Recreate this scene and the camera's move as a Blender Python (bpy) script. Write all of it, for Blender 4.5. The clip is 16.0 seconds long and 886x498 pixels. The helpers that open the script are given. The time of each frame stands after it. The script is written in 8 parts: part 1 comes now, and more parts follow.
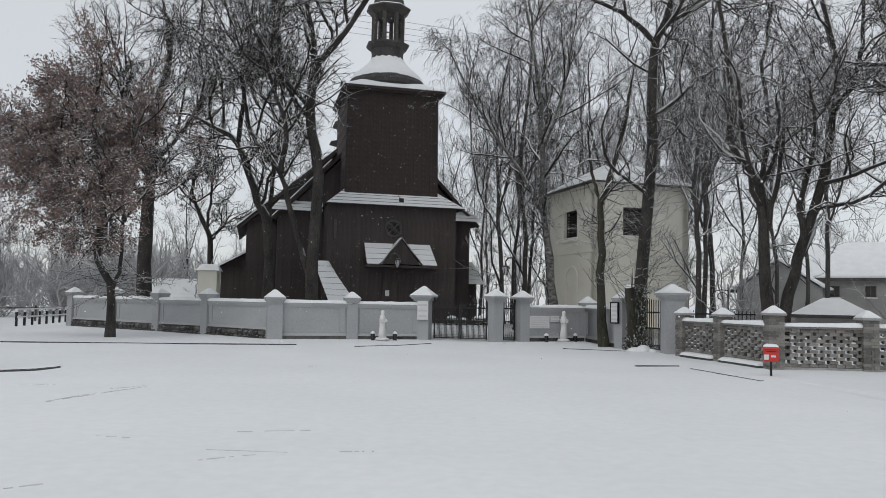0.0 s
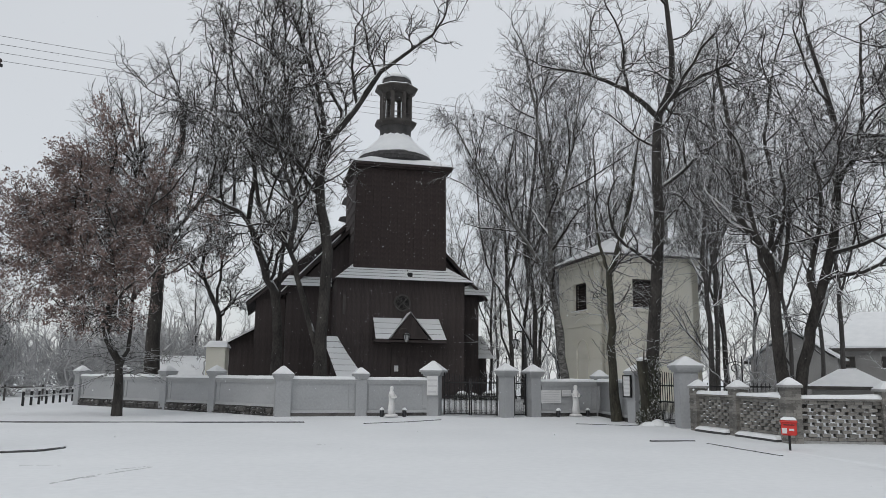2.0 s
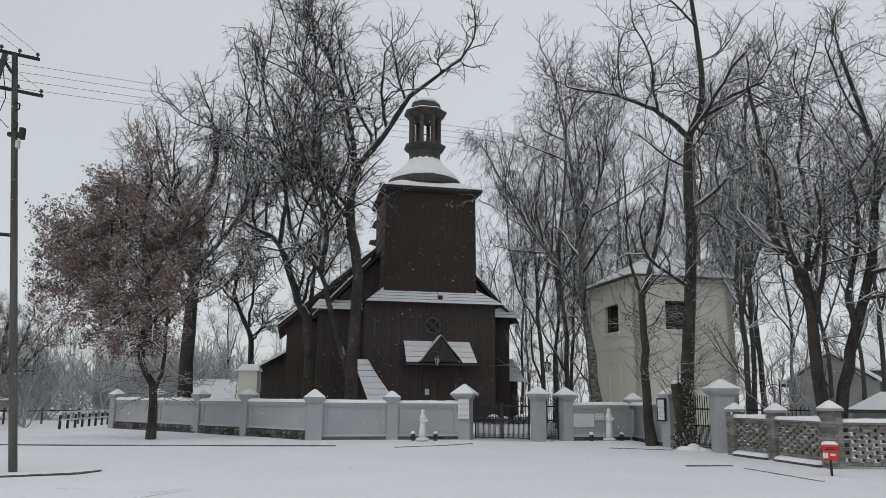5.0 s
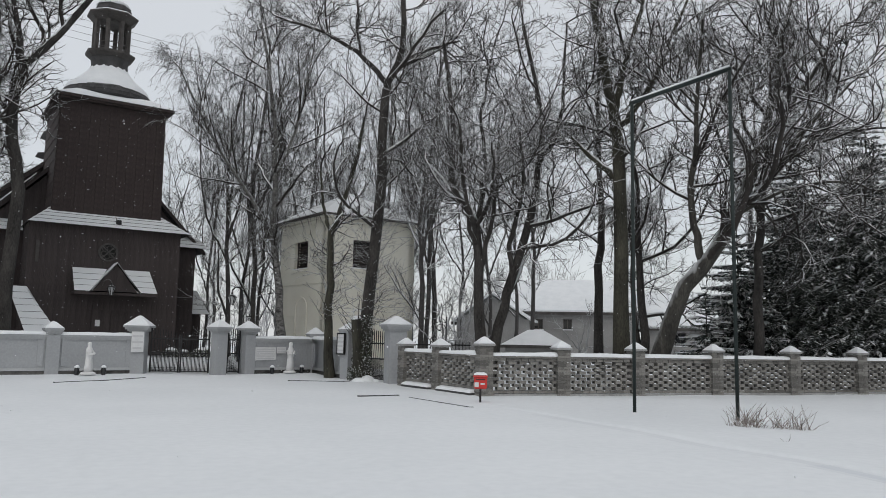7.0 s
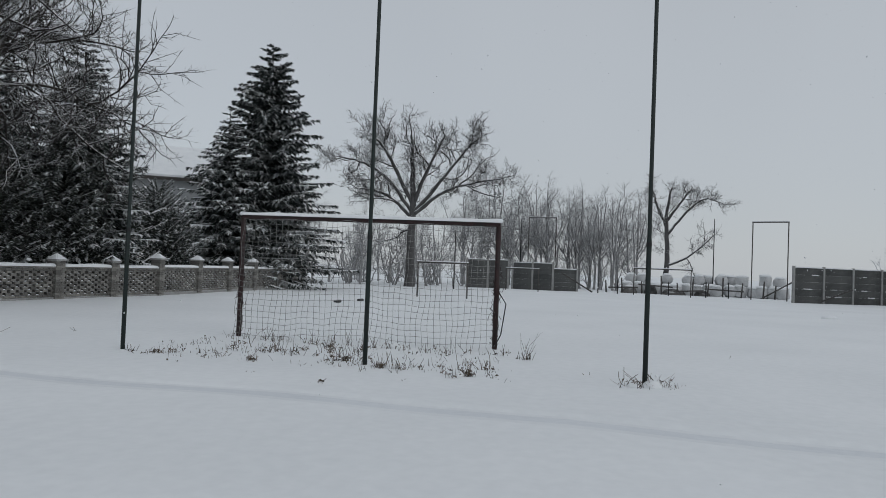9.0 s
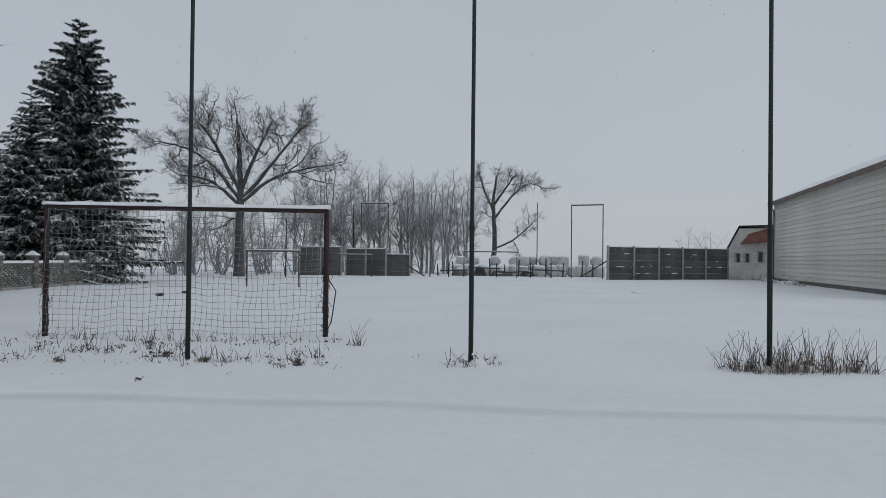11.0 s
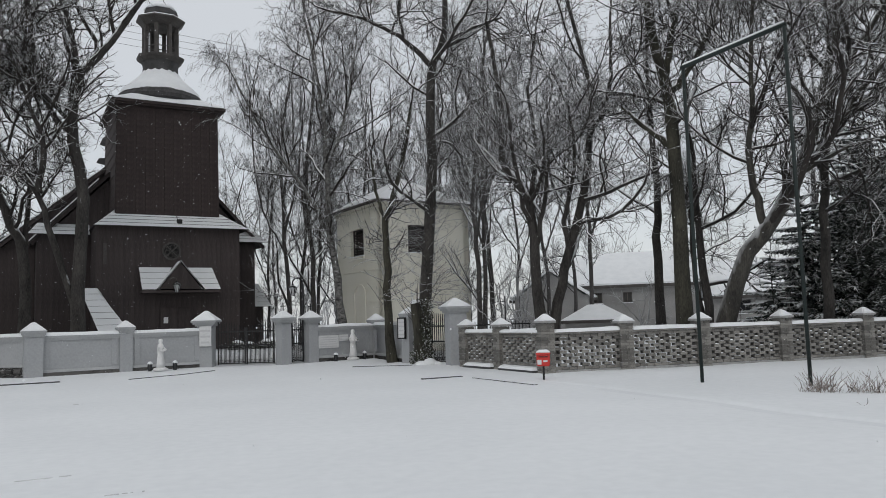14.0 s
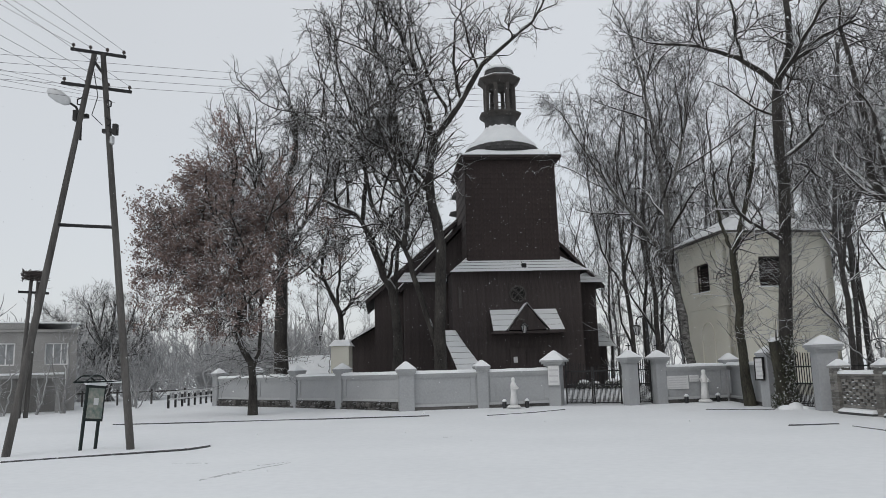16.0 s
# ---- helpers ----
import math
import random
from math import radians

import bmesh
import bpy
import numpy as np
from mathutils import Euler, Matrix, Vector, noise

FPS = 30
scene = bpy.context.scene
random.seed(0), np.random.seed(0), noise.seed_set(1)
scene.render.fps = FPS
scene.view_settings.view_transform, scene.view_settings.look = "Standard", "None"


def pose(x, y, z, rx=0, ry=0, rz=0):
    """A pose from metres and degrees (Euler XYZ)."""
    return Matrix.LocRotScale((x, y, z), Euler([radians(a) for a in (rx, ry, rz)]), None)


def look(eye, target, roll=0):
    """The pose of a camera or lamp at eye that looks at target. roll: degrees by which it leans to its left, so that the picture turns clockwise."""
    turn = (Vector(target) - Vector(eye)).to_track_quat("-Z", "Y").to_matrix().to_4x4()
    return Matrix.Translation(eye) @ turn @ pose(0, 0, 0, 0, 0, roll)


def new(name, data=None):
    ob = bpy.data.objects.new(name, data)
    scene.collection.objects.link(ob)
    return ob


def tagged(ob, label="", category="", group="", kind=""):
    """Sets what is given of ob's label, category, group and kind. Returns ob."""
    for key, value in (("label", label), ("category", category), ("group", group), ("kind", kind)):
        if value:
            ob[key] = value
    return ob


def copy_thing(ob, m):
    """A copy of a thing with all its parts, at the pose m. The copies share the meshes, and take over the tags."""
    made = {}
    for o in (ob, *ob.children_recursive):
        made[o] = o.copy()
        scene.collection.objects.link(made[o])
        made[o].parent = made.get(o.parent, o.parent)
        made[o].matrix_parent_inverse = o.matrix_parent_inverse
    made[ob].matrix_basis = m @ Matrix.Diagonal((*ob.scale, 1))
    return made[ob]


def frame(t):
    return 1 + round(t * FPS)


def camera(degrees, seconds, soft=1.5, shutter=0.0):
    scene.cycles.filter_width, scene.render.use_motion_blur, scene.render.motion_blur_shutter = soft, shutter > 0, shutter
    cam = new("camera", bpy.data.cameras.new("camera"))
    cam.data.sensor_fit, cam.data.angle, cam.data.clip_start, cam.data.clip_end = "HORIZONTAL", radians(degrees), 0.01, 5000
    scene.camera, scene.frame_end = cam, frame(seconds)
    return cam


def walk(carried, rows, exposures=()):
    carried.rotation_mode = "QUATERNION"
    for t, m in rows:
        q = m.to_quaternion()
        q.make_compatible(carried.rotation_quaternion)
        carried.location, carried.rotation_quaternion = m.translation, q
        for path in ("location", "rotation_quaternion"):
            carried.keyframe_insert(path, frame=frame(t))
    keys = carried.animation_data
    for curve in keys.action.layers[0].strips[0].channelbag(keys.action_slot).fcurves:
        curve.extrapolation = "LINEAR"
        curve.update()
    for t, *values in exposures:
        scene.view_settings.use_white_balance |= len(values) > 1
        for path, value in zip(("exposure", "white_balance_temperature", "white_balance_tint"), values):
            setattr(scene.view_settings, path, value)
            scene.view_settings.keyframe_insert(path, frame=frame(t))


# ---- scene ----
# The camera is held at arm's length by someone who stands still and turns.
cam = camera(60.1, 16.0, soft=0.58)
PATH = [
    (0.0, 0.000, 0.449, 1.550, 93.99, -1.14, -0.08),
    (0.5, -0.004, 0.448, 1.550, 95.20, -0.87, 0.44),
    (1.0, -0.006, 0.446, 1.550, 97.21, -0.47, 0.74),
    (1.5, -0.006, 0.445, 1.550, 98.67, -0.54, 0.64),
    (2.0, -0.006, 0.444, 1.550, 99.51, -0.58, 0.63),
    (2.5, -0.007, 0.443, 1.550, 99.89, -0.41, 0.81),
    (3.0, -0.030, 0.442, 1.550, 100.08, -0.24, 3.84),
    (3.2, -0.044, 0.441, 1.550, 100.17, -0.10, 5.64),
    (4.1, -0.075, 0.436, 1.550, 100.70, -0.27, 9.80),
    (5.3, -0.003, 0.441, 1.550, 101.47, -0.45, 0.34),
    (5.5, 0.005, 0.441, 1.550, 101.66, -0.25, -0.67),
    (6.0, 0.026, 0.441, 1.550, 101.14, 0.00, -3.40),
    (6.5, 0.072, 0.440, 1.550, 98.07, -1.17, -9.52),
    (7.0, 0.151, 0.421, 1.550, 96.70, -1.15, -19.90),
    (7.5, 0.254, 0.369, 1.550, 95.30, -1.65, -34.70),
    (8.0, 0.349, 0.283, 1.550, 93.46, -2.37, -51.17),
    (8.5, 0.407, 0.192, 1.550, 92.34, -2.48, -64.83),
    (9.0, 0.433, 0.124, 1.550, 91.47, -2.22, -74.10),
    (9.5, 0.443, 0.079, 1.550, 91.16, -1.42, -79.90),
    (9.7, 0.446, 0.061, 1.550, 91.07, -1.28, -82.26),
    (10.8, 0.449, 0.027, 1.550, 90.74, -0.64, -86.50),
    (11.8, 0.444, 0.072, 1.550, 90.41, -0.00, -80.82),
    (12.0, 0.438, 0.104, 1.550, 90.39, 0.11, -76.59),
    (12.5, 0.404, 0.197, 1.550, 91.44, 0.86, -64.02),
    (13.0, 0.335, 0.300, 1.550, 93.58, 1.41, -48.06),
    (13.5, 0.225, 0.388, 1.550, 94.46, 2.02, -30.01),
    (14.0, 0.121, 0.431, 1.550, 95.31, 1.78, -15.53),
    (14.5, 0.051, 0.444, 1.550, 96.85, 1.99, -6.34),
    (15.0, -0.004, 0.446, 1.550, 97.96, 1.75, 0.77),
    (15.5, -0.059, 0.441, 1.550, 98.53, 1.67, 7.80),
    (16.0, -0.071, 0.439, 1.550, 98.98, 1.55, 9.39),
]
# The phone darkens and cools its picture while it looks over the open field.
EXPOSURES = [(0.0, 0.0, 6450, 10.5), (4.6, 0.0, 6450, 10.5), (5.3, -0.18, 6450, 10.5), (5.6, -0.18, 6450, 10.5), (6.0, -0.2, 6450, 10.5), (6.5, -0.13, 6450, 10.5), (7.0, -0.02, 6450, 10.5), (7.7, -0.05, 6450, 10.5), (8.2, -0.17, 6350, 10.0), (8.6, -0.36, 6330, 9.7), (9.0, -0.48, 6220, 9.3), (9.7, -0.53, 6180, 9.2), (11.8, -0.54, 6020, 9.0), (12.5, -0.55, 6000, 9.0), (13.0, -0.48, 6050, 9.0), (13.5, -0.25, 6300, 10.0), (14.0, -0.08, 6450, 10.5), (16.0, 0.0, 6450, 10.5)]
walk(cam, [(t, pose(x, y, z, rx, ry, rz)) for t, x, y, z, rx, ry, rz in PATH], EXPOSURES)

# ---- sky and light: a closed, snowing sky ----
world = bpy.data.worlds.new("overcast_sky")
scene.world = world
world.use_nodes = True
wn, wl = world.node_tree.nodes, world.node_tree.links
wn.clear()
w_out = wn.new("ShaderNodeOutputWorld")
w_bg = wn.new("ShaderNodeBackground")
w_sky = wn.new("ShaderNodeTexSky")
w_sky.sky_type = "NISHITA"
w_sky.sun_disc = False
w_sky.sun_elevation, w_sky.sun_rotation = radians(24), radians(200)
w_dim = wn.new("ShaderNodeMix")
w_dim.data_type = "RGBA"
w_dim.inputs[0].default_value = 0.985
w_coord = wn.new("ShaderNodeTexCoord")
w_noise = wn.new("ShaderNodeTexNoise")
w_noise.inputs["Scale"].default_value = 1.3
w_noise.inputs["Detail"].default_value = 3
w_ramp = wn.new("ShaderNodeValToRGB")
w_ramp.color_ramp.elements[0].color = (0.582, 0.600, 0.615, 1)
w_ramp.color_ramp.elements[1].color = (0.645, 0.663, 0.677, 1)
w_ramp.color_ramp.elements[0].position, w_ramp.color_ramp.elements[1].position = 0.3, 0.7
wl.new(w_coord.outputs["Generated"], w_noise.inputs["Vector"])
wl.new(w_noise.outputs["Fac"], w_ramp.inputs["Fac"])
wl.new(w_sky.outputs["Color"], w_dim.inputs[6])
wl.new(w_ramp.outputs["Color"], w_dim.inputs[7])
wl.new(w_dim.outputs[2], w_bg.inputs["Color"])
w_bg.inputs["Strength"].default_value = 1.0
wl.new(w_bg.outputs["Background"], w_out.inputs["Surface"])
sun = new("sun", bpy.data.lights.new("sun", "SUN"))
sun.data.energy, sun.data.angle, sun.data.color = 0.5, radians(40), (1.0, 0.97, 0.93)
sun.matrix_world = look((-20, -40, 60), (0, 0, 0))

# ---- materials ----
SNOW = (0.80, 0.82, 0.835)


def surface(name, dark, light, scale=3.0, fine=40.0, rough=0.85, bump=0.25, snow=None, metal=0.0, stretch=(1, 1, 1), vary=0.0, joined=False):
    """Two scales of grain between two colours, fine relief, and snow = (from, to, share) on what looks up."""
    m = bpy.data.materials.new(name)
    m.use_nodes = True
    n, l = m.node_tree.nodes, m.node_tree.links
    b = n["Principled BSDF"]
    co, mp = n.new("ShaderNodeTexCoord"), n.new("ShaderNodeMapping")
    mp.inputs["Scale"].default_value = stretch
    l.new(co.outputs["Object"], mp.inputs["Vector"])
    big, small = n.new("ShaderNodeTexNoise"), n.new("ShaderNodeTexNoise")
    for tex, s in ((big, scale), (small, fine)):
        tex.inputs["Scale"].default_value, tex.inputs["Detail"].default_value = s, 4
        l.new(mp.outputs["Vector"], tex.inputs["Vector"])
    add = n.new("ShaderNodeMath")
    add.operation = "ADD"
    half = n.new("ShaderNodeMath")
    half.operation = "MULTIPLY_ADD"
    half.inputs[1].default_value, half.inputs[2].default_value = 0.8, -0.4
    l.new(small.outputs["Fac"], half.inputs[0])
    l.new(big.outputs["Fac"], add.inputs[0])
    l.new(half.outputs[0], add.inputs[1])
    last = add.outputs[0]
    if vary:
        info = n.new("ShaderNodeNewGeometry" if joined else "ShaderNodeObjectInfo")
        vm = n.new("ShaderNodeMath")
        vm.operation = "MULTIPLY_ADD"
        vm.inputs[1].default_value = vary
        l.new(info.outputs["Random Per Island" if joined else "Random"], vm.inputs[0])
        l.new(last, vm.inputs[2])
        off = n.new("ShaderNodeMath")
        off.operation = "SUBTRACT"
        off.inputs[1].default_value = vary / 2
        l.new(vm.outputs[0], off.inputs[0])
        last = off.outputs[0]
    ramp = n.new("ShaderNodeValToRGB")
    ramp.color_ramp.elements[0].position, ramp.color_ramp.elements[1].position = 0.25, 0.75
    ramp.color_ramp.elements[0].color, ramp.color_ramp.elements[1].color = (*dark, 1), (*light, 1)
    l.new(last, ramp.inputs["Fac"])
    colour = ramp.outputs["Color"]
    b.inputs["Roughness"].default_value, b.inputs["Metallic"].default_value = rough, metal
    if snow:
        geo, sep, ms = n.new("ShaderNodeNewGeometry"), n.new("ShaderNodeSeparateXYZ"), n.new("ShaderNodeMapRange")
        l.new(geo.outputs["Normal"], sep.inputs[0])
        jit = n.new("ShaderNodeMath")
        jit.operation = "MULTIPLY_ADD"
        jit.inputs[1].default_value, jit.inputs[2].default_value = 0.9, -0.45
        l.new(big.outputs["Fac"], jit.inputs[0])
        tot = n.new("ShaderNodeMath")
        l.new(sep.outputs["Z"], tot.inputs[0])
        l.new(jit.outputs[0], tot.inputs[1])
        ms.inputs["From Min"].default_value, ms.inputs["From Max"].default_value, ms.inputs["To Max"].default_value = snow
        l.new(tot.outputs[0], ms.inputs["Value"])
        mix = n.new("ShaderNodeMix")
        mix.data_type = "RGBA"
        mix.inputs[7].default_value = (*SNOW, 1)
        l.new(ms.outputs["Result"], mix.inputs[0])
        l.new(colour, mix.inputs[6])
        colour = mix.outputs[2]
    l.new(colour, b.inputs["Base Color"])
    if bump:
        bp = n.new("ShaderNodeBump")
        bp.inputs["Strength"].default_value, bp.inputs["Distance"].default_value = bump, 0.02
        l.new(small.outputs["Fac"], bp.inputs["Height"])
        l.new(bp.outputs["Normal"], b.inputs["Normal"])
    return m


SN = dict(
    ground=surface("snow_ground", (0.755, 0.775, 0.79), (0.825, 0.843, 0.856), 0.25, 6.0, 0.9, 0.06),
    # Two darker snow tones that paint the shade in the roadside gutter.
    shade_edge=surface("shaded_snow_edge", (0.72, 0.74, 0.76), (0.775, 0.795, 0.81), 0.8, 8.0, 0.85, 0.06),
    shade_band=surface("shaded_gutter_snow", (0.655, 0.68, 0.71), (0.72, 0.745, 0.77), 0.8, 8.0, 0.8, 0.06),
    cap=surface("snow", (0.78, 0.80, 0.815), (0.87, 0.885, 0.895), 2.0, 30.0, 0.9, 0.3),
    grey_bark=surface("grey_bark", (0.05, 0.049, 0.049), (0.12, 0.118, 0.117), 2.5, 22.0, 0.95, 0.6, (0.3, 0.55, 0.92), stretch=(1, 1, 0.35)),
    bark=surface("bark", (0.013, 0.012, 0.011), (0.066, 0.06, 0.055), 3.5, 26.0, 0.95, 0.9, (0.3, 0.5, 0.95), stretch=(1, 1, 0.35)),
    twig=surface("twig_bark", (0.016, 0.0135, 0.0125), (0.045, 0.039, 0.035), 2.0, 12.0, 0.95, 0.0, (0.26, 0.62, 0.95)),
    # Three far twig tones: snow and frost, with snowfall haze put into the base colour.
    far_twig=surface("frosty_hazed_twig_bark", (0.2, 0.197, 0.197), (0.31, 0.306, 0.306), 1.0, 8.0, 0.95, 0.0, (-0.2, 1.0, 0.75)),
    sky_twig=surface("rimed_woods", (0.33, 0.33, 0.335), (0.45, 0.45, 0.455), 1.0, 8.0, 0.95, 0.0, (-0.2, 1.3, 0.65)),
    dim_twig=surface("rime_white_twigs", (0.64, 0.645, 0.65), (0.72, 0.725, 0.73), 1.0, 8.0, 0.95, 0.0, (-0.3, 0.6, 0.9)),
    # Trees further back: haze is put into this paler bark and twig colour.
    wood_bark=surface("hazed_grey_bark", (0.04, 0.037, 0.036), (0.1, 0.095, 0.092), 2.5, 22.0, 0.95, 0.4, (0.2, 0.6, 0.92), stretch=(1, 1, 0.35)),
    wood_twig=surface("hazed_snow_dusted_twigs", (0.042, 0.039, 0.0375), (0.09, 0.085, 0.082), 1.5, 10.0, 0.95, 0.0, (0.1, 0.6, 0.9)),
    grey_twig=surface("snow_dusted_twigs", (0.02, 0.0175, 0.016), (0.055, 0.049, 0.045), 1.5, 10.0, 0.95, 0.0, (0.12, 0.55, 0.92)),
    moss=surface("mossy_bark", (0.016, 0.0155, 0.0115), (0.068, 0.064, 0.047), 3.5, 26.0, 0.95, 0.9, (0.3, 0.55, 0.92), stretch=(1, 1, 0.35)),
    willow=surface("snowy_willow_bark", (0.02, 0.019, 0.017), (0.075, 0.07, 0.06), 3.5, 26.0, 0.95, 0.9, (0.2, 0.8, 0.85), stretch=(1, 1, 0.35)),
    birch=surface("birch_bark", (0.010, 0.009, 0.008), (0.24, 0.235, 0.225), 3.2, 9.0, 0.8, 0.3, (0.2, 0.8, 0.8), stretch=(1.6, 1.6, 2.6)),
    leaf=surface("dry_leaf", (0.13, 0.092, 0.083), (0.27, 0.195, 0.176), 3.0, 20.0, 0.85, 0.0, (0.4, 0.9, 0.85), vary=0.4, joined=True),
    ivy=surface("ivy_leaf", (0.02, 0.026, 0.015), (0.06, 0.066, 0.036), 3.0, 20.0, 0.6, 0.0, (0.25, 0.75, 0.95), vary=0.5, joined=True),
    needle=surface("spruce_needles", (0.02, 0.026, 0.0245), (0.056, 0.07, 0.063), 1.5, 15.0, 0.8, 0.0, (0.6, 1.1, 0.75), vary=0.4, joined=True),
    needle_b=surface("thuja_sprays", (0.02, 0.026, 0.022), (0.06, 0.068, 0.056), 1.5, 15.0, 0.8, 0.0, (0.6, 1.1, 0.75), vary=0.4, joined=True),
    timber=surface("dark_tarred_boards", (0.033, 0.026, 0.0255), (0.066, 0.0525, 0.051), 1.2, 14.0, 0.8, 0.4, None, stretch=(3, 3, 0.4), vary=0.14),
    shingle=surface("dark_shingles", (0.031, 0.0225, 0.0215), (0.062, 0.0455, 0.043), 0.8, 12.0, 0.85, 0.4, None, stretch=(2, 2, 0.6), vary=0.1),
    roof_board=surface("snowy_roof_boards", (0.02, 0.018, 0.018), (0.06, 0.055, 0.053), 1.6, 20.0, 0.85, 0.4, (0.0, 0.3, 1.0), stretch=(0.5, 1, 1)),
    lead=surface("weathered_shingles", (0.035, 0.034, 0.034), (0.085, 0.083, 0.083), 2.0, 25.0, 0.8, 0.3, (0.93, 1.2, 1.0), vary=0.3),
    lantern=surface("grey_painted_timber", (0.045, 0.04, 0.037), (0.10, 0.092, 0.085), 2.0, 25.0, 0.75, 0.2, (0.75, 1.0, 1.0)),
    plaster=surface("grey_wall_render", (0.32, 0.33, 0.34), (0.40, 0.41, 0.42), 0.5, 14.0, 0.9, 0.06),
    ledge=surface("light_wall_render", (0.33, 0.34, 0.345), (0.42, 0.43, 0.435), 0.8, 14.0, 0.9, 0.06),
    cream=surface("cream_wall_render", (0.66, 0.64, 0.55), (0.76, 0.745, 0.67), 0.45, 18.0, 0.9, 0.12),
    stone=surface("field_stone", (0.03, 0.03, 0.029), (0.13, 0.125, 0.12), 2.5, 18.0, 0.9, 0.5, (0.6, 0.95, 0.9), vary=0.6),
    brick=surface("grey_silicate_brick", (0.115, 0.11, 0.102), (0.265, 0.255, 0.236), 3.0, 30.0, 0.9, 0.4, (0.6, 0.95, 0.95), vary=0.5),
    brick_j=surface("grey_silicate_bricks", (0.115, 0.11, 0.102), (0.255, 0.246, 0.227), 3.0, 30.0, 0.9, 0.4, (0.6, 0.95, 0.95), vary=0.5, joined=True),
    iron=surface("black_iron", (0.012, 0.012, 0.013), (0.03, 0.03, 0.032), 6.0, 60.0, 0.5, 0.2, (0.7, 0.95, 0.9), metal=0.4),
    green_steel=surface("dark_green_steel", (0.004, 0.010, 0.009), (0.011, 0.021, 0.019), 3.0, 50.0, 0.65, 0.15, (0.8, 1.05, 0.9)),
    red_steel=surface("worn_red_paint", (0.008, 0.0055, 0.0055), (0.038, 0.011, 0.0105), 4.0, 40.0, 0.6, 0.2, (0.7, 1.0, 0.95)),
    red=surface("red_letterbox_paint", (0.50, 0.02, 0.018), (0.62, 0.04, 0.03), 3.0, 40.0, 0.4, 0.08),
    white=surface("white_paint", (0.68, 0.68, 0.68), (0.80, 0.80, 0.80), 2.0, 30.0, 0.6, 0.1),
    statue=surface("white_limestone", (0.66, 0.66, 0.66), (0.80, 0.80, 0.79), 4.0, 40.0, 0.8, 0.3),
    pole=surface("weathered_pole_timber", (0.05, 0.0475, 0.045), (0.12, 0.114, 0.108), 2.0, 25.0, 0.9, 0.4, (0.8, 1.05, 0.9), stretch=(4, 4, 0.4)),
    ceramic=surface("dark_insulator", (0.03, 0.02, 0.018), (0.06, 0.045, 0.04), 6.0, 40.0, 0.3, 0.05),
    lamp_glass=surface("frosted_lamp_cover", (0.45, 0.46, 0.47), (0.58, 0.59, 0.60), 4.0, 40.0, 0.3, 0.05),
    render_grey=surface("old_grey_render", (0.22, 0.215, 0.21), (0.36, 0.355, 0.345), 0.6, 20.0, 0.92, 0.3),
    slush=surface("grey_slush", (0.48, 0.485, 0.495), (0.66, 0.665, 0.675), 6.0, 40.0, 0.8, 0.2),
    pane=surface("dark_window_glass", (0.012, 0.013, 0.015), (0.03, 0.032, 0.035), 2.0, 8.0, 0.15, 0.02),
    black=surface("unlit_opening", (0.008, 0.008, 0.008), (0.014, 0.013, 0.012), 2.0, 10.0, 0.9, 0.1),
    kerb=surface("wet_kerb_stone", (0.03, 0.03, 0.032), (0.09, 0.09, 0.092), 3.0, 30.0, 0.8, 0.3, (0.3, 0.7, 1.0)),
    net=surface("white_net_cord", (0.17, 0.17, 0.165), (0.27, 0.27, 0.26), 5.0, 30.0, 0.8, 0.0),
    grass=surface("dead_grass", (0.035, 0.027, 0.02), (0.17, 0.13, 0.098), 3.0, 20.0, 0.9, 0.0, (0.45, 1.0, 0.85), vary=0.6, joined=True),
    pale_grass=surface("frosted_dead_grass", (0.16, 0.13, 0.115), (0.42, 0.37, 0.34), 3.0, 20.0, 0.9, 0.0, (0.2, 0.8, 0.9), vary=0.6, joined=True),
    fence_slab=surface("dark_slab_fence", (0.05, 0.052, 0.051), (0.105, 0.108, 0.106), 1.0, 14.0, 0.9, 0.3, (0.6, 0.95, 0.9), vary=0.3),
    concrete=surface("concrete", (0.24, 0.24, 0.235), (0.38, 0.38, 0.37), 1.5, 25.0, 0.9, 0.3, (0.7, 0.95, 0.95)),
    pale_glass=surface("pale_grey_pane", (0.2, 0.21, 0.215), (0.34, 0.35, 0.36), 1.2, 9.0, 0.25, 0.02),
    paper=surface("white_notice", (0.58, 0.585, 0.585), (0.7, 0.7, 0.7), 3.0, 30.0, 0.6, 0.05),
    rust=surface("rust_red_sheet", (0.14, 0.06, 0.05), (0.26, 0.12, 0.09), 1.5, 20.0, 0.8, 0.2, (0.85, 1.1, 0.7)),
    whitewash=surface("old_whitewash", (0.42, 0.40, 0.36), (0.58, 0.55, 0.50), 0.6, 12.0, 0.9, 0.4, vary=0.25),
    siding=surface("pale_weathered_siding", (0.50, 0.485, 0.44), (0.70, 0.685, 0.64), 0.7, 14.0, 0.85, 0.25, vary=0.2, stretch=(0.25, 1, 1.6)),
    fascia=surface("brown_fascia_board", (0.10, 0.075, 0.068), (0.2, 0.155, 0.14), 1.5, 18.0, 0.85, 0.2, (0.7, 0.95, 0.8)),
    whitewash_j=surface("old_whitewashed_bricks", (0.55, 0.52, 0.50), (0.74, 0.71, 0.69), 0.6, 12.0, 0.9, 0.4, vary=0.35, joined=True),
    film=surface("dull_white_film", (0.46, 0.465, 0.47), (0.62, 0.625, 0.63), 1.5, 10.0, 0.5, 0.2, (0.5, 0.8, 0.95)),
    ink=surface("grey_print", (0.5, 0.5, 0.51), (0.58, 0.58, 0.59), 3.0, 30.0, 0.7, 0.0),
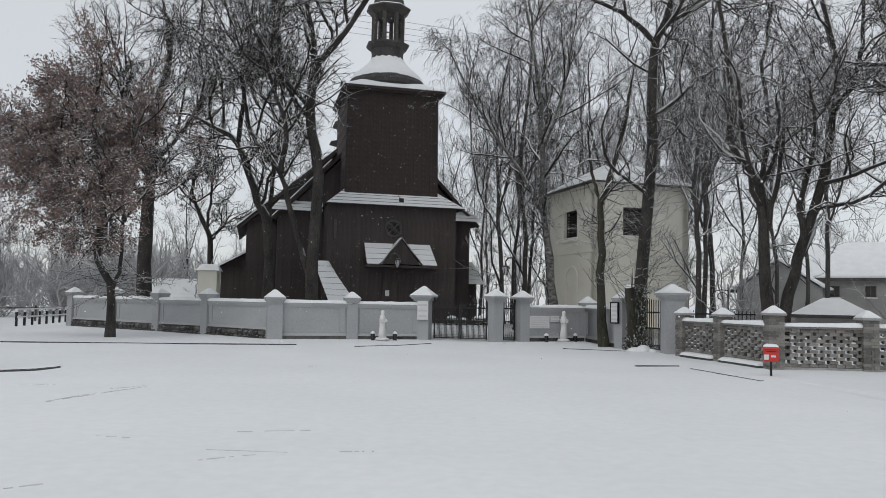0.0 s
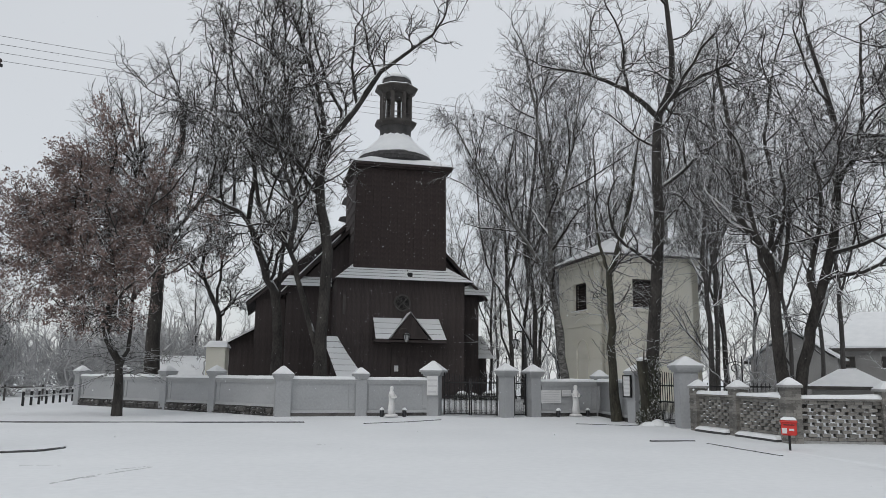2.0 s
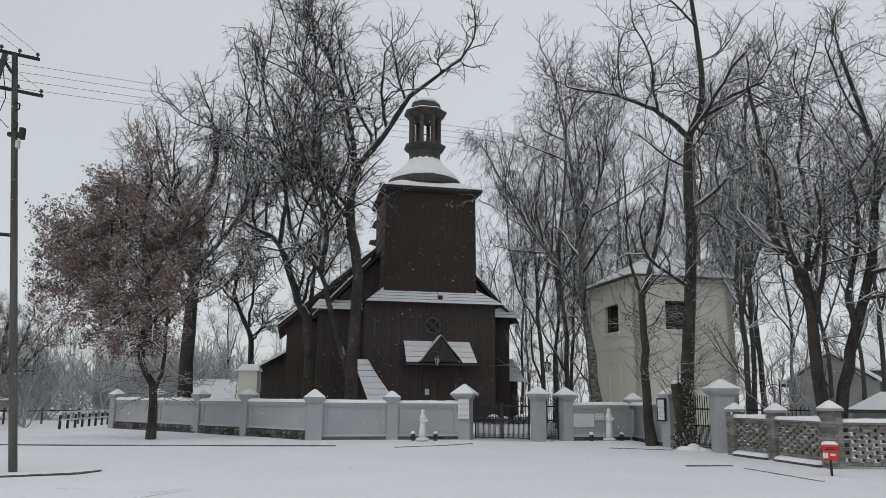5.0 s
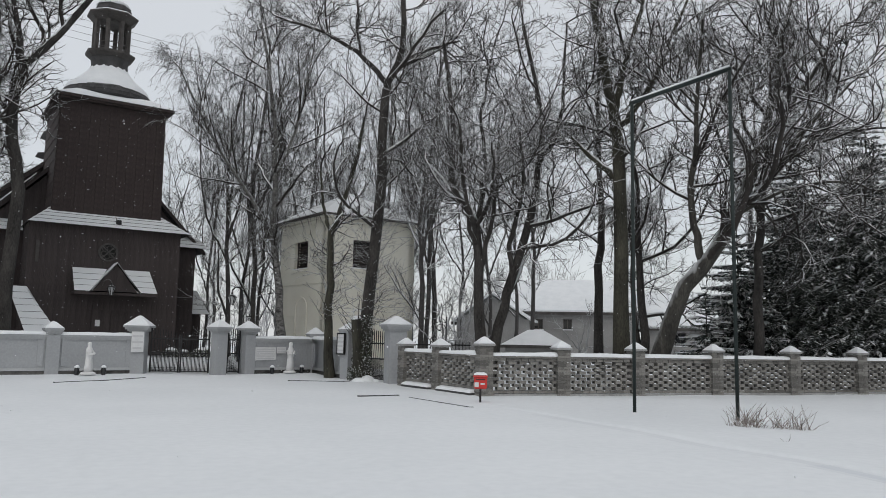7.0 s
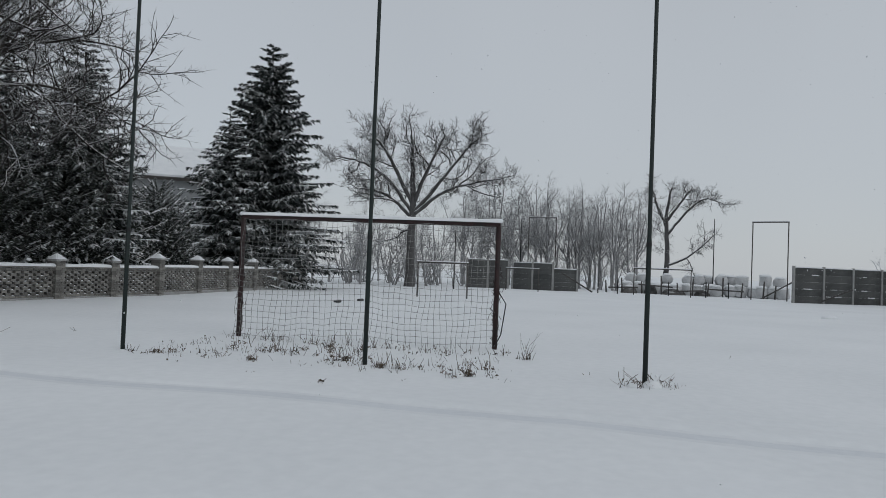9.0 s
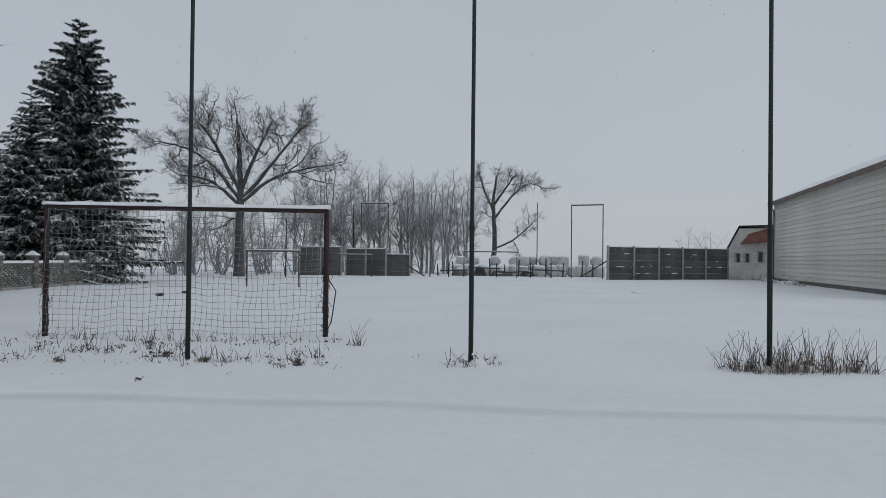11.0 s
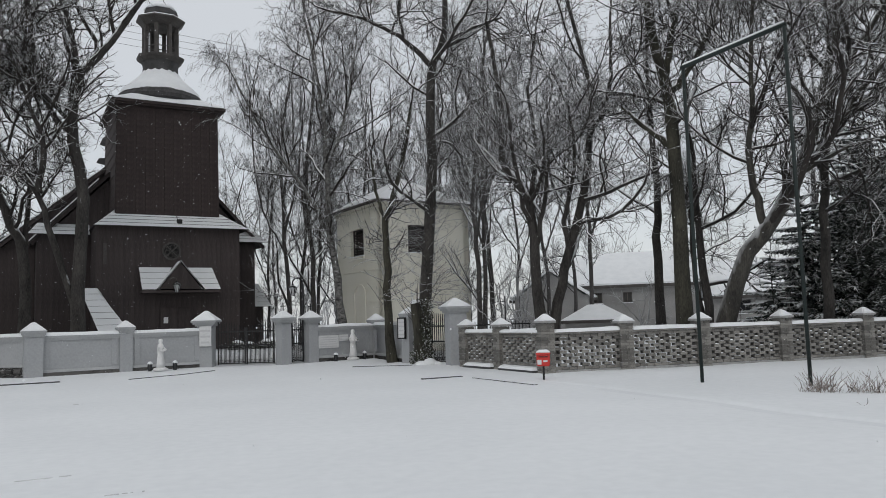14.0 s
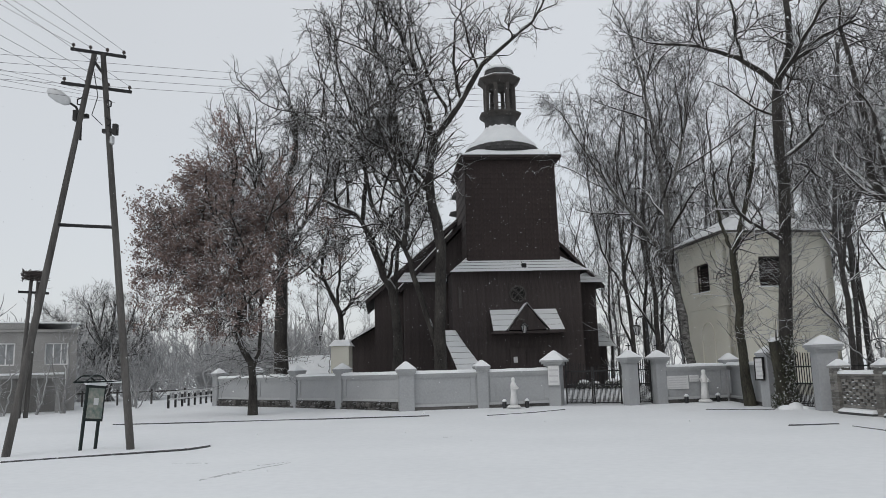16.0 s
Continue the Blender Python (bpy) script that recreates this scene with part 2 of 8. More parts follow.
    poster=surface("faded_poster", (0.10, 0.16, 0.14), (0.35, 0.34, 0.30), 5.0, 14.0, 0.5, 0.0),
)


# ---- mesh helpers ----
class Shape:
    """Vertices and faces of one mesh, in metres."""

    def __init__(self):
        self.v, self.f, self.count = [], [], 0

    def add(self, verts, faces):
        self.v.append(np.asarray(verts, float).reshape(-1, 3))
        k = self.count
        self.f.extend([tuple(i + k for i in face) for face in faces])
        self.count += len(self.v[-1])
        return self

    def box(self, x0, y0, z0, x1, y1, z1, m=None, taper=(1.0, 1.0)):
        cx, cy, tx, ty = (x0 + x1) / 2, (y0 + y1) / 2, taper[0], taper[1]
        low = [(x0, y0), (x1, y0), (x1, y1), (x0, y1)]
        vs = [(x, y, z0) for x, y in low] + [(cx + (x - cx) * tx, cy + (y - cy) * ty, z1) for x, y in low]
        if m is not None:
            vs = [tuple(m @ Vector(p)) for p in vs]
        return self.add(vs, [(0, 3, 2, 1), (4, 5, 6, 7), (0, 1, 5, 4), (1, 2, 6, 5), (2, 3, 7, 6), (3, 0, 4, 7)])

    def hull(self, low, high):
        """A prism between two rings of points alike in number."""
        n = len(low)
        return self.add(list(low) + list(high), [tuple(range(n - 1, -1, -1)), tuple(range(n, 2 * n))] + [(i, (i + 1) % n, n + (i + 1) % n, n + i) for i in range(n)])

    def turned(self, profile, sides=8, at=(0, 0), phase=0.0, squash=1.0):
        """A solid of revolution from (radius, height) pairs."""
        n, vs, fs = len(profile), [], []
        for r, z in profile:
            for k in range(sides):
                a = phase + 2 * math.pi * k / sides
                vs.append((at[0] + r * math.cos(a), at[1] + r * squash * math.sin(a), z))
        for j in range(n - 1):
            for k in range(sides):
                q = (k + 1) % sides
                fs.append((j * sides + k, j * sides + q, (j + 1) * sides + q, (j + 1) * sides + k))
        fs += [tuple(range(sides - 1, -1, -1)), tuple(range((n - 1) * sides, n * sides))]
        return self.add(vs, fs)

    def tube(self, points, radius, sides=6):
        pts = np.asarray(points, float)
        rad = np.full(len(pts), radius) if np.isscalar(radius) else np.asarray(radius, float)
        vs, fs = tubes(pts[None], rad[None], sides)
        n = len(pts) * sides
        return self.add(vs, [tuple(f) for f in fs] + [tuple(range(sides - 1, -1, -1)), tuple(range(n - sides, n))])

    def mesh(self, name, mats, smooth=False, bevel=0.0):
        me = bpy.data.meshes.new(name)
        me.from_pydata(np.concatenate(self.v).tolist(), [], self.f)
        for mt in mats if isinstance(mats, (list, tuple)) else [mats]:
            me.materials.append(mt)
        if bevel:
            bm = bmesh.new()
            bm.from_mesh(me)
            bmesh.ops.bevel(bm, geom=list(bm.edges), offset=bevel, segments=2, affect="EDGES", clamp_overlap=True)
            bm.to_mesh(me)
            bm.free()
        if smooth:
            me.polygons.foreach_set("use_smooth", [True] * len(me.polygons))
        me.update()
        return me


def tubes(P, R, sides):
    """Rings round many polylines P (n, k, 3) with radii R (n, k)."""
    n, k, _ = P.shape
    T = np.gradient(P, axis=1)
    T /= np.linalg.norm(T, axis=2, keepdims=True) + 1e-9
    ref = np.eye(3)[np.abs(T).max(axis=1).argmin(axis=1)][:, None]
    A = np.cross(T, ref)
    A /= np.linalg.norm(A, axis=2, keepdims=True) + 1e-9
    B = np.cross(T, A)
    ang = 2 * np.pi * np.arange(sides) / sides + 0.5
    ring = A[:, :, None] * np.cos(ang)[:, None] + B[:, :, None] * np.sin(ang)[:, None]
    V = (P[:, :, None] + R[:, :, None, None] * ring).reshape(-1, 3)
    i = np.arange(n)[:, None, None] * k * sides + np.arange(k - 1)[None, :, None] * sides
    s0, s1 = np.arange(sides), (np.arange(sides) + 1) % sides
    F = np.stack([i + s0, i + s0 + sides, i + s1 + sides, i + s1], -1).reshape(-1, 4)
    return V, F


def spikes(P, R):
    """Thin three-sided cones from the first to the last point of each polyline."""
    a, t = P[:, 0], P[:, -1]
    d = t - a
    d = d / (np.linalg.norm(d, axis=1, keepdims=True) + 1e-9)
    u = np.cross(d, np.eye(3)[np.abs(d).argmin(axis=1)])
    u /= np.linalg.norm(u, axis=1, keepdims=True) + 1e-9
    w = np.cross(d, u)
    r = R[:, :1]
    V = np.stack([a + r * u, a + r * (-0.5 * u + 0.866 * w), a + r * (-0.5 * u - 0.866 * w), t], 1).reshape(-1, 3)
    i = np.arange(len(P))[:, None, None] * 4
    return V, (i + np.array([(0, 1, 3), (1, 2, 3), (2, 0, 3)])[None]).reshape(-1, 3)


def split_quads(F):
    """Two triangles for each four-cornered face; triangles stay."""
    return F if F.shape[1] == 3 else np.concatenate([F[:, [0, 1, 2]], F[:, [0, 2, 3]]])


def raw_mesh(name, V, F, material, smooth=True):
    """A mesh straight from arrays of vertices and faces of one size."""
    me = bpy.data.meshes.new(name)
    F = np.asarray(F)
    c = F.shape[1]
    me.vertices.add(len(V))
    me.vertices.foreach_set("co", np.asarray(V, np.float32).ravel())
    me.loops.add(F.size)
    me.loops.foreach_set("vertex_index", F.astype(np.int32).ravel())
    me.polygons.add(len(F))
    me.polygons.foreach_set("loop_start", np.arange(0, F.size, c, dtype=np.int32))
    me.materials.append(material)
    me.update(calc_edges=True)
    me.polygons.foreach_set("use_smooth", np.full(len(F), smooth))
    me.validate()
    return me


def thing(name, m, label, category, group="", kind=""):
    ob = new(name)
    ob.matrix_world = m
    ob.empty_display_size = 0.2
    return tagged(ob, label, category, group, kind)


def part(name, me, parent, label="", m=None, kind=""):
    ob = new(name, me)
    ob.parent = parent
    if m is not None:
        ob.matrix_basis = m
    return tagged(ob, label, kind=kind)


def facing(x, y, other):
    """The pose at (x, y) whose x axis points to the other place."""
    return pose(x, y, 0, 0, 0, math.degrees(math.atan2(other[1] - y, other[0] - x)))


# ---- ground ----
def bank_line(y):
    """Where the edge of the road runs along the playing field."""
    return 8.7 + 0.12 * math.sin(y * 0.5) + 0.05 * math.sin(y * 1.7) - 0.137 * max(0.0, y - 9)


def land(x, y, u=9.0):
    """Height of the snow: a trodden square, the kerb-high bank of the playing field, soft drifts. u: metres past the bank."""
    h = 0.018 * noise.noise(Vector((x * 0.35, y * 0.35, 1.0))) + 0.008 * noise.noise(Vector((x * 1.6, y * 1.6, 4.0)))
    if -40 < y < 21:
        k = min(1.0, (21 - y) / 9, (y + 40) / 8) * (0.85 + 0.35 * noise.noise(Vector((0, y * 0.6, 8.0))))
        if u < 0:
            h -= 0.03 * k * math.exp(u / 0.4)
        else:
            h += k * (-0.03 + 0.05 * min(1.0, u / 0.12)) * math.exp(-u / 0.5)
            h += 0.03 * k * (math.exp(-((u - 0.9) / 0.12) ** 2) if y < 1 else 0.0)
    return h


def graded(fine, step, far):
    line = list(np.arange(-fine, fine + step / 2, step))
    g = step
    while line[-1] < far:
        g *= 1.35
        line.append(line[-1] + g)
    return [-a for a in line[:len(np.arange(-fine, fine + step / 2, step)) - 1:-1]] + line


gx = graded(46.0, 0.5, 2500.0)
gc = sorted(gx + [2.75 + a for a in (-0.9, -0.7, -0.5, -0.35, -0.24, -0.15, -0.08, -0.03, 0.0, 0.035, 0.07, 0.11, 0.18, 0.3, 0.5, 0.66, 0.74, 0.82, 0.9, 0.98, 1.08, 1.2)])
gv = []
for y in gx:
    y += 16
    shift = bank_line(y) - 8.75 if -40 < y < 21 else 0.0
    for x in gc:
        x += 6
        w = x + shift * math.exp(-((x - 8.75) / 3) ** 2)
        gv.append((w, y, land(w, y, x - 8.75)))
gi = np.arange(len(gx) * len(gc)).reshape(len(gx), len(gc))
ground = new("ground", raw_mesh("ground", gv, np.stack([gi[:-1, :-1], gi[:-1, 1:], gi[1:, 1:], gi[1:, :-1]], -1).reshape(-1, 4), SN["ground"]))
# a shallow gutter runs along the field's edge, its shade put into darker snow colours
for mt in (SN["shade_edge"], SN["shade_band"]):
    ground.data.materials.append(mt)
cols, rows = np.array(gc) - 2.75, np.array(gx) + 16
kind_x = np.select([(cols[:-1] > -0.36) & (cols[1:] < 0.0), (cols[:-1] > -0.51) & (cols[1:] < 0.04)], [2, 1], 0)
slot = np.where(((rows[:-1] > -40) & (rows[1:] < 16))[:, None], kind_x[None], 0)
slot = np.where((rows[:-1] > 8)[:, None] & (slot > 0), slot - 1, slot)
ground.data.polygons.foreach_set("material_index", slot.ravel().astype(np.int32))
tagged(ground, "fresh even snow over a square and playing field", "snow ground", kind="structure")


# ---- masonry kinds ----
def pyramid(s, w, z0, z1, over=0.0, top=0.03):
    a = w / 2 + over
    return s.hull([(-a, -a, z0), (a, -a, z0), (a, a, z0), (-a, a, z0)], [(-top, -top, z1), (top, -top, z1), (top, top, z1), (-top, top, z1)])


def wall_pillar(x, y, toward, width, height, name="wall_pillar", label="grey rendered wall pillar with a snow-covered pyramid cap", depth=None, lip=0.08, steep=0.85):
    """A square pillar with a stepped cornice and a pyramid cap under snow. height: to the cap's tip."""
    ob = thing(name, facing(x, y, toward), label, "pillar", "wall pillars")
    peak = (width * 0.5 + lip) * steep
    z = height - peak
    s = Shape().box(-width / 2, -width / 2, -0.1, width / 2, width / 2, z - 0.22)
    part("shaft", s.mesh("pillar_shaft", SN["plaster"], bevel=0.012), ob)
    s = Shape()
    for k, (o, a, b) in enumerate(((lip * 0.35, z - 0.22, z - 0.15), (lip * 0.7, z - 0.15, z - 0.07), (lip, z - 0.07, z))):
        s.box(-width / 2 - o, -width / 2 - o, a, width / 2 + o, width / 2 + o, b)
    part("cornice", s.mesh("pillar_cornice", SN["ledge"]), ob)
    s = Shape()
    pyramid(s, width, z + 0.001, height - 0.02, lip + 0.01, 0.05)
    part("snow_cap", s.mesh("pillar_snow", SN["cap"], bevel=0.02), ob, "white snow over the pyramid cap")
    return ob


def snow_ridge(x0, x1, z, half, height, seed, step=0.22):
    """One soft, uneven ridge of snow along x on top of a wall."""
    k = max(4, int((x1 - x0) / step))
    ring = []
    for i in range(k + 1):
        x = x0 + (x1 - x0) * i / k
        h = height * (1 + 0.3 * noise.noise(Vector((x * 0.8, seed, 3))) + 0.14 * noise.noise(Vector((x * 3.1, seed, 7))))
        w = half * (1 + 0.06 * noise.noise(Vector((x * 2.2, seed, 11))))
        ring += [(x, -w, z), (x, -w * 0.98, z + 0.45 * h), (x, -w * 0.72, z + 0.88 * h), (x, 0, z + h), (x, w * 0.72, z + 0.88 * h), (x, w * 0.98, z + 0.45 * h), (x, w, z)]
    m = 7 * k
    return Shape().add(ring, [(7 * i + q, 7 * i + q + 7, 7 * i + q + 8, 7 * i + q + 1) for i in range(k) for q in range(6)] + [(0, 1, 2, 3, 4, 5, 6), tuple(range(m + 6, m - 1, -1))])


def rendered_wall(name, a, b, ledge=0.2, top=1.36, label="low grey rendered wall with recessed panel and snow-topped coping"):
    """A wall from a to b: body, frame round a recessed panel, sloped ledge, coping, snow."""
    n = math.hypot(b[0] - a[0], b[1] - a[1])
    ob = thing(name, facing(*a, b), label, "wall", kind="structure")
    part("panel", Shape().box(0, -0.12, ledge, n, 0.12, top).mesh("wall_panel", SN["plaster"]), ob)
    s = Shape()
    for x0, x1 in ((0.3, 0.5), (n - 0.5, n - 0.3)):
        s.box(x0, -0.15, ledge + 0.1, x1, -0.122, top - 0.1)
    part("pilaster", s.mesh("wall_pilaster", SN["plaster"]), ob)
    s = Shape().box(0, -0.17, top - 0.1, n, 0.17, top - 0.02).box(0, -0.2, top - 0.02, n, 0.2, top + 0.06)
    part("coping", s.mesh("wall_coping", SN["ledge"]), ob)
    s = Shape().hull([(0, -0.18, ledge - 0.07), (n, -0.18, ledge - 0.07), (n, 0.18, ledge - 0.07), (0, 0.18, ledge - 0.07)],
                     [(0, -0.13, ledge + 0.03), (n, -0.13, ledge + 0.03), (n, 0.13, ledge + 0.03), (0, 0.13, ledge + 0.03)])
    part("ledge", s.mesh("wall_ledge", SN["ledge"]), ob)
    part("base", Shape().box(0, -0.15, -0.15, n, 0.15, ledge - 0.071).mesh("wall_base", SN["stone"]), ob)
    s = snow_ridge(0.02, n - 0.02, top + 0.061, 0.215, 0.125, a[0])
    part("snow", s.mesh("wall_snow", SN["cap"], True), ob, "soft ridge of snow")
    if ledge > 0.3:
        rng = random.Random(int(n * 100))
        x = 0.05
        meshes = []
        for j in range(5):
            w, h = 0.2 + 0.06 * j, 0.14 + 0.012 * j
            meshes.append((w, Shape().box(-w / 2, -0.09, -h / 2, w / 2, 0.06, h / 2).mesh("stone", SN["stone"], bevel=0.045)))
        for row in range(2):
            x = 0.1 + row * 0.12
            while x < n - 0.3:
                w, me = rng.choice(meshes)
                part("stone", me, ob, m=pose(x + w / 2, -0.13 - rng.random() * 0.03, 0.04 + row * 0.17 + rng.uniform(-0.015, 0.015), 0, rng.uniform(-5, 5), rng.uniform(-6, 6)))
                x += w + 0.02
    return ob


# The grey churchyard wall, pillar by pillar.
W = [(-18.77, 39.66), (-15.6, 37.3), (-12.8, 35.3), (-10.0, 33.35), (-6.56, 30.6), (-3.65, 31.6), (-0.75, 32.5)]
for k in range(len(W) - 1):
    rendered_wall("wall_grey_%d" % (k + 1), W[k], W[k + 1], 0.42 if k < 4 else 0.2)
for k, (w, h) in enumerate(((0.5, 1.98), (0.46, 1.98), (0.46, 1.98), (0.46, 1.98), (0.6, 1.95), (0.46, 1.93), (0.58, 2.24))):
    wall_pillar(*W[k], W[k + 1] if k < 6 else (2.2, 31.8), w, h, lip=0.2 if k == 6 else 0.09)
wall_pillar(2.2, 31.75, (3.3, 32.4), 0.46, 2.15, "gate_pillar", "grey rendered gate pillar with a snowy cap and iron cross", lip=0.14)
wall_pillar(3.35, 32.4, (6.3, 33.9), 0.46, 2.13, "gate_pillar", "grey rendered gate pillar with a snowy cap and iron cross", lip=0.14)
rendered_wall("wall_grey_7", (3.35, 32.4), (6.3, 33.6), 0.22)
wall_pillar(6.3, 33.6, (6.65, 28.6), 0.46, 1.95, lip=0.12)
rendered_wall("wall_grey_8", (6.65, 28.6), (6.3, 33.6), 0.22)
rendered_wall("wall_grey_9", (6.3, 33.6), (6.65, 28.6), 0.22)
wall_pillar(6.65, 28.6, (7.7, 26.3), 0.46, 2.1)
wall_pillar(7.72, 26.15, (7.75, 25.0), 0.62, 2.34, "gate_pillar", "broad grey rendered gate pillar under a thick snow cap", lip=0.16, steep=0.7)


# ---- the honeycomb wall of grey bricks ----
BL, BH, BT, GAP = 0.212, 0.078, 0.19, 0.125
brick_me = Shape().box(0, -BT / 2, 0, BL, BT / 2, BH).mesh("brick", SN["brick"], bevel=0.006)


def brick_pillar(x, y, toward, height, w=0.4):
    ob = thing("brick_pillar", facing(x, y, toward), "grey brick fence pillar with a snowy pyramid cap", "pillar", "brick pillars")
    s, z, k = Shape(), -0.1, 0
    top = height - 0.26
    while z < top - 0.01:
        o = 0.008 * ((k * 7) % 3 - 1)
        s.box(-w / 2, -w / 2 + o, z, -0.02 if k % 2 else 0.05, w / 2, z + 0.068).box(-0.01 if k % 2 else 0.06, -w / 2, z, w / 2, w / 2 - o, z + 0.068)
        z, k = z + 0.078, k + 1
    s.box(-w / 2 + 0.015, -w / 2 + 0.015, -0.1, w / 2 - 0.015, w / 2 - 0.015, top)
    part("shaft", s.mesh("brick_shaft", SN["brick_j"]), ob)
    part("cap", Shape().box(-w / 2 - 0.05, -w / 2 - 0.05, z, w / 2 + 0.05, w / 2 + 0.05, z + 0.06).mesh("brick_cap", SN["concrete"], bevel=0.01), ob)
    s = Shape()
    pyramid(s, w, z + 0.061, z + 0.26, 0.06, 0.04)
    part("snow_cap", s.mesh("brick_pillar_snow", SN["cap"], bevel=0.02), ob)
    return ob


def honeycomb(name, a, b, top, pieces, foot=0.0):
    """A panel of bricks laid with gaps, between a and b. pieces: whether each brick is a part."""
    n = math.hypot(b[0] - a[0], b[1] - a[1])
    ob = thing(name, facing(*a, b), "honeycomb fence wall of grey bricks, snow along its coping", "wall", kind="structure")
    part("footing", Shape().box(0, -0.14, -0.15, n, 0.14, 0.06 + foot).mesh("footing", SN["concrete"]), ob)
    if foot > 0.08:
        part("ledge", Shape().box(0.25, -0.3, -0.1, n - 0.25, -0.142, 0.06).mesh("footing_ledge", SN["kerb"]), ob)
        part("ledge_snow", Shape().hull([(0.25, -0.31, 0.061), (n - 0.25, -0.31, 0.061), (n - 0.25, -0.142, 0.061), (0.25, -0.142, 0.061)], [(0.3, -0.26, 0.13), (n - 0.3, -0.26, 0.13), (n - 0.3, -0.142, 0.16), (0.3, -0.142, 0.16)]).mesh("ledge_snow", SN["cap"]), ob)
    rows = int((top - 0.14 - foot) / (BH + 0.012))
    joined, dabs = Shape(), Shape()
    rd = random.Random(int(100 * n))
    for r in range(rows):
        z = 0.07 + foot + r * (BH + 0.012)
        solid = r in (0, rows - 1)
        pitch = BL + (0.012 if solid else GAP)
        x = 0.2 - (pitch * 0.5 if r % 2 else 0.0)
        while x < n - 0.2:
            x0, x1 = max(x, 0.19), min(x + BL, n - 0.19)
            if x1 - x0 > 0.05:
                if pieces and x1 - x0 > BL - 0.01:
                    part("brick", brick_me, ob, m=pose(x0, 0.004 * ((r * 5 + int(x * 7)) % 3 - 1), z))
                else:
                    joined.box(x0, -BT / 2, z, x1, BT / 2, z + BH)
            if not solid and 0.19 < x + BL and x + pitch < n - 0.19 and rd.random() < 0.4:
                w = GAP * rd.uniform(0.45, 0.95)
                dabs.box(x + BL + 0.002, -BT / 2 + 0.008, z, x + BL + w, BT / 2 - 0.01, z + rd.uniform(0.012, 0.034))
            x += pitch
    part("hole_snow", dabs.mesh("hole_snow", SN["cap"]), ob, "dabs of snow lying in the gaps", kind="stuff")
    part("brickwork", joined.mesh("brickwork", SN["brick_j"]), ob, kind="stuff")
    z = 0.07 + foot + rows * (BH + 0.012)
    part("coping", Shape().box(0.15, -0.16, z, n - 0.15, 0.16, z + 0.05).mesh("coping", SN["brick_j"]), ob)
    s = snow_ridge(0.15, n - 0.15, z + 0.051, 0.18, 0.11, a[0] + 5)
    part("snow", s.mesh("coping_snow", SN["cap"], True), ob)
    return ob


B = [(7.75, 25.0), (8.2, 22.85), (8.62, 20.4), (11.0, 20.3), (13.45, 20.2), (16.25, 20.15), (19.25, 20.1), (22.1, 20.1), (24.8, 20.05), (27.5, 20.0)]
C = [(27.5, 20.0), (31.0, 20.5), (34.2, 20.9), (37.2, 21.2), (40.2, 21.4), (43.5, 21.6)]


# ---- the wooden church ----
CH = pose(-2.71, 40.35, 0, 0, 0, 14)


def boarded(parent, name, a, b, z0, z1, board=0.24, label="", material="timber", out=0.03):
    """Upright boards as parts on the plane from a to b, each a little uneven, with battens of shadow between."""
    ax, ay = a
    n = math.hypot(b[0] - ax, b[1] - ay)
    dx, dy = (b[0] - ax) / n, (b[1] - ay) / n
    k = max(1, round(n / board))
    w = n / k
    me = Shape().box(0.002, -out, 0, w - 0.002, 0.0, z1 - z0).mesh(name, SN[material])
    ang = math.degrees(math.atan2(dy, dx))
    for i in range(k):
        o = 0.004 * ((i * 37) % 5 - 2) / 2
        part(name, me, parent, label, pose(ax + dx * w * i + dy * o, ay + dy * w * i - dx * o, z0, 0, 0, ang))


def roof_courses(parent, corners, rows, name="roof_board", lap=0.022):
    """A pitched plane of boards laid course on course: corners low-left, low-right, top-right, top-left."""
    a, b, c, d = [Vector(p) for p in corners]
    nrm = (b - a).cross(d - a).normalized()
    if nrm.z < 0:
        nrm = -nrm
    for r in range(rows):
        t0, t1 = r / rows, (r + 1.12) / rows
        t1 = min(t1, 1.0)
        p0, p1, p2, p3 = a.lerp(d, t0), b.lerp(c, t0), b.lerp(c, t1), a.lerp(d, t1)
        low, high = nrm * (lap * 0.2), nrm * (lap * 1.5)
        s = Shape().hull([p0 + low, p1 + low, p2 - nrm * 0.01, p3 - nrm * 0.01], [p0 + high, p1 + high, p2 + nrm * 0.012, p3 + nrm * 0.012])
        part(name, s.mesh(name, SN["roof_board"]), parent)


church = thing("church", CH, "dark tarred wooden church with snowy roofs and a domed tower", "church")
body = Shape()
# lower front block, nave, rear part and tower cores
body.box(-3.3, 0.05, -0.1, 3.45, 3.0, 6.7)
body.box(-5.5, 2.55, -0.1, 4.95, 15.0, 6.1)
body.box(-5.7, 2.57, -0.1, -3.4, 4.9, 6.4)
body.box(-7.35, 5.0, -0.1, -5.45, 15.0, 5.85)
part("wall", body.mesh("church_core", SN["timber"]), church, "dark brown tarred boards")
tower = Shape().box(-2.45, 0.25, 6.4, 2.5, 5.2, 12.75, taper=(0.975, 0.975))
tower_ob = part("tower", tower.mesh("tower_core", SN["shingle"]), church, "square dark brown tower clad in shingles")
boarded(church, "board", (-3.32, 0.05), (3.47, 0.05), -0.1, 6.62)
boarded(church, "board", (-3.3, 3.0), (-3.3, 0.06), -0.1, 6.62)
boarded(church, "board", (-5.72, 2.55), (-3.34, 2.55), -0.1, 6.35)
boarded(church, "board", (3.5, 2.55), (4.97, 2.55), -0.1, 6.05)
boarded(church, "board", (-5.7, 4.95), (-5.7, 2.6), -0.1, 6.3, 0.3)
boarded(church, "board", (-7.37, 5.0), (-5.75, 5.0), -0.1, 5.85, 0.3)
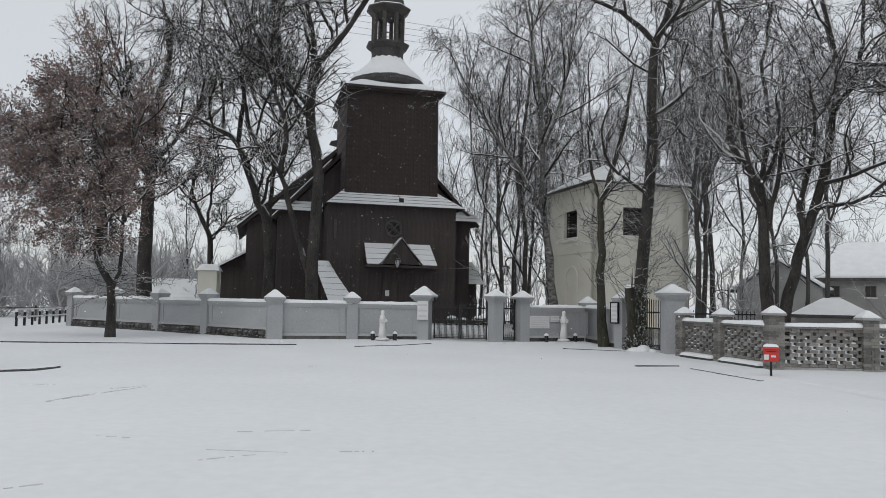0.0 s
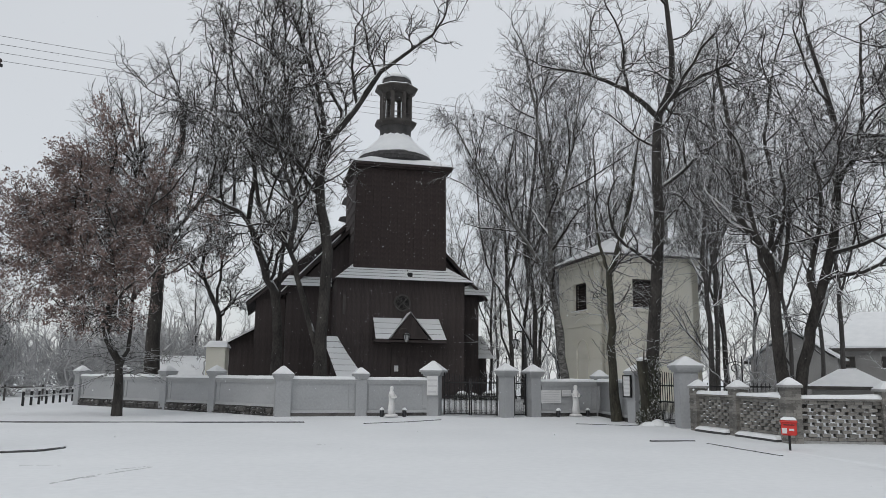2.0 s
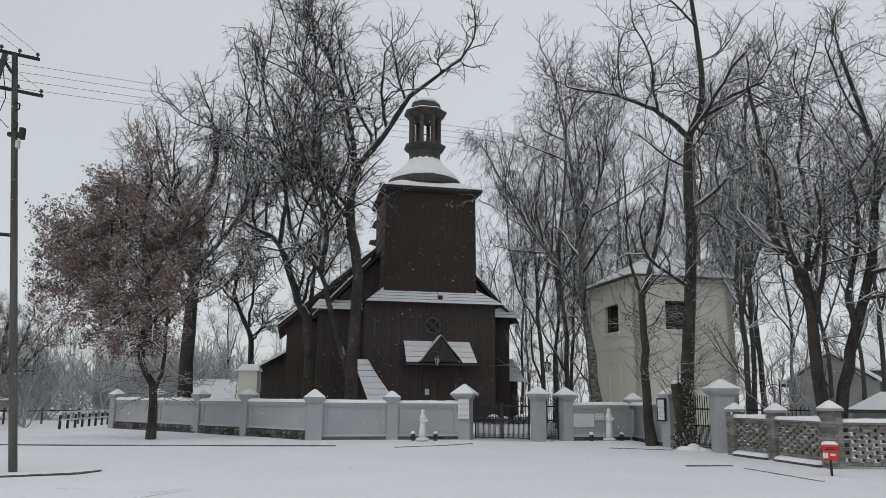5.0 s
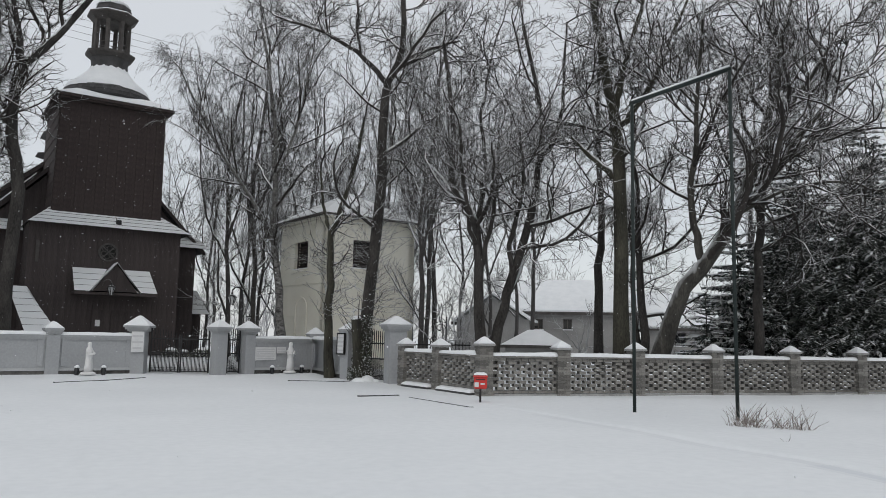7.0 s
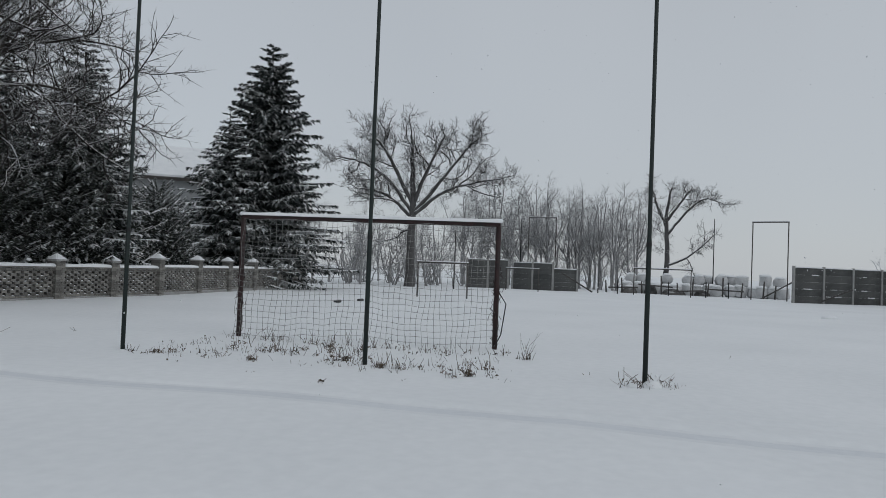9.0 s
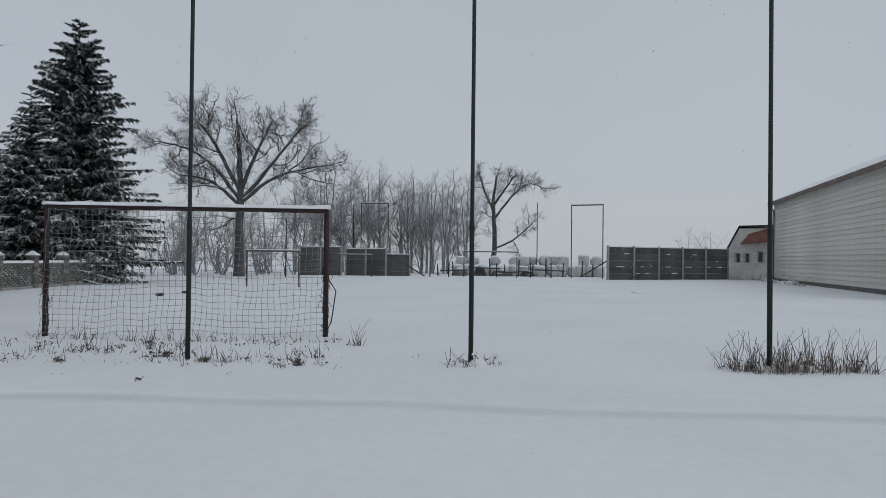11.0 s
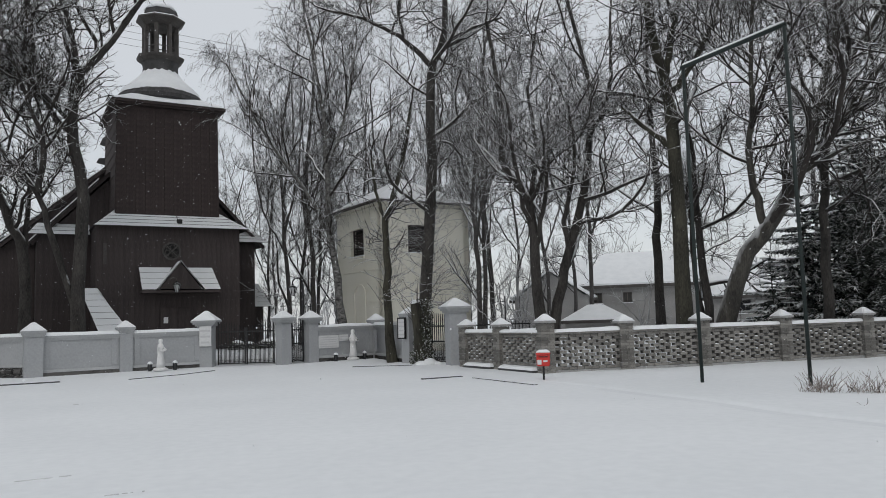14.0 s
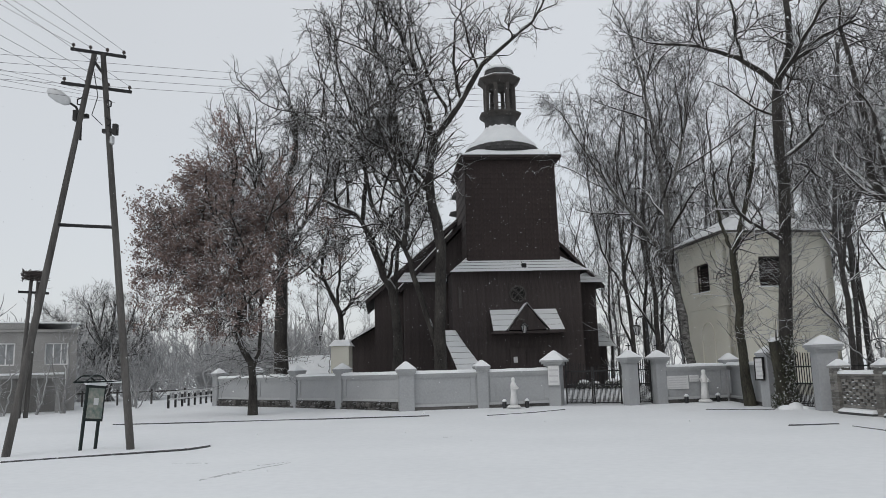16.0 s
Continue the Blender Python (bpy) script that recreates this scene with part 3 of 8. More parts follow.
boarded(church, "board", (-7.35, 15.0), (-7.35, 5.05), -0.1, 5.8, 0.3)
# tower cladding: courses of wide shingles on the two seen faces
for row in range(21):
    z = 6.95 + row * 0.275
    t = 1 - 0.025 * (z - 6.4) / 6.35
    w = 4.95 * t / 11
    me = Shape().hull([(0.005, -0.036, 0), (w - 0.005, -0.036, 0), (w - 0.005, 0.03, 0), (0.005, 0.03, 0)], [(0.005, -0.02, 0.29), (w - 0.005, -0.02, 0.29), (w - 0.005, 0.03, 0.29), (0.005, 0.03, 0.29)]).mesh("shingle", SN["shingle"])
    for i in range(11):
        part("shingle", me, tower_ob, m=pose(0.025 - 2.475 * t + w * i, 2.725 - 2.475 * t - 0.01, z))
    if row % 2 == 0:
        me = Shape().hull([(0, -0.05, 0), (w * 11, -0.05, 0), (w * 11, 0.03, 0), (0, 0.03, 0)], [(0, -0.018, 0.56), (w * 11, -0.018, 0.56), (w * 11, 0.03, 0.56), (0, 0.03, 0.56)]).mesh("shingle_course", SN["shingle"])
        part("shingle_course", me, tower_ob, m=pose(0.025 - 2.475 * t - 0.01, 2.725 + 2.475 * t, z, 0, 0, -90))
# skirt roof between the front block and the tower
roof_courses(church, ((-3.45, -0.42, 6.5), (3.85, -0.42, 6.5), (2.45, 0.5, 7.42), (-2.4, 0.5, 7.42)), 5)
roof_courses(church, ((-3.45, 3.0, 6.5), (-3.45, -0.42, 6.5), (-2.4, 0.5, 7.42), (-2.4, 3.0, 7.42)), 5)
roof_courses(church, ((3.85, -0.42, 6.5), (3.85, 3.0, 6.5), (2.45, 3.0, 7.42), (2.45, 0.5, 7.42)), 5)
# nave: front skirts, gable wall and steep roof
roof_courses(church, ((-6.15, 2.1, 6.3), (-3.4, 2.1, 6.3), (-3.4, 2.75, 6.92), (-5.7, 2.75, 6.92)), 3)
roof_courses(church, ((3.5, 2.1, 6.12), (5.55, 2.1, 6.12), (5.1, 2.75, 6.74), (3.5, 2.75, 6.74)), 3)
s = Shape().hull([(-5.55, 2.7, 6.1), (5.0, 2.7, 6.1), (-0.25, 2.7, 11.6)], [(-5.55, 2.9, 6.1), (5.0, 2.9, 6.1), (-0.25, 2.9, 11.6)])
part("gable_wall", s.mesh("nave_gable", SN["timber"]), church)
roof_courses(church, ((-6.0, 15.2, 5.95), (-6.0, 2.5, 5.95), (-0.25, 2.5, 11.95), (-0.25, 15.2, 11.95)), 14)
roof_courses(church, ((5.5, 2.5, 5.95), (5.5, 15.2, 5.95), (-0.25, 15.2, 11.95), (-0.25, 2.5, 11.95)), 14)
s = Shape().hull([(-6.02, 2.44, 5.9), (-5.9, 2.44, 5.82), (-0.25, 2.44, 11.75), (-0.25, 2.44, 11.98)], [(-6.02, 2.56, 5.9), (-5.9, 2.56, 5.82), (-0.25, 2.56, 11.75), (-0.25, 2.56, 11.98)])
s.hull([(5.52, 2.44, 5.9), (5.4, 2.44, 5.82), (-0.25, 2.44, 11.75), (-0.25, 2.44, 11.98)], [(5.52, 2.56, 5.9), (5.4, 2.56, 5.82), (-0.25, 2.56, 11.75), (-0.25, 2.56, 11.98)])
part("bargeboard", s.mesh("bargeboard", SN["timber"]), church)
# wider rear of the nave, its roof coming down lower on one side
s = Shape().hull([(-7.35, 5.1, 5.8), (-0.25, 5.1, 5.8), (-0.25, 5.1, 12.05)], [(-7.35, 5.3, 5.8), (-0.25, 5.3, 5.8), (-0.25, 5.3, 12.05)])
part("gable_wall", s.mesh("rear_gable", SN["timber"]), church)
roof_courses(church, ((-7.9, 15.3, 5.58), (-7.9, 4.75, 5.58), (-0.25, 4.75, 12.25), (-0.25, 15.3, 12.25)), 16)
s = Shape().hull([(-7.92, 4.68, 5.5), (-7.8, 4.68, 5.42), (-0.25, 4.68, 12.03), (-0.25, 4.68, 12.28)], [(-7.92, 4.8, 5.5), (-7.8, 4.8, 5.42), (-0.25, 4.8, 12.03), (-0.25, 4.8, 12.28)])
part("bargeboard", s.mesh("rear_bargeboard", SN["timber"]), church)
part("verge_snow", Shape().hull([(-7.95, 4.62, 5.58), (-3.0, 4.62, 9.88), (-3.0, 4.72, 9.88), (-7.95, 4.72, 5.58)], [(-7.95, 4.62, 5.65), (-3.0, 4.62, 9.95), (-3.0, 4.72, 9.95), (-7.95, 4.72, 5.65)]).mesh("rear_verge_snow", SN["cap"]), church)
# little turret on the nave's ridge, mostly hidden by the tower
tur = part("turret", Shape().turned([(1.35, 11.0), (1.35, 12.5)], 8, (-0.25, 13.6), math.pi / 8).turned([(1.2, 12.7), (1.15, 13.7)], 8, (-0.25, 13.6), math.pi / 8).mesh("turret", SN["shingle"]), church, "small dark ridge turret")
part("turret_roof", Shape().turned([(1.95, 12.45), (1.2, 12.75), (1.18, 12.8)], 8, (-0.25, 13.6), math.pi / 8).mesh("turret_skirt", SN["roof_board"]), tur)
part("turret_dome", Shape().turned([(1.75, 13.65), (1.7, 13.8), (1.1, 14.3), (0.4, 14.8), (0.1, 15.6)], 8, (-0.25, 13.6), math.pi / 8).mesh("turret_dome", SN["lead"]), tur)
# low side annexes
part("verge_snow", Shape().hull([(-9.1, 6.5, 3.25), (-7.37, 6.5, 4.22), (-7.37, 6.62, 4.22), (-9.1, 6.62, 3.25)], [(-9.1, 6.5, 3.36), (-7.37, 6.5, 4.33), (-7.37, 6.62, 4.33), (-9.1, 6.62, 3.36)]).mesh("verge_snow", SN["cap"]), church)
part("verge_snow", Shape().hull([(-6.08, 2.36, 5.96), (-3.0, 2.36, 9.2), (-3.0, 2.48, 9.2), (-6.08, 2.48, 5.96)], [(-6.08, 2.36, 6.04), (-3.0, 2.36, 9.28), (-3.0, 2.48, 9.28), (-6.08, 2.48, 6.04)]).mesh("nave_verge_snow", SN["cap"]), church)
s = Shape().box(-8.75, 7.0, -0.1, -7.3, 12.0, 3.42)
part("annex_wall", s.mesh("annex_left", SN["timber"]), church)
boarded(church, "board", (-8.75, 7.0), (-7.4, 7.0), -0.1, 3.45, 0.3)
roof_courses(church, ((-9.05, 12.2, 3.25), (-9.05, 6.6, 3.25), (-7.38, 6.6, 4.2), (-7.38, 12.2, 4.2)), 5)
s = Shape().hull([(-8.75, 7.02, 3.4), (-7.36, 7.02, 3.4), (-7.36, 7.02, 4.14)], [(-8.75, 7.3, 3.4), (-7.36, 7.3, 3.4), (-7.36, 7.3, 4.14)])
part("annex_gable", s.mesh("annex_gable", SN["timber"]), church)
part("annex_wall", Shape().box(4.95, 3.6, -0.1, 5.75, 6.4, 2.75).mesh("annex_right", SN["timber"]), church)
roof_courses(church, ((4.9, 3.1, 2.62), (6.08, 3.1, 2.62), (5.55, 3.9, 3.95), (4.9, 3.9, 3.95)), 5)
# small hipped lean-to against the front
s = Shape().box(-5.2, -1.3, -0.1, -2.4, 0.04, 1.6)
part("annex_wall", s.mesh("lean_to", SN["timber"]), church)
roof_courses(church, ((-3.35, -1.75, 1.5), (-2.05, -1.75, 1.5), (-3.35, 0.0, 3.55), (-4.0, 0.0, 3.55)), 7)
roof_courses(church, ((-2.05, -1.75, 1.5), (-1.95, 0.0, 1.5), (-3.25, 0.0, 3.55), (-3.35, 0.0, 3.55)), 7)
# portal roof with its gablet
roof_courses(church, ((-1.38, -0.85, 3.42), (-0.55, -0.85, 3.42), (0.1, -0.02, 4.55), (-1.42, -0.02, 4.55)), 4)
roof_courses(church, ((1.3, -0.85, 3.42), (2.3, -0.85, 3.42), (2.05, -0.02, 4.55), (0.7, -0.02, 4.55)), 4)
s = Shape().hull([(-0.62, -0.95, 3.45), (1.35, -0.95, 3.45), (0.38, -0.95, 4.72)], [(-0.62, -0.02, 3.45), (1.35, -0.02, 3.45), (0.38, -0.02, 4.72)])
part("gablet", s.mesh("portal_gablet", SN["timber"]), church)
for sx, x0 in ((-1, -0.75), (1, 1.5)):
    s = Shape().hull([(x0, -1.02, 3.36), (0.38, -1.02, 4.76), (0.38, -1.02, 4.84), (x0, -1.02, 3.44)], [(x0, 0, 3.36), (0.38, 0, 4.76), (0.38, 0, 4.84), (x0, 0, 3.44)])
    part("gablet_roof", s.mesh("gablet_roof", SN["roof_board"]), church)
part("portal_beam", Shape().box(-1.4, -0.9, 3.28, 2.32, -0.02, 3.4).mesh("portal_beam", SN["timber"]), church)
door = part("door", Shape().box(-0.45, -0.06, 0, 1.2, 0.0, 2.6).mesh("church_door", SN["timber"], bevel=0.01), church, "dark boarded double door")
part("door_leaf", Shape().box(-0.42, -0.1, 0.05, 0.36, -0.062, 2.55).mesh("door_leaf", SN["timber"]), door)
part("door_leaf", Shape().box(0.4, -0.1, 0.05, 1.17, -0.062, 2.55).mesh("door_leaf_b", SN["timber"]), door)
part("notice", Shape().box(-0.28, -0.13, 1.82, -0.07, -0.118, 2.12).mesh("door_notice", SN["paper"]), church, "small white paper notice")
# rose window
ring = Shape()
for k in range(20):
    a0, a1 = 2 * math.pi * k / 20, 2 * math.pi * (k + 1) / 20
    q = lambda a, r, y: (0.1 + r * math.cos(a), y, 5.36 + r * math.sin(a))
    ring.hull([q(a0, 0.36, -0.08), q(a0, 0.45, -0.08), q(a0, 0.45, 0.02), q(a0, 0.36, 0.02)], [q(a1, 0.36, -0.08), q(a1, 0.45, -0.08), q(a1, 0.45, 0.02), q(a1, 0.36, 0.02)])
rose = part("rose_window", ring.mesh("rose_ring", SN["pole"]), church, "round tracery window")
tr = Shape()
for k in range(6):
    a = math.pi * k / 3 + 0.3
    for j in range(8):
        b0, b1 = 2 * math.pi * j / 8, 2 * math.pi * (j + 1) / 8
        p = lambda b, r: (0.1 + 0.21 * math.cos(a) + r * math.cos(b), 5.36 + 0.21 * math.sin(a) + r * math.sin(b))
        (x0, z0), (x1, z1), (x2, z2), (x3, z3) = p(b0, 0.1), p(b1, 0.1), p(b1, 0.13), p(b0, 0.13)
        tr.hull([(x0, -0.07, z0), (x1, -0.07, z1), (x2, -0.07, z2), (x3, -0.07, z3)], [(x0, -0.04, z0), (x1, -0.04, z1), (x2, -0.04, z2), (x3, -0.04, z3)])
part("tracery", tr.mesh("rose_tracery", SN["pole"]), rose)
for a in (0.785, 2.356):
    c, d = 0.37 * math.cos(a), 0.37 * math.sin(a)
    part("bar", Shape().tube([(0.1 - c, -0.075, 5.36 - d), (0.1 + c, -0.075, 5.36 + d)], 0.03, 5).mesh("rose_bar", SN["pole"]), rose)
part("pane", Shape().turned([(0.4, 0), (0.4, 0.02)], 20).mesh("rose_pane", SN["black"]), rose, m=pose(0.1, -0.033, 5.36, 90))
part("slit_window", Shape().box(-3.0, -0.05, 4.7, -2.86, 0.02, 5.7).mesh("slit", SN["lantern"]), church)
# flecks of driven snow caught on boards and shingles
fleck_rng = random.Random(91)
s = Shape()
for x0, x1, y, z0, z1, n in ((-3.2, 3.4, -0.002, 0.3, 6.2, 150), (-5.6, -3.5, 2.5, 0.3, 6.0, 40), (3.6, 4.9, 2.5, 0.3, 5.8, 26), (-2.35, 2.4, 0.185, 7.6, 12.3, 60)):
    for _ in range(n):
        x, z, w, h = fleck_rng.uniform(x0, x1), fleck_rng.uniform(z0, z1), 0.015 + 0.07 * fleck_rng.random() ** 2, 0.008 + 0.014 * fleck_rng.random()
        s.hull([(x, y - 0.035, z), (x + w, y - 0.035, z), (x + w, y, z), (x, y, z)], [(x + 0.2 * w, y - 0.025, z + h), (x + 0.7 * w, y - 0.025, z + h), (x + 0.7 * w, y, z + h), (x + 0.2 * w, y, z + h)])
part("snow_dusting", s.mesh("snow_dusting", SN["cap"]), church, "flecks of driven snow", kind="stuff")
# eaves of the tower and its helmet
eave = Shape().box(-2.72, -0.05, 12.72, 2.78, 5.5, 12.86).box(-2.62, 0.05, 12.62, 2.68, 5.4, 12.72)
part("eaves_board", eave.mesh("tower_eaves", SN["shingle"]), tower_ob)
s = Shape().hull([(-2.75, -0.08, 12.861), (2.81, -0.08, 12.861), (2.81, 5.53, 12.861), (-2.75, 5.53, 12.861)], [(-1.7, 0.95, 13.45), (1.76, 0.95, 13.45), (1.76, 4.5, 13.45), (-1.7, 4.5, 13.45)])
part("tower_roof", s.mesh("tower_roof", SN["cap"], bevel=0.03), tower_ob, "snow-covered low tower roof")
HX, HY = 0.0, 2.72
HELM = ((2.12, 13.3), (2.18, 13.42), (2.17, 13.58), (2.07, 13.78), (1.9, 13.98), (1.64, 14.2), (1.36, 14.44), (1.13, 14.7), (0.97, 14.96), (0.9, 15.2), (0.89, 15.45), (0.97, 15.8))


def helm_radius(z):
    return float(np.interp(z, [p[1] for p in HELM], [p[0] for p in HELM]))


helm = Shape().turned(HELM, 32, (HX, HY))
helm_ob = part("helmet", helm.mesh("helmet", SN["lead"], True), tower_ob, "round bell-shaped shingled helmet, snow on its shoulders")
# courses of small rounded shingles on the bulge
tab = Shape().hull([(-0.1, -0.03, 0.0), (0.1, -0.03, 0.0), (0.1, 0.02, 0.0), (-0.1, 0.02, 0.0)], [(-0.1, -0.012, 0.2), (0.1, -0.012, 0.2), (0.1, 0.02, 0.2), (-0.1, 0.02, 0.2)]).mesh("helmet_shingle", SN["lead"])
for row in range(3):
    z = 13.4 + 0.17 * row
    r = helm_radius(z)
    tilt = math.degrees(math.atan2(helm_radius(z + 0.17) - r, 0.17))
    for k in range(34):
        a = math.pi + math.pi * (k + 0.5 * (row % 2)) / 34
        part("shingle", tab, helm_ob, m=pose(HX + r * math.cos(a), HY + r * math.sin(a), z, 0, 0, math.degrees(a) + 90) @ pose(0, 0, 0, tilt, 0, 0))
# ragged snow on the shoulder
s, n = Shape(), 56
rh = random.Random(6)
low = [13.74 + 0.05 * math.sin(3 * 2 * math.pi * k / n) + rh.uniform(-0.06, 0.06) for k in range(n)]
ring = []
for j in range(6):
    for k in range(n):
        z = low[k] + (15.2 + 0.04 * math.sin(k * 1.7) - low[k]) * j / 5
        r = helm_radius(z) + (0.0, 0.11, 0.15, 0.13, 0.08, -0.02)[j]
        ring.append((HX + r * math.cos(2 * math.pi * k / n), HY + r * math.sin(2 * math.pi * k / n), z + (0.0, 0.03, 0.03, 0.02, 0.0, 0.0)[j]))
s.add(ring, [(j * n + k, j * n + (k + 1) % n, (j + 1) * n + (k + 1) % n, (j + 1) * n + k) for j in range(5) for k in range(n)])
part("snow", s.mesh("helmet_snow", SN["cap"], True), helm_ob)
s = Shape().turned([(1.0, 15.7), (1.22, 15.88), (1.25, 16.0), (1.02, 16.06)], 8, (HX, HY), math.pi / 8)
lan = part("lantern", s.mesh("lantern_base", SN["lantern"]), tower_ob, "open eight-sided lantern of grey timber")
col = Shape().box(-0.1, -0.1, 16.04, 0.1, 0.1, 17.75).mesh("column", SN["lantern"], bevel=0.02)
for k in range(8):
    a = math.pi / 8 + k * math.pi / 4
    part("column", col, lan, m=pose(HX + 0.84 * math.cos(a), HY + 0.84 * math.sin(a), 0, 0, 0, math.degrees(a)))
s = Shape()
for k in range(8):
    a0, a1 = math.pi / 8 + k * math.pi / 4, math.pi / 8 + (k + 1) * math.pi / 4
    p0, p1 = (HX + 0.84 * math.cos(a0), HY + 0.84 * math.sin(a0)), (HX + 0.84 * math.cos(a1), HY + 0.84 * math.sin(a1))
    part("rail", Shape().tube([(*p0, 16.5), (*p1, 16.5)], 0.025, 5).mesh("lantern_rail", SN["lantern"]), lan)
    part("rail", Shape().tube([(*p0, 16.25), (*p1, 16.25)], 0.02, 5).mesh("lantern_rail", SN["lantern"]), lan)
    part("arch", Shape().tube([(*p0, 17.62), ((p0[0] + p1[0]) / 2, (p0[1] + p1[1]) / 2, 17.78), (*p1, 17.62)], 0.09, 5).mesh("lantern_arch", SN["lantern"]), lan)
s = Shape().turned([(0.95, 17.68), (1.1, 17.85), (1.28, 18.0), (1.28, 18.08), (0.95, 18.16)], 8, (HX, HY), math.pi / 8)
part("cornice", s.mesh("lantern_cornice", SN["lantern"]), lan)
s = Shape().turned([(0.88, 18.14), (0.92, 18.35), (0.85, 18.6), (0.66, 18.83), (0.38, 18.98), (0.05, 19.05)], 8, (HX, HY), math.pi / 8)
part("dome", s.mesh("lantern_dome", SN["lead"]), lan, "small snowy metal dome")
s = Shape().turned([(1.26, 18.081), (1.22, 18.14), (0.9, 18.24), (0.85, 18.24)], 8, (HX, HY), math.pi / 8)
part("snow", s.mesh("cornice_snow", SN["cap"]), lan)
s = Shape().turned([(0.86, 18.6), (0.7, 18.85), (0.4, 19.02), (0.06, 19.1), (0.03, 19.1)], 12, (HX, HY), 0)
part("snow", s.mesh("dome_snow", SN["cap"], True), lan)

# ---- bell tower: near corner, side and turn ----
BT0, SIDE = (7.3, 37.3), 5.2
bell = thing("bell_tower", pose(BT0[0], BT0[1], 0, 0, 0, 16), "square cream rendered bell tower with a snowy pyramid roof", "tower")


def holed_wall(parent, name, m, length, z0, z1, holes, material, thick=0.35):
    """A wall along x with openings (x0, z0, x1, z1) that go through it; its outer face looks to -y."""
    xs = sorted({0.0, length, *[v for h in holes for v in (h[0], h[2])]})
    zs = sorted({z0, z1, *[v for h in holes for v in (h[1], h[3])]})
    nx, nz = len(xs) - 1, len(zs) - 1

    def solid(i, j):
        if not (0 <= i < nx and 0 <= j < nz):
            return False
        cx, cz = (xs[i] + xs[i + 1]) / 2, (zs[j] + zs[j + 1]) / 2
        return not any(h[0] < cx < h[2] and h[1] < cz < h[3] for h in holes)

    def at(i, j, k):
        return (k * (nz + 1) + j) * (nx + 1) + i

    s, faces = Shape(), []
    for i in range(nx):
        for j in range(nz):
            if solid(i, j):
                faces += [(at(i, j, 0), at(i + 1, j, 0), at(i + 1, j + 1, 0), at(i, j + 1, 0)), (at(i, j, 1), at(i, j + 1, 1), at(i + 1, j + 1, 1), at(i + 1, j, 1))]
                for di, dj, a, b in ((-1, 0, (i, j + 1), (i, j)), (1, 0, (i + 1, j), (i + 1, j + 1)), (0, -1, (i, j), (i + 1, j)), (0, 1, (i + 1, j + 1), (i, j + 1))):
                    if not solid(i + di, j + dj):
                        faces.append((at(*a, 0), at(*a, 1), at(*b, 1), at(*b, 0)))
    s.add([(x, y, z) for y in (0, thick) for z in zs for x in xs], faces)
    return part(name, s.mesh(name, SN[material]), parent, m=m)


front_hole, side_hole = (1.55, 4.95, 2.8, 6.4), (1.75, 4.95, 3.3, 6.4)
holed_wall(bell, "wall", pose(0, 0, 0), SIDE, -0.1, 7.5, [front_hole], "cream")
holed_wall(bell, "wall", pose(0, SIDE, 0, 0, 0, -90), SIDE, -0.1, 7.5, [side_hole], "cream")
holed_wall(bell, "wall", pose(SIDE, SIDE, 0, 0, 0, 180), SIDE, -0.1, 7.5, [], "cream")
holed_wall(bell, "wall", pose(SIDE, 0, 0, 0, 0, 90), SIDE, -0.1, 7.5, [], "cream")
part("floor", Shape().box(0.35, 0.35, 4.5, SIDE - 0.35, SIDE - 0.35, 4.7).mesh("belfry_floor", SN["black"]), bell)
for hole, m in ((front_hole, pose(0, 0, 0)), (side_hole, pose(0, SIDE, 0, 0, 0, -90))):
    s = Shape().box(hole[0] - 0.12, -0.09, hole[1] - 0.14, hole[2] + 0.12, 0.2, hole[1] - 0.001)
    sill = part("sill", s.mesh("sill", SN["cream"]), bell, m=m)
    part("snow", Shape().box(hole[0] - 0.12, -0.1, hole[1], hole[2] + 0.12, 0.02, hole[1] + 0.05).mesh("sill_snow", SN["cap"], bevel=0.015), sill)
    lv = Shape().box(hole[0], 0, hole[1], hole[0] + 0.07, 0.06, hole[3]).box(hole[2] - 0.07, 0, hole[1], hole[2], 0.06, hole[3]).box(hole[0], 0, hole[3] - 0.07, hole[2], 0.06, hole[3])
    shutter = part("louvre_frame", lv.mesh("louvre_frame", SN["timber"]), bell, "dark wooden louvred opening", m=m @ pose(0, 0.16, 0))
    slat = Shape().box(hole[0] + 0.07, 0, 0, hole[2] - 0.07, 0.13, 0.02).mesh("slat", SN["timber"])
    for k in range(9):
        part("slat", slat, shutter, m=pose(0, 0, hole[1] + 0.08 + k * 0.14, -35))
    part("backing", Shape().box(hole[0], 0.16, hole[1], hole[2], 0.18, hole[3]).mesh("backing", SN["black"]), shutter)
# string courses, corner strips and a blind arch
for z, d, o in ((4.15, 0.1, 0.05), (2.55, 0.07, 0.03), (7.2, 0.14, 0.06), (7.36, 0.14, 0.12)):
    s = Shape().box(-o, -o, z, SIDE + o, SIDE + o, z + d)
    part("string_course", s.mesh("string_course", SN["cream"], bevel=0.012), bell)
arch = [(2.15, 0.0), (2.15, 2.9)] + [(2.75 - 0.6 * math.cos(math.pi * k / 8), 2.9 + 0.55 * math.sin(math.pi * k / 8)) for k in range(1, 8)] + [(3.35, 2.9), (3.35, 0.0)]
for m in (pose(0, SIDE, 0, 0, 0, -90), pose(0, 0, 0)):
    s = Shape()
    for (x0, z0), (x1, z1) in zip(arch[:-1], arch[1:]):
        k0, k1 = [((x - 2.75) * 1.16 + 2.75, z + (0.08 if z > 2.9 else 0)) for x, z in ((x0, z0), (x1, z1))]
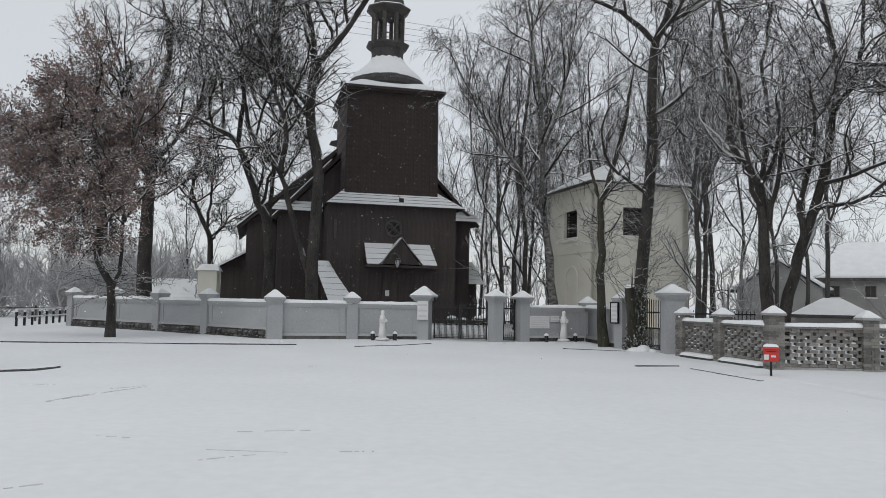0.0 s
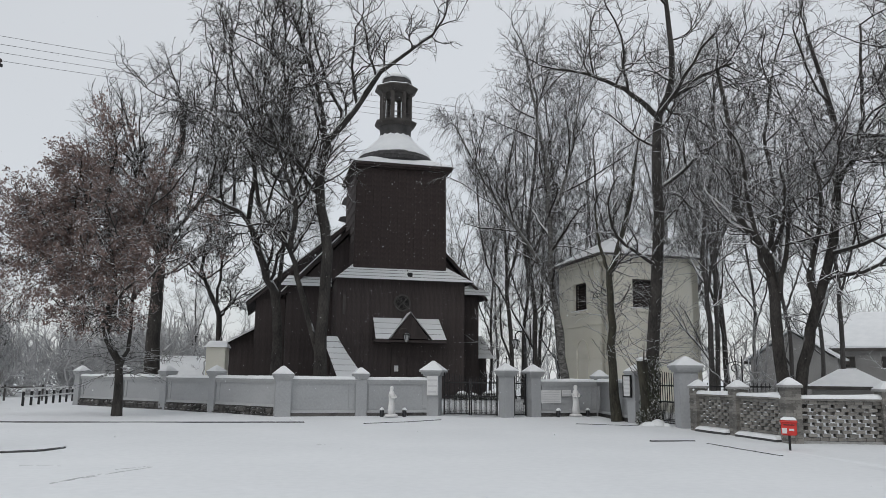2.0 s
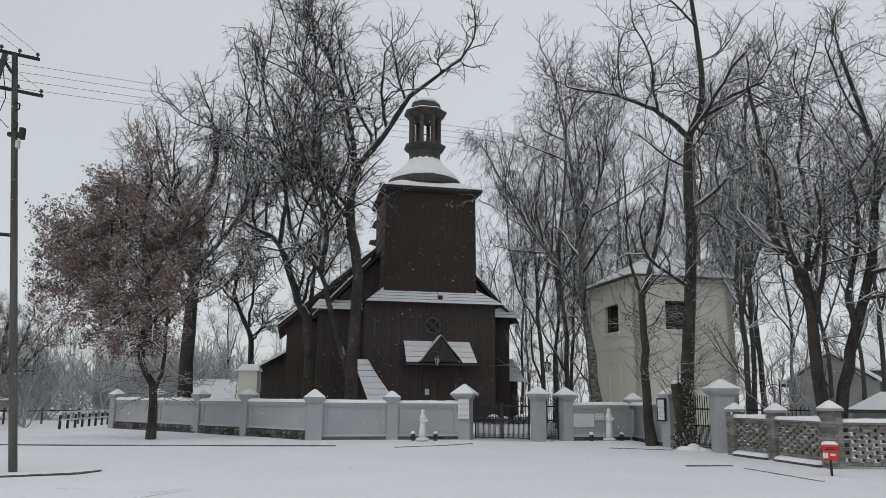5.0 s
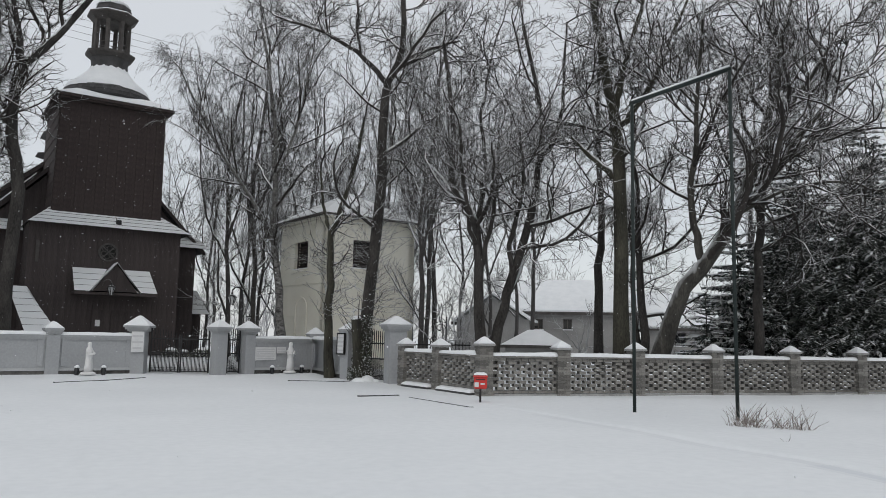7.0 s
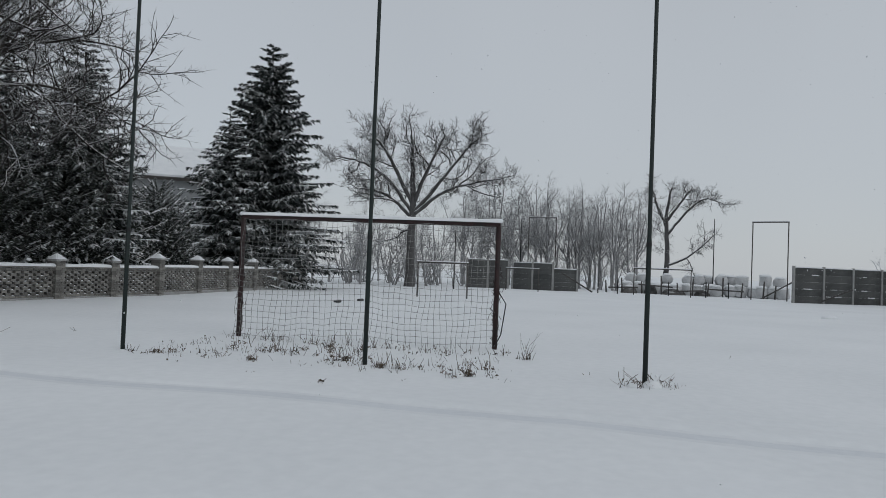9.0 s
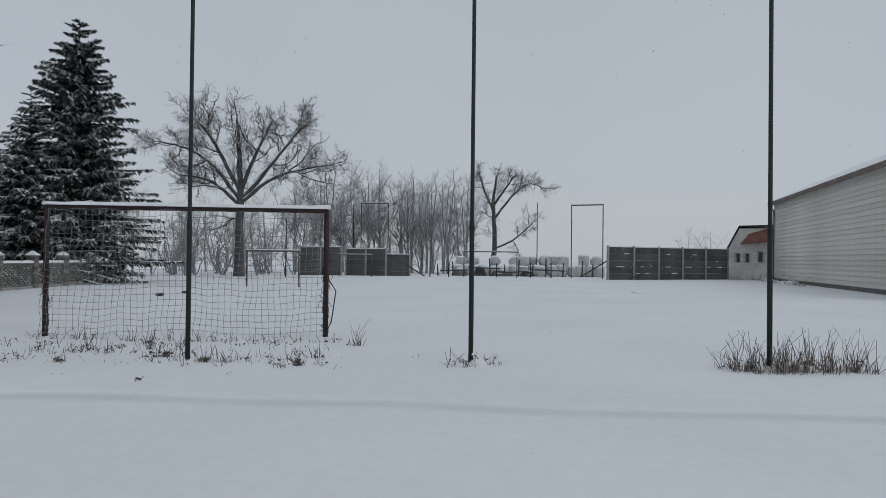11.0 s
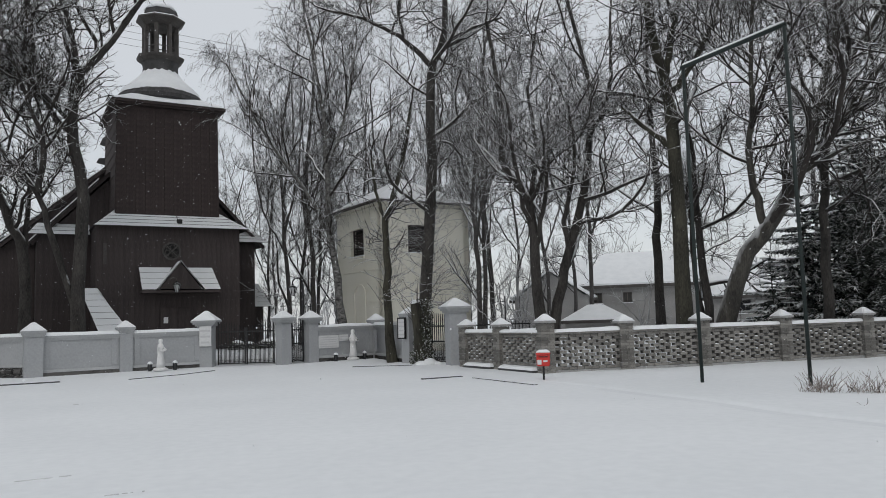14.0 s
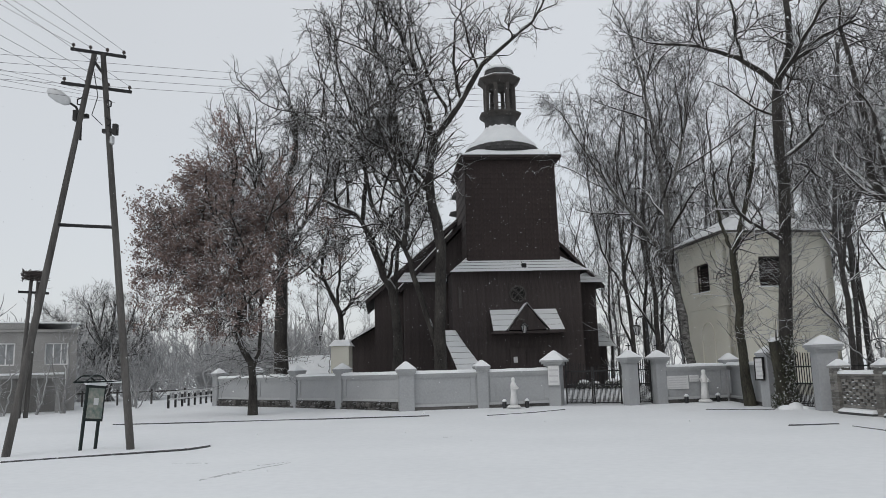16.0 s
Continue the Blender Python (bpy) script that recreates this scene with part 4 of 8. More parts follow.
        s.hull([(x0, -0.05, z0), (x1, -0.05, z1), (k1[0], -0.05, k1[1]), (k0[0], -0.05, k0[1])], [(x0, 0.01, z0), (x1, 0.01, z1), (k1[0], 0.01, k1[1]), (k0[0], 0.01, k0[1])])
    part("blind_arch", s.mesh("blind_arch", SN["cream"]), bell, m=m)
s = Shape().hull([(-0.35, -0.35, 7.501), (SIDE + 0.35, -0.35, 7.501), (SIDE + 0.35, SIDE + 0.35, 7.501), (-0.35, SIDE + 0.35, 7.501)], [(-0.3, -0.3, 7.58), (SIDE + 0.3, -0.3, 7.58), (SIDE + 0.3, SIDE + 0.3, 7.58), (-0.3, SIDE + 0.3, 7.58)])
part("eaves_board", s.mesh("bell_eaves", SN["lantern"]), bell)
s = Shape().hull([(-0.38, -0.38, 7.581), (SIDE + 0.38, -0.38, 7.581), (SIDE + 0.38, SIDE + 0.38, 7.581), (-0.38, SIDE + 0.38, 7.581)], [(2.53, 2.53, 9.25), (2.67, 2.53, 9.25), (2.67, 2.67, 9.25), (2.53, 2.67, 9.25)])
part("roof", s.mesh("bell_roof", SN["cap"], bevel=0.04), bell, "pyramid roof under smooth snow")


# ---- trees ----
def smooth_line(points, k, rng, wander):
    """Resamples a polyline of few points to k points along a Catmull-Rom curve, a little crooked."""
    P = np.asarray(points, float)
    Q = np.vstack([2 * P[0] - P[1], P, 2 * P[-1] - P[-2]])
    seg = len(P) - 1
    out = []
    for u in np.linspace(0, seg - 1e-6, k):
        i = int(u)
        t = u - i
        a, b, c, d = Q[i:i + 4]
        out.append(0.5 * (2 * b + (c - a) * t + (2 * a - 5 * b + 4 * c - d) * t * t + (3 * b - a - 3 * c + d) * t ** 3))
    out = np.array(out)
    out[1:-1] += rng.normal(0, wander * 0.6, (k - 2, 3)) * (1, 1, 0.3)
    return out


def shoots(P, R, per, length, angle, rng, k=4, lift=0.25, start=0.15, thin=0.6, least=0.006, crook=0.16, taper=0.5):
    """Side shoots of all the branches P (n, m, 3), R (n, m): per of them on each and one that carries on from the tip."""
    n, m, _ = P.shape
    t = start + (0.97 - start) * (np.arange(per)[None] + rng.random((n, per))) / per
    t = np.concatenate([t, np.full((n, 1), 0.999)], 1)
    tip = np.zeros((n, per + 1), bool)
    tip[:, -1] = True
    f = t * (m - 1)
    i = f.astype(int)
    w = (f - i)[..., None]
    row = np.arange(n)[:, None]
    base = P[row, i] * (1 - w) + P[row, i + 1] * w
    tan = P[row, i + 1] - P[row, i]
    tan /= np.linalg.norm(tan, axis=2, keepdims=True) + 1e-9
    rad = R[row, i] * (1 - w[..., 0]) + R[row, i + 1] * w[..., 0]
    side = np.cross(tan, rng.normal(size=base.shape))
    side /= np.linalg.norm(side, axis=2, keepdims=True) + 1e-9
    a = np.radians(angle * (0.7 + 0.6 * rng.random(t.shape)) * np.where(tip, 0.3, 1.0))[..., None]
    d = tan * np.cos(a) + side * np.sin(a)
    ln = length * (0.4 + 1.0 * rng.random(t.shape)) * np.where(tip, 0.65, 1.2 - 0.5 * t)
    ln = np.minimum(ln, 0.75 * np.linalg.norm(np.diff(P, axis=1), axis=2).sum(1)[:, None])
    rad = np.where(tip, rad * 0.95, rad * thin)
    base, d, ln, rad = base.reshape(-1, 3), d.reshape(-1, 3), ln.reshape(-1), rad.reshape(-1)
    pts = [base]
    for j in range(k - 1):
        d = d + rng.normal(0, crook, d.shape) + np.array([0, 0, lift]) / (k - 1)
        d /= np.linalg.norm(d, axis=1, keepdims=True)
        pts.append(pts[-1] + d * (ln / (k - 1))[:, None])
    r0 = np.maximum(np.minimum(rad, 0.023 * ln + 0.01), least)
    return np.stack(pts, 1), r0[:, None] * np.linspace(1, taper, k)[None]


def tree_parts(name, stems, girth, seed, levels, bark="bark", twig="twig", depth=1.0, wander=0.05, first=0.28, lite=False, stout=1.0, spurs=0, crook=1.0, clear=None):
    """Meshes of a bare tree: trunk with its main limbs from few control points (s, z), and the crown of finer shoots.
    levels: (shoots per branch, length, angle, lift) from coarse to fine. clear: (s, z), beyond and below which no bough ends."""
    rng = np.random.default_rng(seed)
    lines, rads = [], []
    for j, stem in enumerate(stems):
        lean = rng.uniform(-0.28, 0.28) * depth if j else 0.04
        z0 = stem[0][1]
        off = 0.0
        if j:
            k0 = min(range(len(lines[0])), key=lambda q: abs(lines[0][q][2] - z0) + abs(lines[0][q][0] - stem[0][0]))
            off = lines[0][k0][1]
        ctrl = [(s, off + lean * (z - z0) * (1 if j else 0.5), z) for s, z in stem]
        ln = smooth_line(ctrl, 16, rng, wander)
        g0 = girth * (1.0 if j == 0 else 0.2 if name == "leaning_willow" and j == 4 else 0.46)
        g = g0 * (np.linspace(1, 0.13, 16) ** (0.7 if j == 0 else 0.75)) + 0.012
        if j == 0:
            g[0] *= 1.35
            g[1] *= 1.1
        lines.append(ln)
        rads.append(g)
    P, R = np.array(lines), np.array(rads)
    V, F = tubes(P, R, 9)
    V = V + 0.02 * girth / 0.3 * np.sin(V[:, [1, 2, 0]] * 9)
    trunk = raw_mesh(name + "_trunk", V, F, SN[bark])
    VV, FF, count = [], [], 0
    twigs = []
    if spurs:
        # a fuzz of thin shoots on the lower trunk
        ps, rs_ = shoots(P[:1, 2:8], R[:1, 2:8] * 0.04, spurs, 1.5, 70, rng, k=5, lift=0.2, start=0.02, least=0.014)
        qs, rq = shoots(ps, rs_, 4, 0.4, 50, rng, k=3, lift=0.2, least=0.007)
        for p_, r_ in ((ps, rs_), (qs, rq)):
            v, f = tubes(p_, r_, 3)
            VV.append(v)
            FF.append(split_quads(f) + count)
            count += len(v)
    last = len(levels) - 1
    for lv, (per, length, angle, lift) in enumerate(levels):
        start = first if lv == 0 else 0.1
        k = ((5, 3, 2, 2) if lite else (7, 5, 3, 2))[lv] if lv < last else 2
        P, R = shoots(P, R, per, length, angle, rng, k=k, lift=lift, start=start, thin=(0.6, 0.6, 0.58, 0.6)[lv], least=stout * (0.034, 0.021, 0.0125, 0.0066)[lv + 3 - last if lite else lv], crook=crook * (0.14, 0.22, 0.28, 0.2)[lv])
        if lv == 0:
            # short stems carry fewer boughs
            run = np.repeat(np.linalg.norm(np.diff(np.array(lines), axis=1), axis=2).sum(1), per + 1)
            keep = rng.random(len(P)) < np.clip(run / 6.5, 0.25, 1.0)
            if clear:
                keep &= ~((P[:, -1, 0] > clear[0]) & (P[:, -1, 2] < clear[1]))
            P, R = P[keep], R[keep]
        if lv == last:
            v, f = spikes(P, R * 1.25)
        else:
            v, f = tubes(P, R, ((4, 3, 3, 3) if lite else (5, 4, 3, 3))[lv])
        VV.append(v)
        FF.append(split_quads(f) + count)
        count += len(v)
        twigs = P
    crown = raw_mesh(name + "_crown", np.concatenate(VV), np.concatenate(FF), SN[twig])
    return trunk, crown, twigs


def plant(name, x, y, label, meshes, group="bare trees", turn=None, size=1.0):
    """A tree thing of a trunk and a crown. turn: degrees about its own axis; by default its width lies across the way to the square."""
    if turn is None:
        turn = math.degrees(math.atan2(-x, y))
    ob = thing(name, pose(x, y, 0, 0, 0, turn) @ Matrix.Diagonal((size, size, size, 1)), label, "tree", group)
    part("trunk", meshes[0], ob)
    part("crown", meshes[1], ob)
    return ob


RICH = ((10, 3.7, 56, 0.55), (7, 2.0, 52, 0.34), (6, 1.0, 48, 0.24), (4, 0.42, 46, 0.1))
SPREAD = ((8, 3.2, 62, 0.35), (6, 1.8, 58, 0.15), (5, 0.95, 56, 0.08), (3, 0.45, 54, 0.0))
TREES = [
    ("big_ash", -5.75, 33.95, 0.27, 43, ((12, 3.8, 54, 0.65), (7, 2.1, 54, 0.34), (5, 1.0, 50, 0.24), (3, 0.45, 48, 0.1)), "tall bare tree with two snow-lined main stems behind the churchyard wall", "bark",
     [[(0.01, -0.1), (0.05, 3.45), (0.13, 7.43), (-0.25, 9.47), (-0.05, 11.86), (1.05, 13.55), (2.29, 15.6), (4.41, 17.49)], [(-0.05, 11.86), (-0.4, 14.28), (-1.29, 16.99), (-2.05, 19.0)],
      [(-0.25, 9.47), (-1.13, 10.74), (-1.74, 13.1), (-2.14, 16.08)], [(-0.05, 2.4), (-0.95, 5.39), (-1.45, 7.12), (-2.75, 8.84), (-3.32, 11.14), (-3.89, 13.75), (-4.67, 16.42)], [(-1.45, 7.12), (-1.29, 8.91), (-1.88, 10.96), (-3.32, 14.61)]]),
    ("ash", -8.3, 36.5, 0.23, 12, ((9, 3.5, 60, 0.45), (7, 2.0, 56, 0.3), (5, 0.95, 52, 0.2), (3, 0.45, 48, 0.1)), "bare tree with spreading snowy limbs beside the church", "bark",
     [[(0.04, -0.1), (0.01, 4.64), (-0.75, 6.74), (-1.52, 8.88), (-2.46, 9.51), (-3.78, 10.12)], [(-1.52, 8.88), (-1.42, 11.67), (-3.2, 13.6), (-4.6, 14.2)], [(0.01, 4.64), (0.23, 7.87), (0.39, 10.1), (0.52, 12.96)]]),
    ("lime_tree", -16.72, 43.4, 0.4, 13, RICH, "broad old bare tree at the churchyard corner", "bark",
     [[(0, -0.1), (-0.07, 5.19), (0.08, 9.03), (0.13, 12.34), (0.8, 15.0), (0.6, 17.6)], [(0.13, 10.0), (-1.0, 12.6), (-2.4, 14.6)], [(0.1, 9.0), (2.2, 12.0), (3.6, 15.0)], [(0.0, 7.0), (-2.2, 9.4), (-3.6, 11.4)]]),
    ("bowed_maple", -15.2, 50.2, 0.2, 26, ((9, 2.2, 58, 0.4), (6, 1.2, 54, 0.25), (5, 0.7, 50, 0.15), (3, 0.38, 48, 0.1)), "bare tree with a bowed trunk behind the wayside shrine", "bark",
     [[(0.15, -0.2), (0.05, 4.3), (-0.2, 6.0), (-1.1, 7.9), (-1.2, 9.4), (-0.75, 11.3)], [(-0.2, 6.0), (0.0, 8.6), (0.3, 10.6)], [(-1.1, 7.7), (-2.2, 8.9), (-2.8, 10.0)], [(0.0, 5.2), (0.9, 6.4), (2.0, 7.2)]]),
    ("birch", 5.4, 37.0, 0.19, 14, ((13, 2.9, 48, 0.45), (7, 1.7, 46, 0.0), (5, 1.0, 42, -0.7), (4, 0.6, 32, -1.4)), "slim leaning birch with hanging snowy twigs", "birch",
     [[(0.08, -0.1), (-0.26, 3.69), (-0.62, 5.84), (-0.7, 8.89), (-0.91, 12.34), (-1.71, 16.8)], [(-0.62, 5.84), (-1.81, 8.07), (-3.46, 10.38), (-5.18, 13.68)], [(-0.7, 8.89), (0.19, 11.72), (0.84, 15.53)]]),
    ("young_lime", 6.1, 29.7, 0.16, 15, ((9, 1.3, 62, 0.3), (5, 0.65, 56, 0.2), (3, 0.32, 54, 0.1)), "slim knotty bare tree before the churchyard wall", "moss",
     [[(0.08, -0.1), (-0.04, 2.42), (-0.07, 4.13), (-0.09, 5.43), (0.27, 6.52), (0.78, 8.53), (1.06, 10.12)], [(-0.02, 5.43), (-0.37, 6.54), (-0.55, 7.9)]]),
    ("ivy_lime", 6.86, 27.6, 0.24, 16, ((13, 3.1, 62, 0.45), (7, 1.7, 58, 0.2), (5, 0.9, 56, 0.1), (3, 0.42, 52, 0.1)), "tall bare tree with an ivy-grown trunk beside the side gate", "bark",
     [[(0.04, -0.1), (0.09, 1.98), (0.37, 4.74), (0.56, 8.03), (0.59, 10.83), (0.93, 11.69), (1.22, 13.46), (0.95, 17.5)], [(0.64, 11.16), (-0.29, 12.13), (-1.74, 13.05), (-3.47, 13.56)], [(0.93, 11.69), (1.98, 12.49), (3.41, 13.03)]]),
    ("twin_maple", 10.6, 25.4, 0.19, 17, SPREAD, "bare tree with a forked dark trunk behind the brick wall", "bark",
     [[(0.04, -0.1), (-0.09, 3.56), (-0.22, 5.57), (-1.16, 7.2), (-1.09, 9.08), (-1.54, 12.5)], [(-0.22, 5.57), (0.15, 7.63), (-0.08, 10.14), (0.5, 13.5)], [(-0.09, 3.76), (0.38, 5.99), (0.55, 8.67)]]),
    ("bent_maple", 11.4, 25.5, 0.2, 18, SPREAD, "bare tree with a bent snow-lined trunk behind the brick wall", "bark",
     [[(-0.35, -0.1), (-0.18, 1.3), (0.0, 2.5), (0.3, 3.6), (0.94, 5.63), (1.14, 6.7), (1.3, 8.0), (1.45, 9.87), (0.7, 13.4)], [(1.3, 7.96), (2.07, 9.44), (2.27, 13.0)], [(0.4, 3.9), (0.35, 5.2), (0.75, 7.0), (0.6, 8.8)]]),
    ("great_lime", 14.2, 22.6, 0.26, 19, SPREAD, "massive straight mossy trunk with high bare limbs", "moss",
     [[(0.26, -0.1), (0.25, 4.5), (0.16, 8.4), (-0.15, 10.41), (-0.52, 12.89), (-1.01, 16.5)], [(0.04, 9.4), (0.53, 11.59), (1.5, 15.0)], [(0.17, 8.79), (1.27, 10.34), (2.6, 13.5)], [(0.27, 7.02), (-0.64, 7.83), (-1.4, 8.66)]]),
    ("leaning_willow", 15.0, 21.9, 0.28, 20, RICH, "thick leaning trunk, snow all along its upper side", "willow",
     [[(0.1, -0.1), (1.02, 2.99), (2.1, 4.46), (2.82, 5.75), (3.55, 7.78), (4.11, 9.45), (4.69, 12.5)], [(2.82, 5.75), (4.0, 7.0), (5.2, 8.7), (6.6, 10.2)], [(1.83, 4.1), (1.51, 5.78), (1.64, 8.25), (1.87, 12.0)],
      [(3.55, 7.78), (4.9, 9.7), (6.5, 12.3)], [(2.82, 5.75), (4.4, 6.5), (6.0, 6.7), (7.3, 6.3)]]),
    ("straight_maple", 19.1, 21.6, 0.17, 21, SPREAD, "straight bare tree among the dark spruces", "bark",
     [[(0.1, -0.1), (0.2, 3.67), (0.4, 6.56), (0.7, 9.51), (0.95, 13.5)], [(0.35, 6.0), (-0.9, 8.8), (-1.4, 11.5)]]),
    ("slender_ash", 17.3, 28.5, 0.19, 22, SPREAD, "slender bare tree behind the brick wall", "bark", [[(0, -0.1), (-0.08, 4.54), (0.12, 6.96), (-0.1, 10.17), (0.03, 14.5)]]),
    ("twin_ash", 16.5, 24.5, 0.17, 23, SPREAD, "slender bare tree with twin stems behind the brick wall", "bark", [[(0.37, -0.1), (0.09, 2.94), (0.01, 5.88), (-0.16, 9.12)], [(0.2, 0.2), (-0.21, 3.35), (-0.23, 5.88), (-0.05, 10.21)]]),
    ("field_oak", 59.3, 19.7, 0.36, 24, ((10, 2.6, 52, 0.42), (7, 1.3, 54, 0.25), (5, 0.8, 50, 0.18), (3, 0.4, 46, 0.1)), "broad solitary bare oak at the field's end", "bark",
     [[(0, -0.2), (0, 3.9), (0.05, 6.6), (-0.1, 9.6), (-0.3, 12.3)], [(0.05, 6.0), (-2.0, 8.6), (-4.0, 9.8), (-6.0, 10.2)], [(0.05, 6.6), (-1.6, 9.8), (-2.6, 11.2), (-3.2, 12.0)], [(0.05, 6.6), (1.2, 9.6), (2.4, 12.2)],
      [(0.05, 6.0), (2.2, 8.6), (4.0, 11.0), (4.9, 12.0)], [(0.05, 5.8), (2.6, 7.8), (5.0, 8.6), (6.6, 8.9)], [(0.05, 5.6), (-2.2, 7.4), (-4.6, 7.8)]]),
    ("field_ash", 75.4, -0.2, 0.27, 25, ((9, 1.5, 56, 0.3), (6, 0.95, 54, 0.2), (5, 0.65, 50, 0.1), (3, 0.35, 48, 0.1)), "bare tree with a low side limb beyond the field", "bark",
     [[(0.04, -0.2), (0.1, 3.8), (0.0, 7.3), (0.3, 9.8)], [(0.05, 5.5), (1.8, 7.8), (3.4, 9.0), (4.8, 8.7)], [(0.1, 2.6), (2.1, 3.6), (4.3, 5.6)], [(0.05, 6.2), (-1.0, 8.6), (-1.4, 9.8)], [(0.0, 6.8), (1.4, 8.8), (2.2, 10.0)]]),
]
for nm, x, y, girth, seed, levels, label, bark, stems in TREES:
    far = nm.startswith("field")
    gnarled = dict(field_oak=2.0, field_ash=1.6, big_ash=1.5, ash=1.5, lime_tree=1.1, birch=0.9, leaning_willow=1.1).get(nm, 1.25)
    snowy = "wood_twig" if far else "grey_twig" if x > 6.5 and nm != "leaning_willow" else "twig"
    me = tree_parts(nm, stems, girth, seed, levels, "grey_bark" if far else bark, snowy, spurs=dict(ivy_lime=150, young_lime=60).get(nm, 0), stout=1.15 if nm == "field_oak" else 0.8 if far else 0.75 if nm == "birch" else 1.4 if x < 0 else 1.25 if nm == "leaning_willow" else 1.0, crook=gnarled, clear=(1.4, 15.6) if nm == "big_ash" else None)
    plant("bare_tree" if nm not in ("birch",) else "birch_tree", x, y, label, me)

# the tree that kept its dry brown leaves
stems = [[(0.03, -0.1), (0.0, 1.75), (-0.5, 2.9), (-0.55, 3.9), (-0.4, 5.2), (-0.9, 7.8), (-0.7, 10.2)], [(0.0, 1.7), (0.28, 2.7), (0.3, 4.6), (0.25, 6.4), (0.9, 8.8)], [(-0.42, 4.9), (-1.3, 6.3), (-2.1, 7.4), (-2.7, 8.0)],
         [(-0.42, 4.4), (-1.3, 5.3), (-2.2, 5.7), (-2.9, 5.6)], [(0.3, 4.4), (0.9, 5.4), (1.5, 6.4), (1.9, 7.4)], [(-0.45, 5.2), (-1.5, 7.6), (-1.9, 9.2)]]
tr, cr, tw = tree_parts("leafy", stems, 0.15, 31, ((12, 2.3, 66, 0.15), (7, 1.15, 60, 0.0), (6, 0.6, 56, -0.1), (2, 0.28, 50, -0.2)), "bark", "twig", first=0.26)
leafy = plant("leafy_tree", -12.57, 29.6, "round-crowned tree still holding dry brown leaves under snow", (tr, cr))
rng = np.random.default_rng(5)
# thin shoots like spokes round the fork
n = 30
aim, rise = rng.random(n) * 6.283, rng.normal(0.16, 0.2, n)
reach = rng.uniform(0.9, 2.7, n)
u = np.linspace(0, 1, 6)
P = np.stack([np.cos(aim)[:, None] * reach[:, None] * u, np.sin(aim)[:, None] * reach[:, None] * u, rng.uniform(1.5, 2.6, n)[:, None] + reach[:, None] * (rise[:, None] * u - 0.16 * u * u)], 2)
P[:, 1:] += rng.normal(0, 0.035, (n, 5, 3))
R = np.linspace(0.017, 0.007, 6)[None] * np.ones((n, 1))
Q, RQ = shoots(P, R, 5, 0.5, 45, rng, k=3, lift=0.1, least=0.007)
v, f = tubes(P, R, 4)
w, g = tubes(Q, RQ, 3)
part("brushwood", raw_mesh("low_shoots", np.concatenate([v, w]), np.concatenate([split_quads(f), split_quads(g) + len(v)]), SN["twig"]), leafy, "thin snowy shoots", kind="stuff")


def leaf_mesh(name, spots, size, rng, material, droop=0.5):
    """Small folded leaves, two triangles each, at the given places."""
    n = len(spots)
    d = rng.normal(size=(n, 3)) - (0, 0, droop)
    d /= np.linalg.norm(d, axis=1, keepdims=True)
    s = np.cross(d, rng.normal(size=(n, 3)))
    s /= np.linalg.norm(s, axis=1, keepdims=True)
    ln = (size * rng.uniform(0.6, 1.4, n))[:, None]
    V = np.stack([spots, spots + d * ln * 0.5 + s * ln * 0.32, spots + d * ln, spots + d * ln * 0.5 - s * ln * 0.32], 1).reshape(-1, 3)
    return raw_mesh(name, V, np.arange(4 * n).reshape(-1, 4), material, False)


high = tw[tw[:, 0, 2] > 2.9 + 1.3 * rng.random(len(tw))]
wave = np.sin(high[:, 0] * 2.1 + (0.4, 1.3, 2.2)).sum(1) + 0.7 * rng.normal(size=len(high))
high = high[wave > -0.5 + 0.55 * high[:, 0, 0]]
pick = high[rng.integers(0, len(high), 76000)]
spots = pick[:, 1] + rng.normal(0, 0.07, (76000, 3))
part("leaves", leaf_mesh("dry_leaves", spots, 0.085, rng, SN["leaf"]), leafy, "dry brown leaves", kind="stuff")


# ---- evergreens ----
def conifer(name, x, y, height, reach, seed, label, needle="needle", rise=0.25, droop=0.5, whorl=0.34, snowy=0.42, low=0.5, full=0.75, blades=26):
    """A spruce or thuja: trunk, whorls of drooping sprays, and snow lying on them."""
    rng = np.random.default_rng(seed)
    ob = thing("spruce_tree" if needle == "needle" else "thuja_tree", pose(x, y, 0), label, "conifer", "evergreens")
    V, F = tubes(np.array([[(0, 0, -0.1), (0.03, 0, height * 0.5), (0, 0.02, height)]]), np.array([[0.03 * height * 0.5, 0.016 * height * 0.5, 0.01]]), 8)
    part("trunk", raw_mesh(name + "_trunk", V, F, SN["bark"]), ob)
    B0, BD, BLn = [], [], []
    z = low
    while z < height - 0.15:
        f = (z - low) / (height - low)
        n = int(5 + 6 * (1 - f))
        a0 = rng.random() * 6.28
        for k in range(n):
            a = a0 + 6.283 * (k + 0.5 * rng.random()) / n
            ln = reach * (1 - f) ** full * rng.uniform(0.55, 1.14) + 0.12
            B0.append((0, 0, z + rng.uniform(-0.12, 0.12)))
            BD.append((math.cos(a), math.sin(a), rise - droop * (1 - f) * 0.5 + rng.normal(0, 0.08)))
            BLn.append(ln)
        z += whorl * (0.75 + 0.5 * rng.random())
    B0, BD, BLn = np.array(B0), np.array(BD), np.array(BLn)
    nb = len(B0)
    t = np.linspace(0, 1, 5)
    P = B0[:, None] + BD[:, None] * (BLn[:, None] * t)[..., None]
    P[..., 2] -= droop * 0.35 * BLn[:, None] * (t ** 2) - 0.18 * BLn[:, None] * np.maximum(0, t - 0.7)
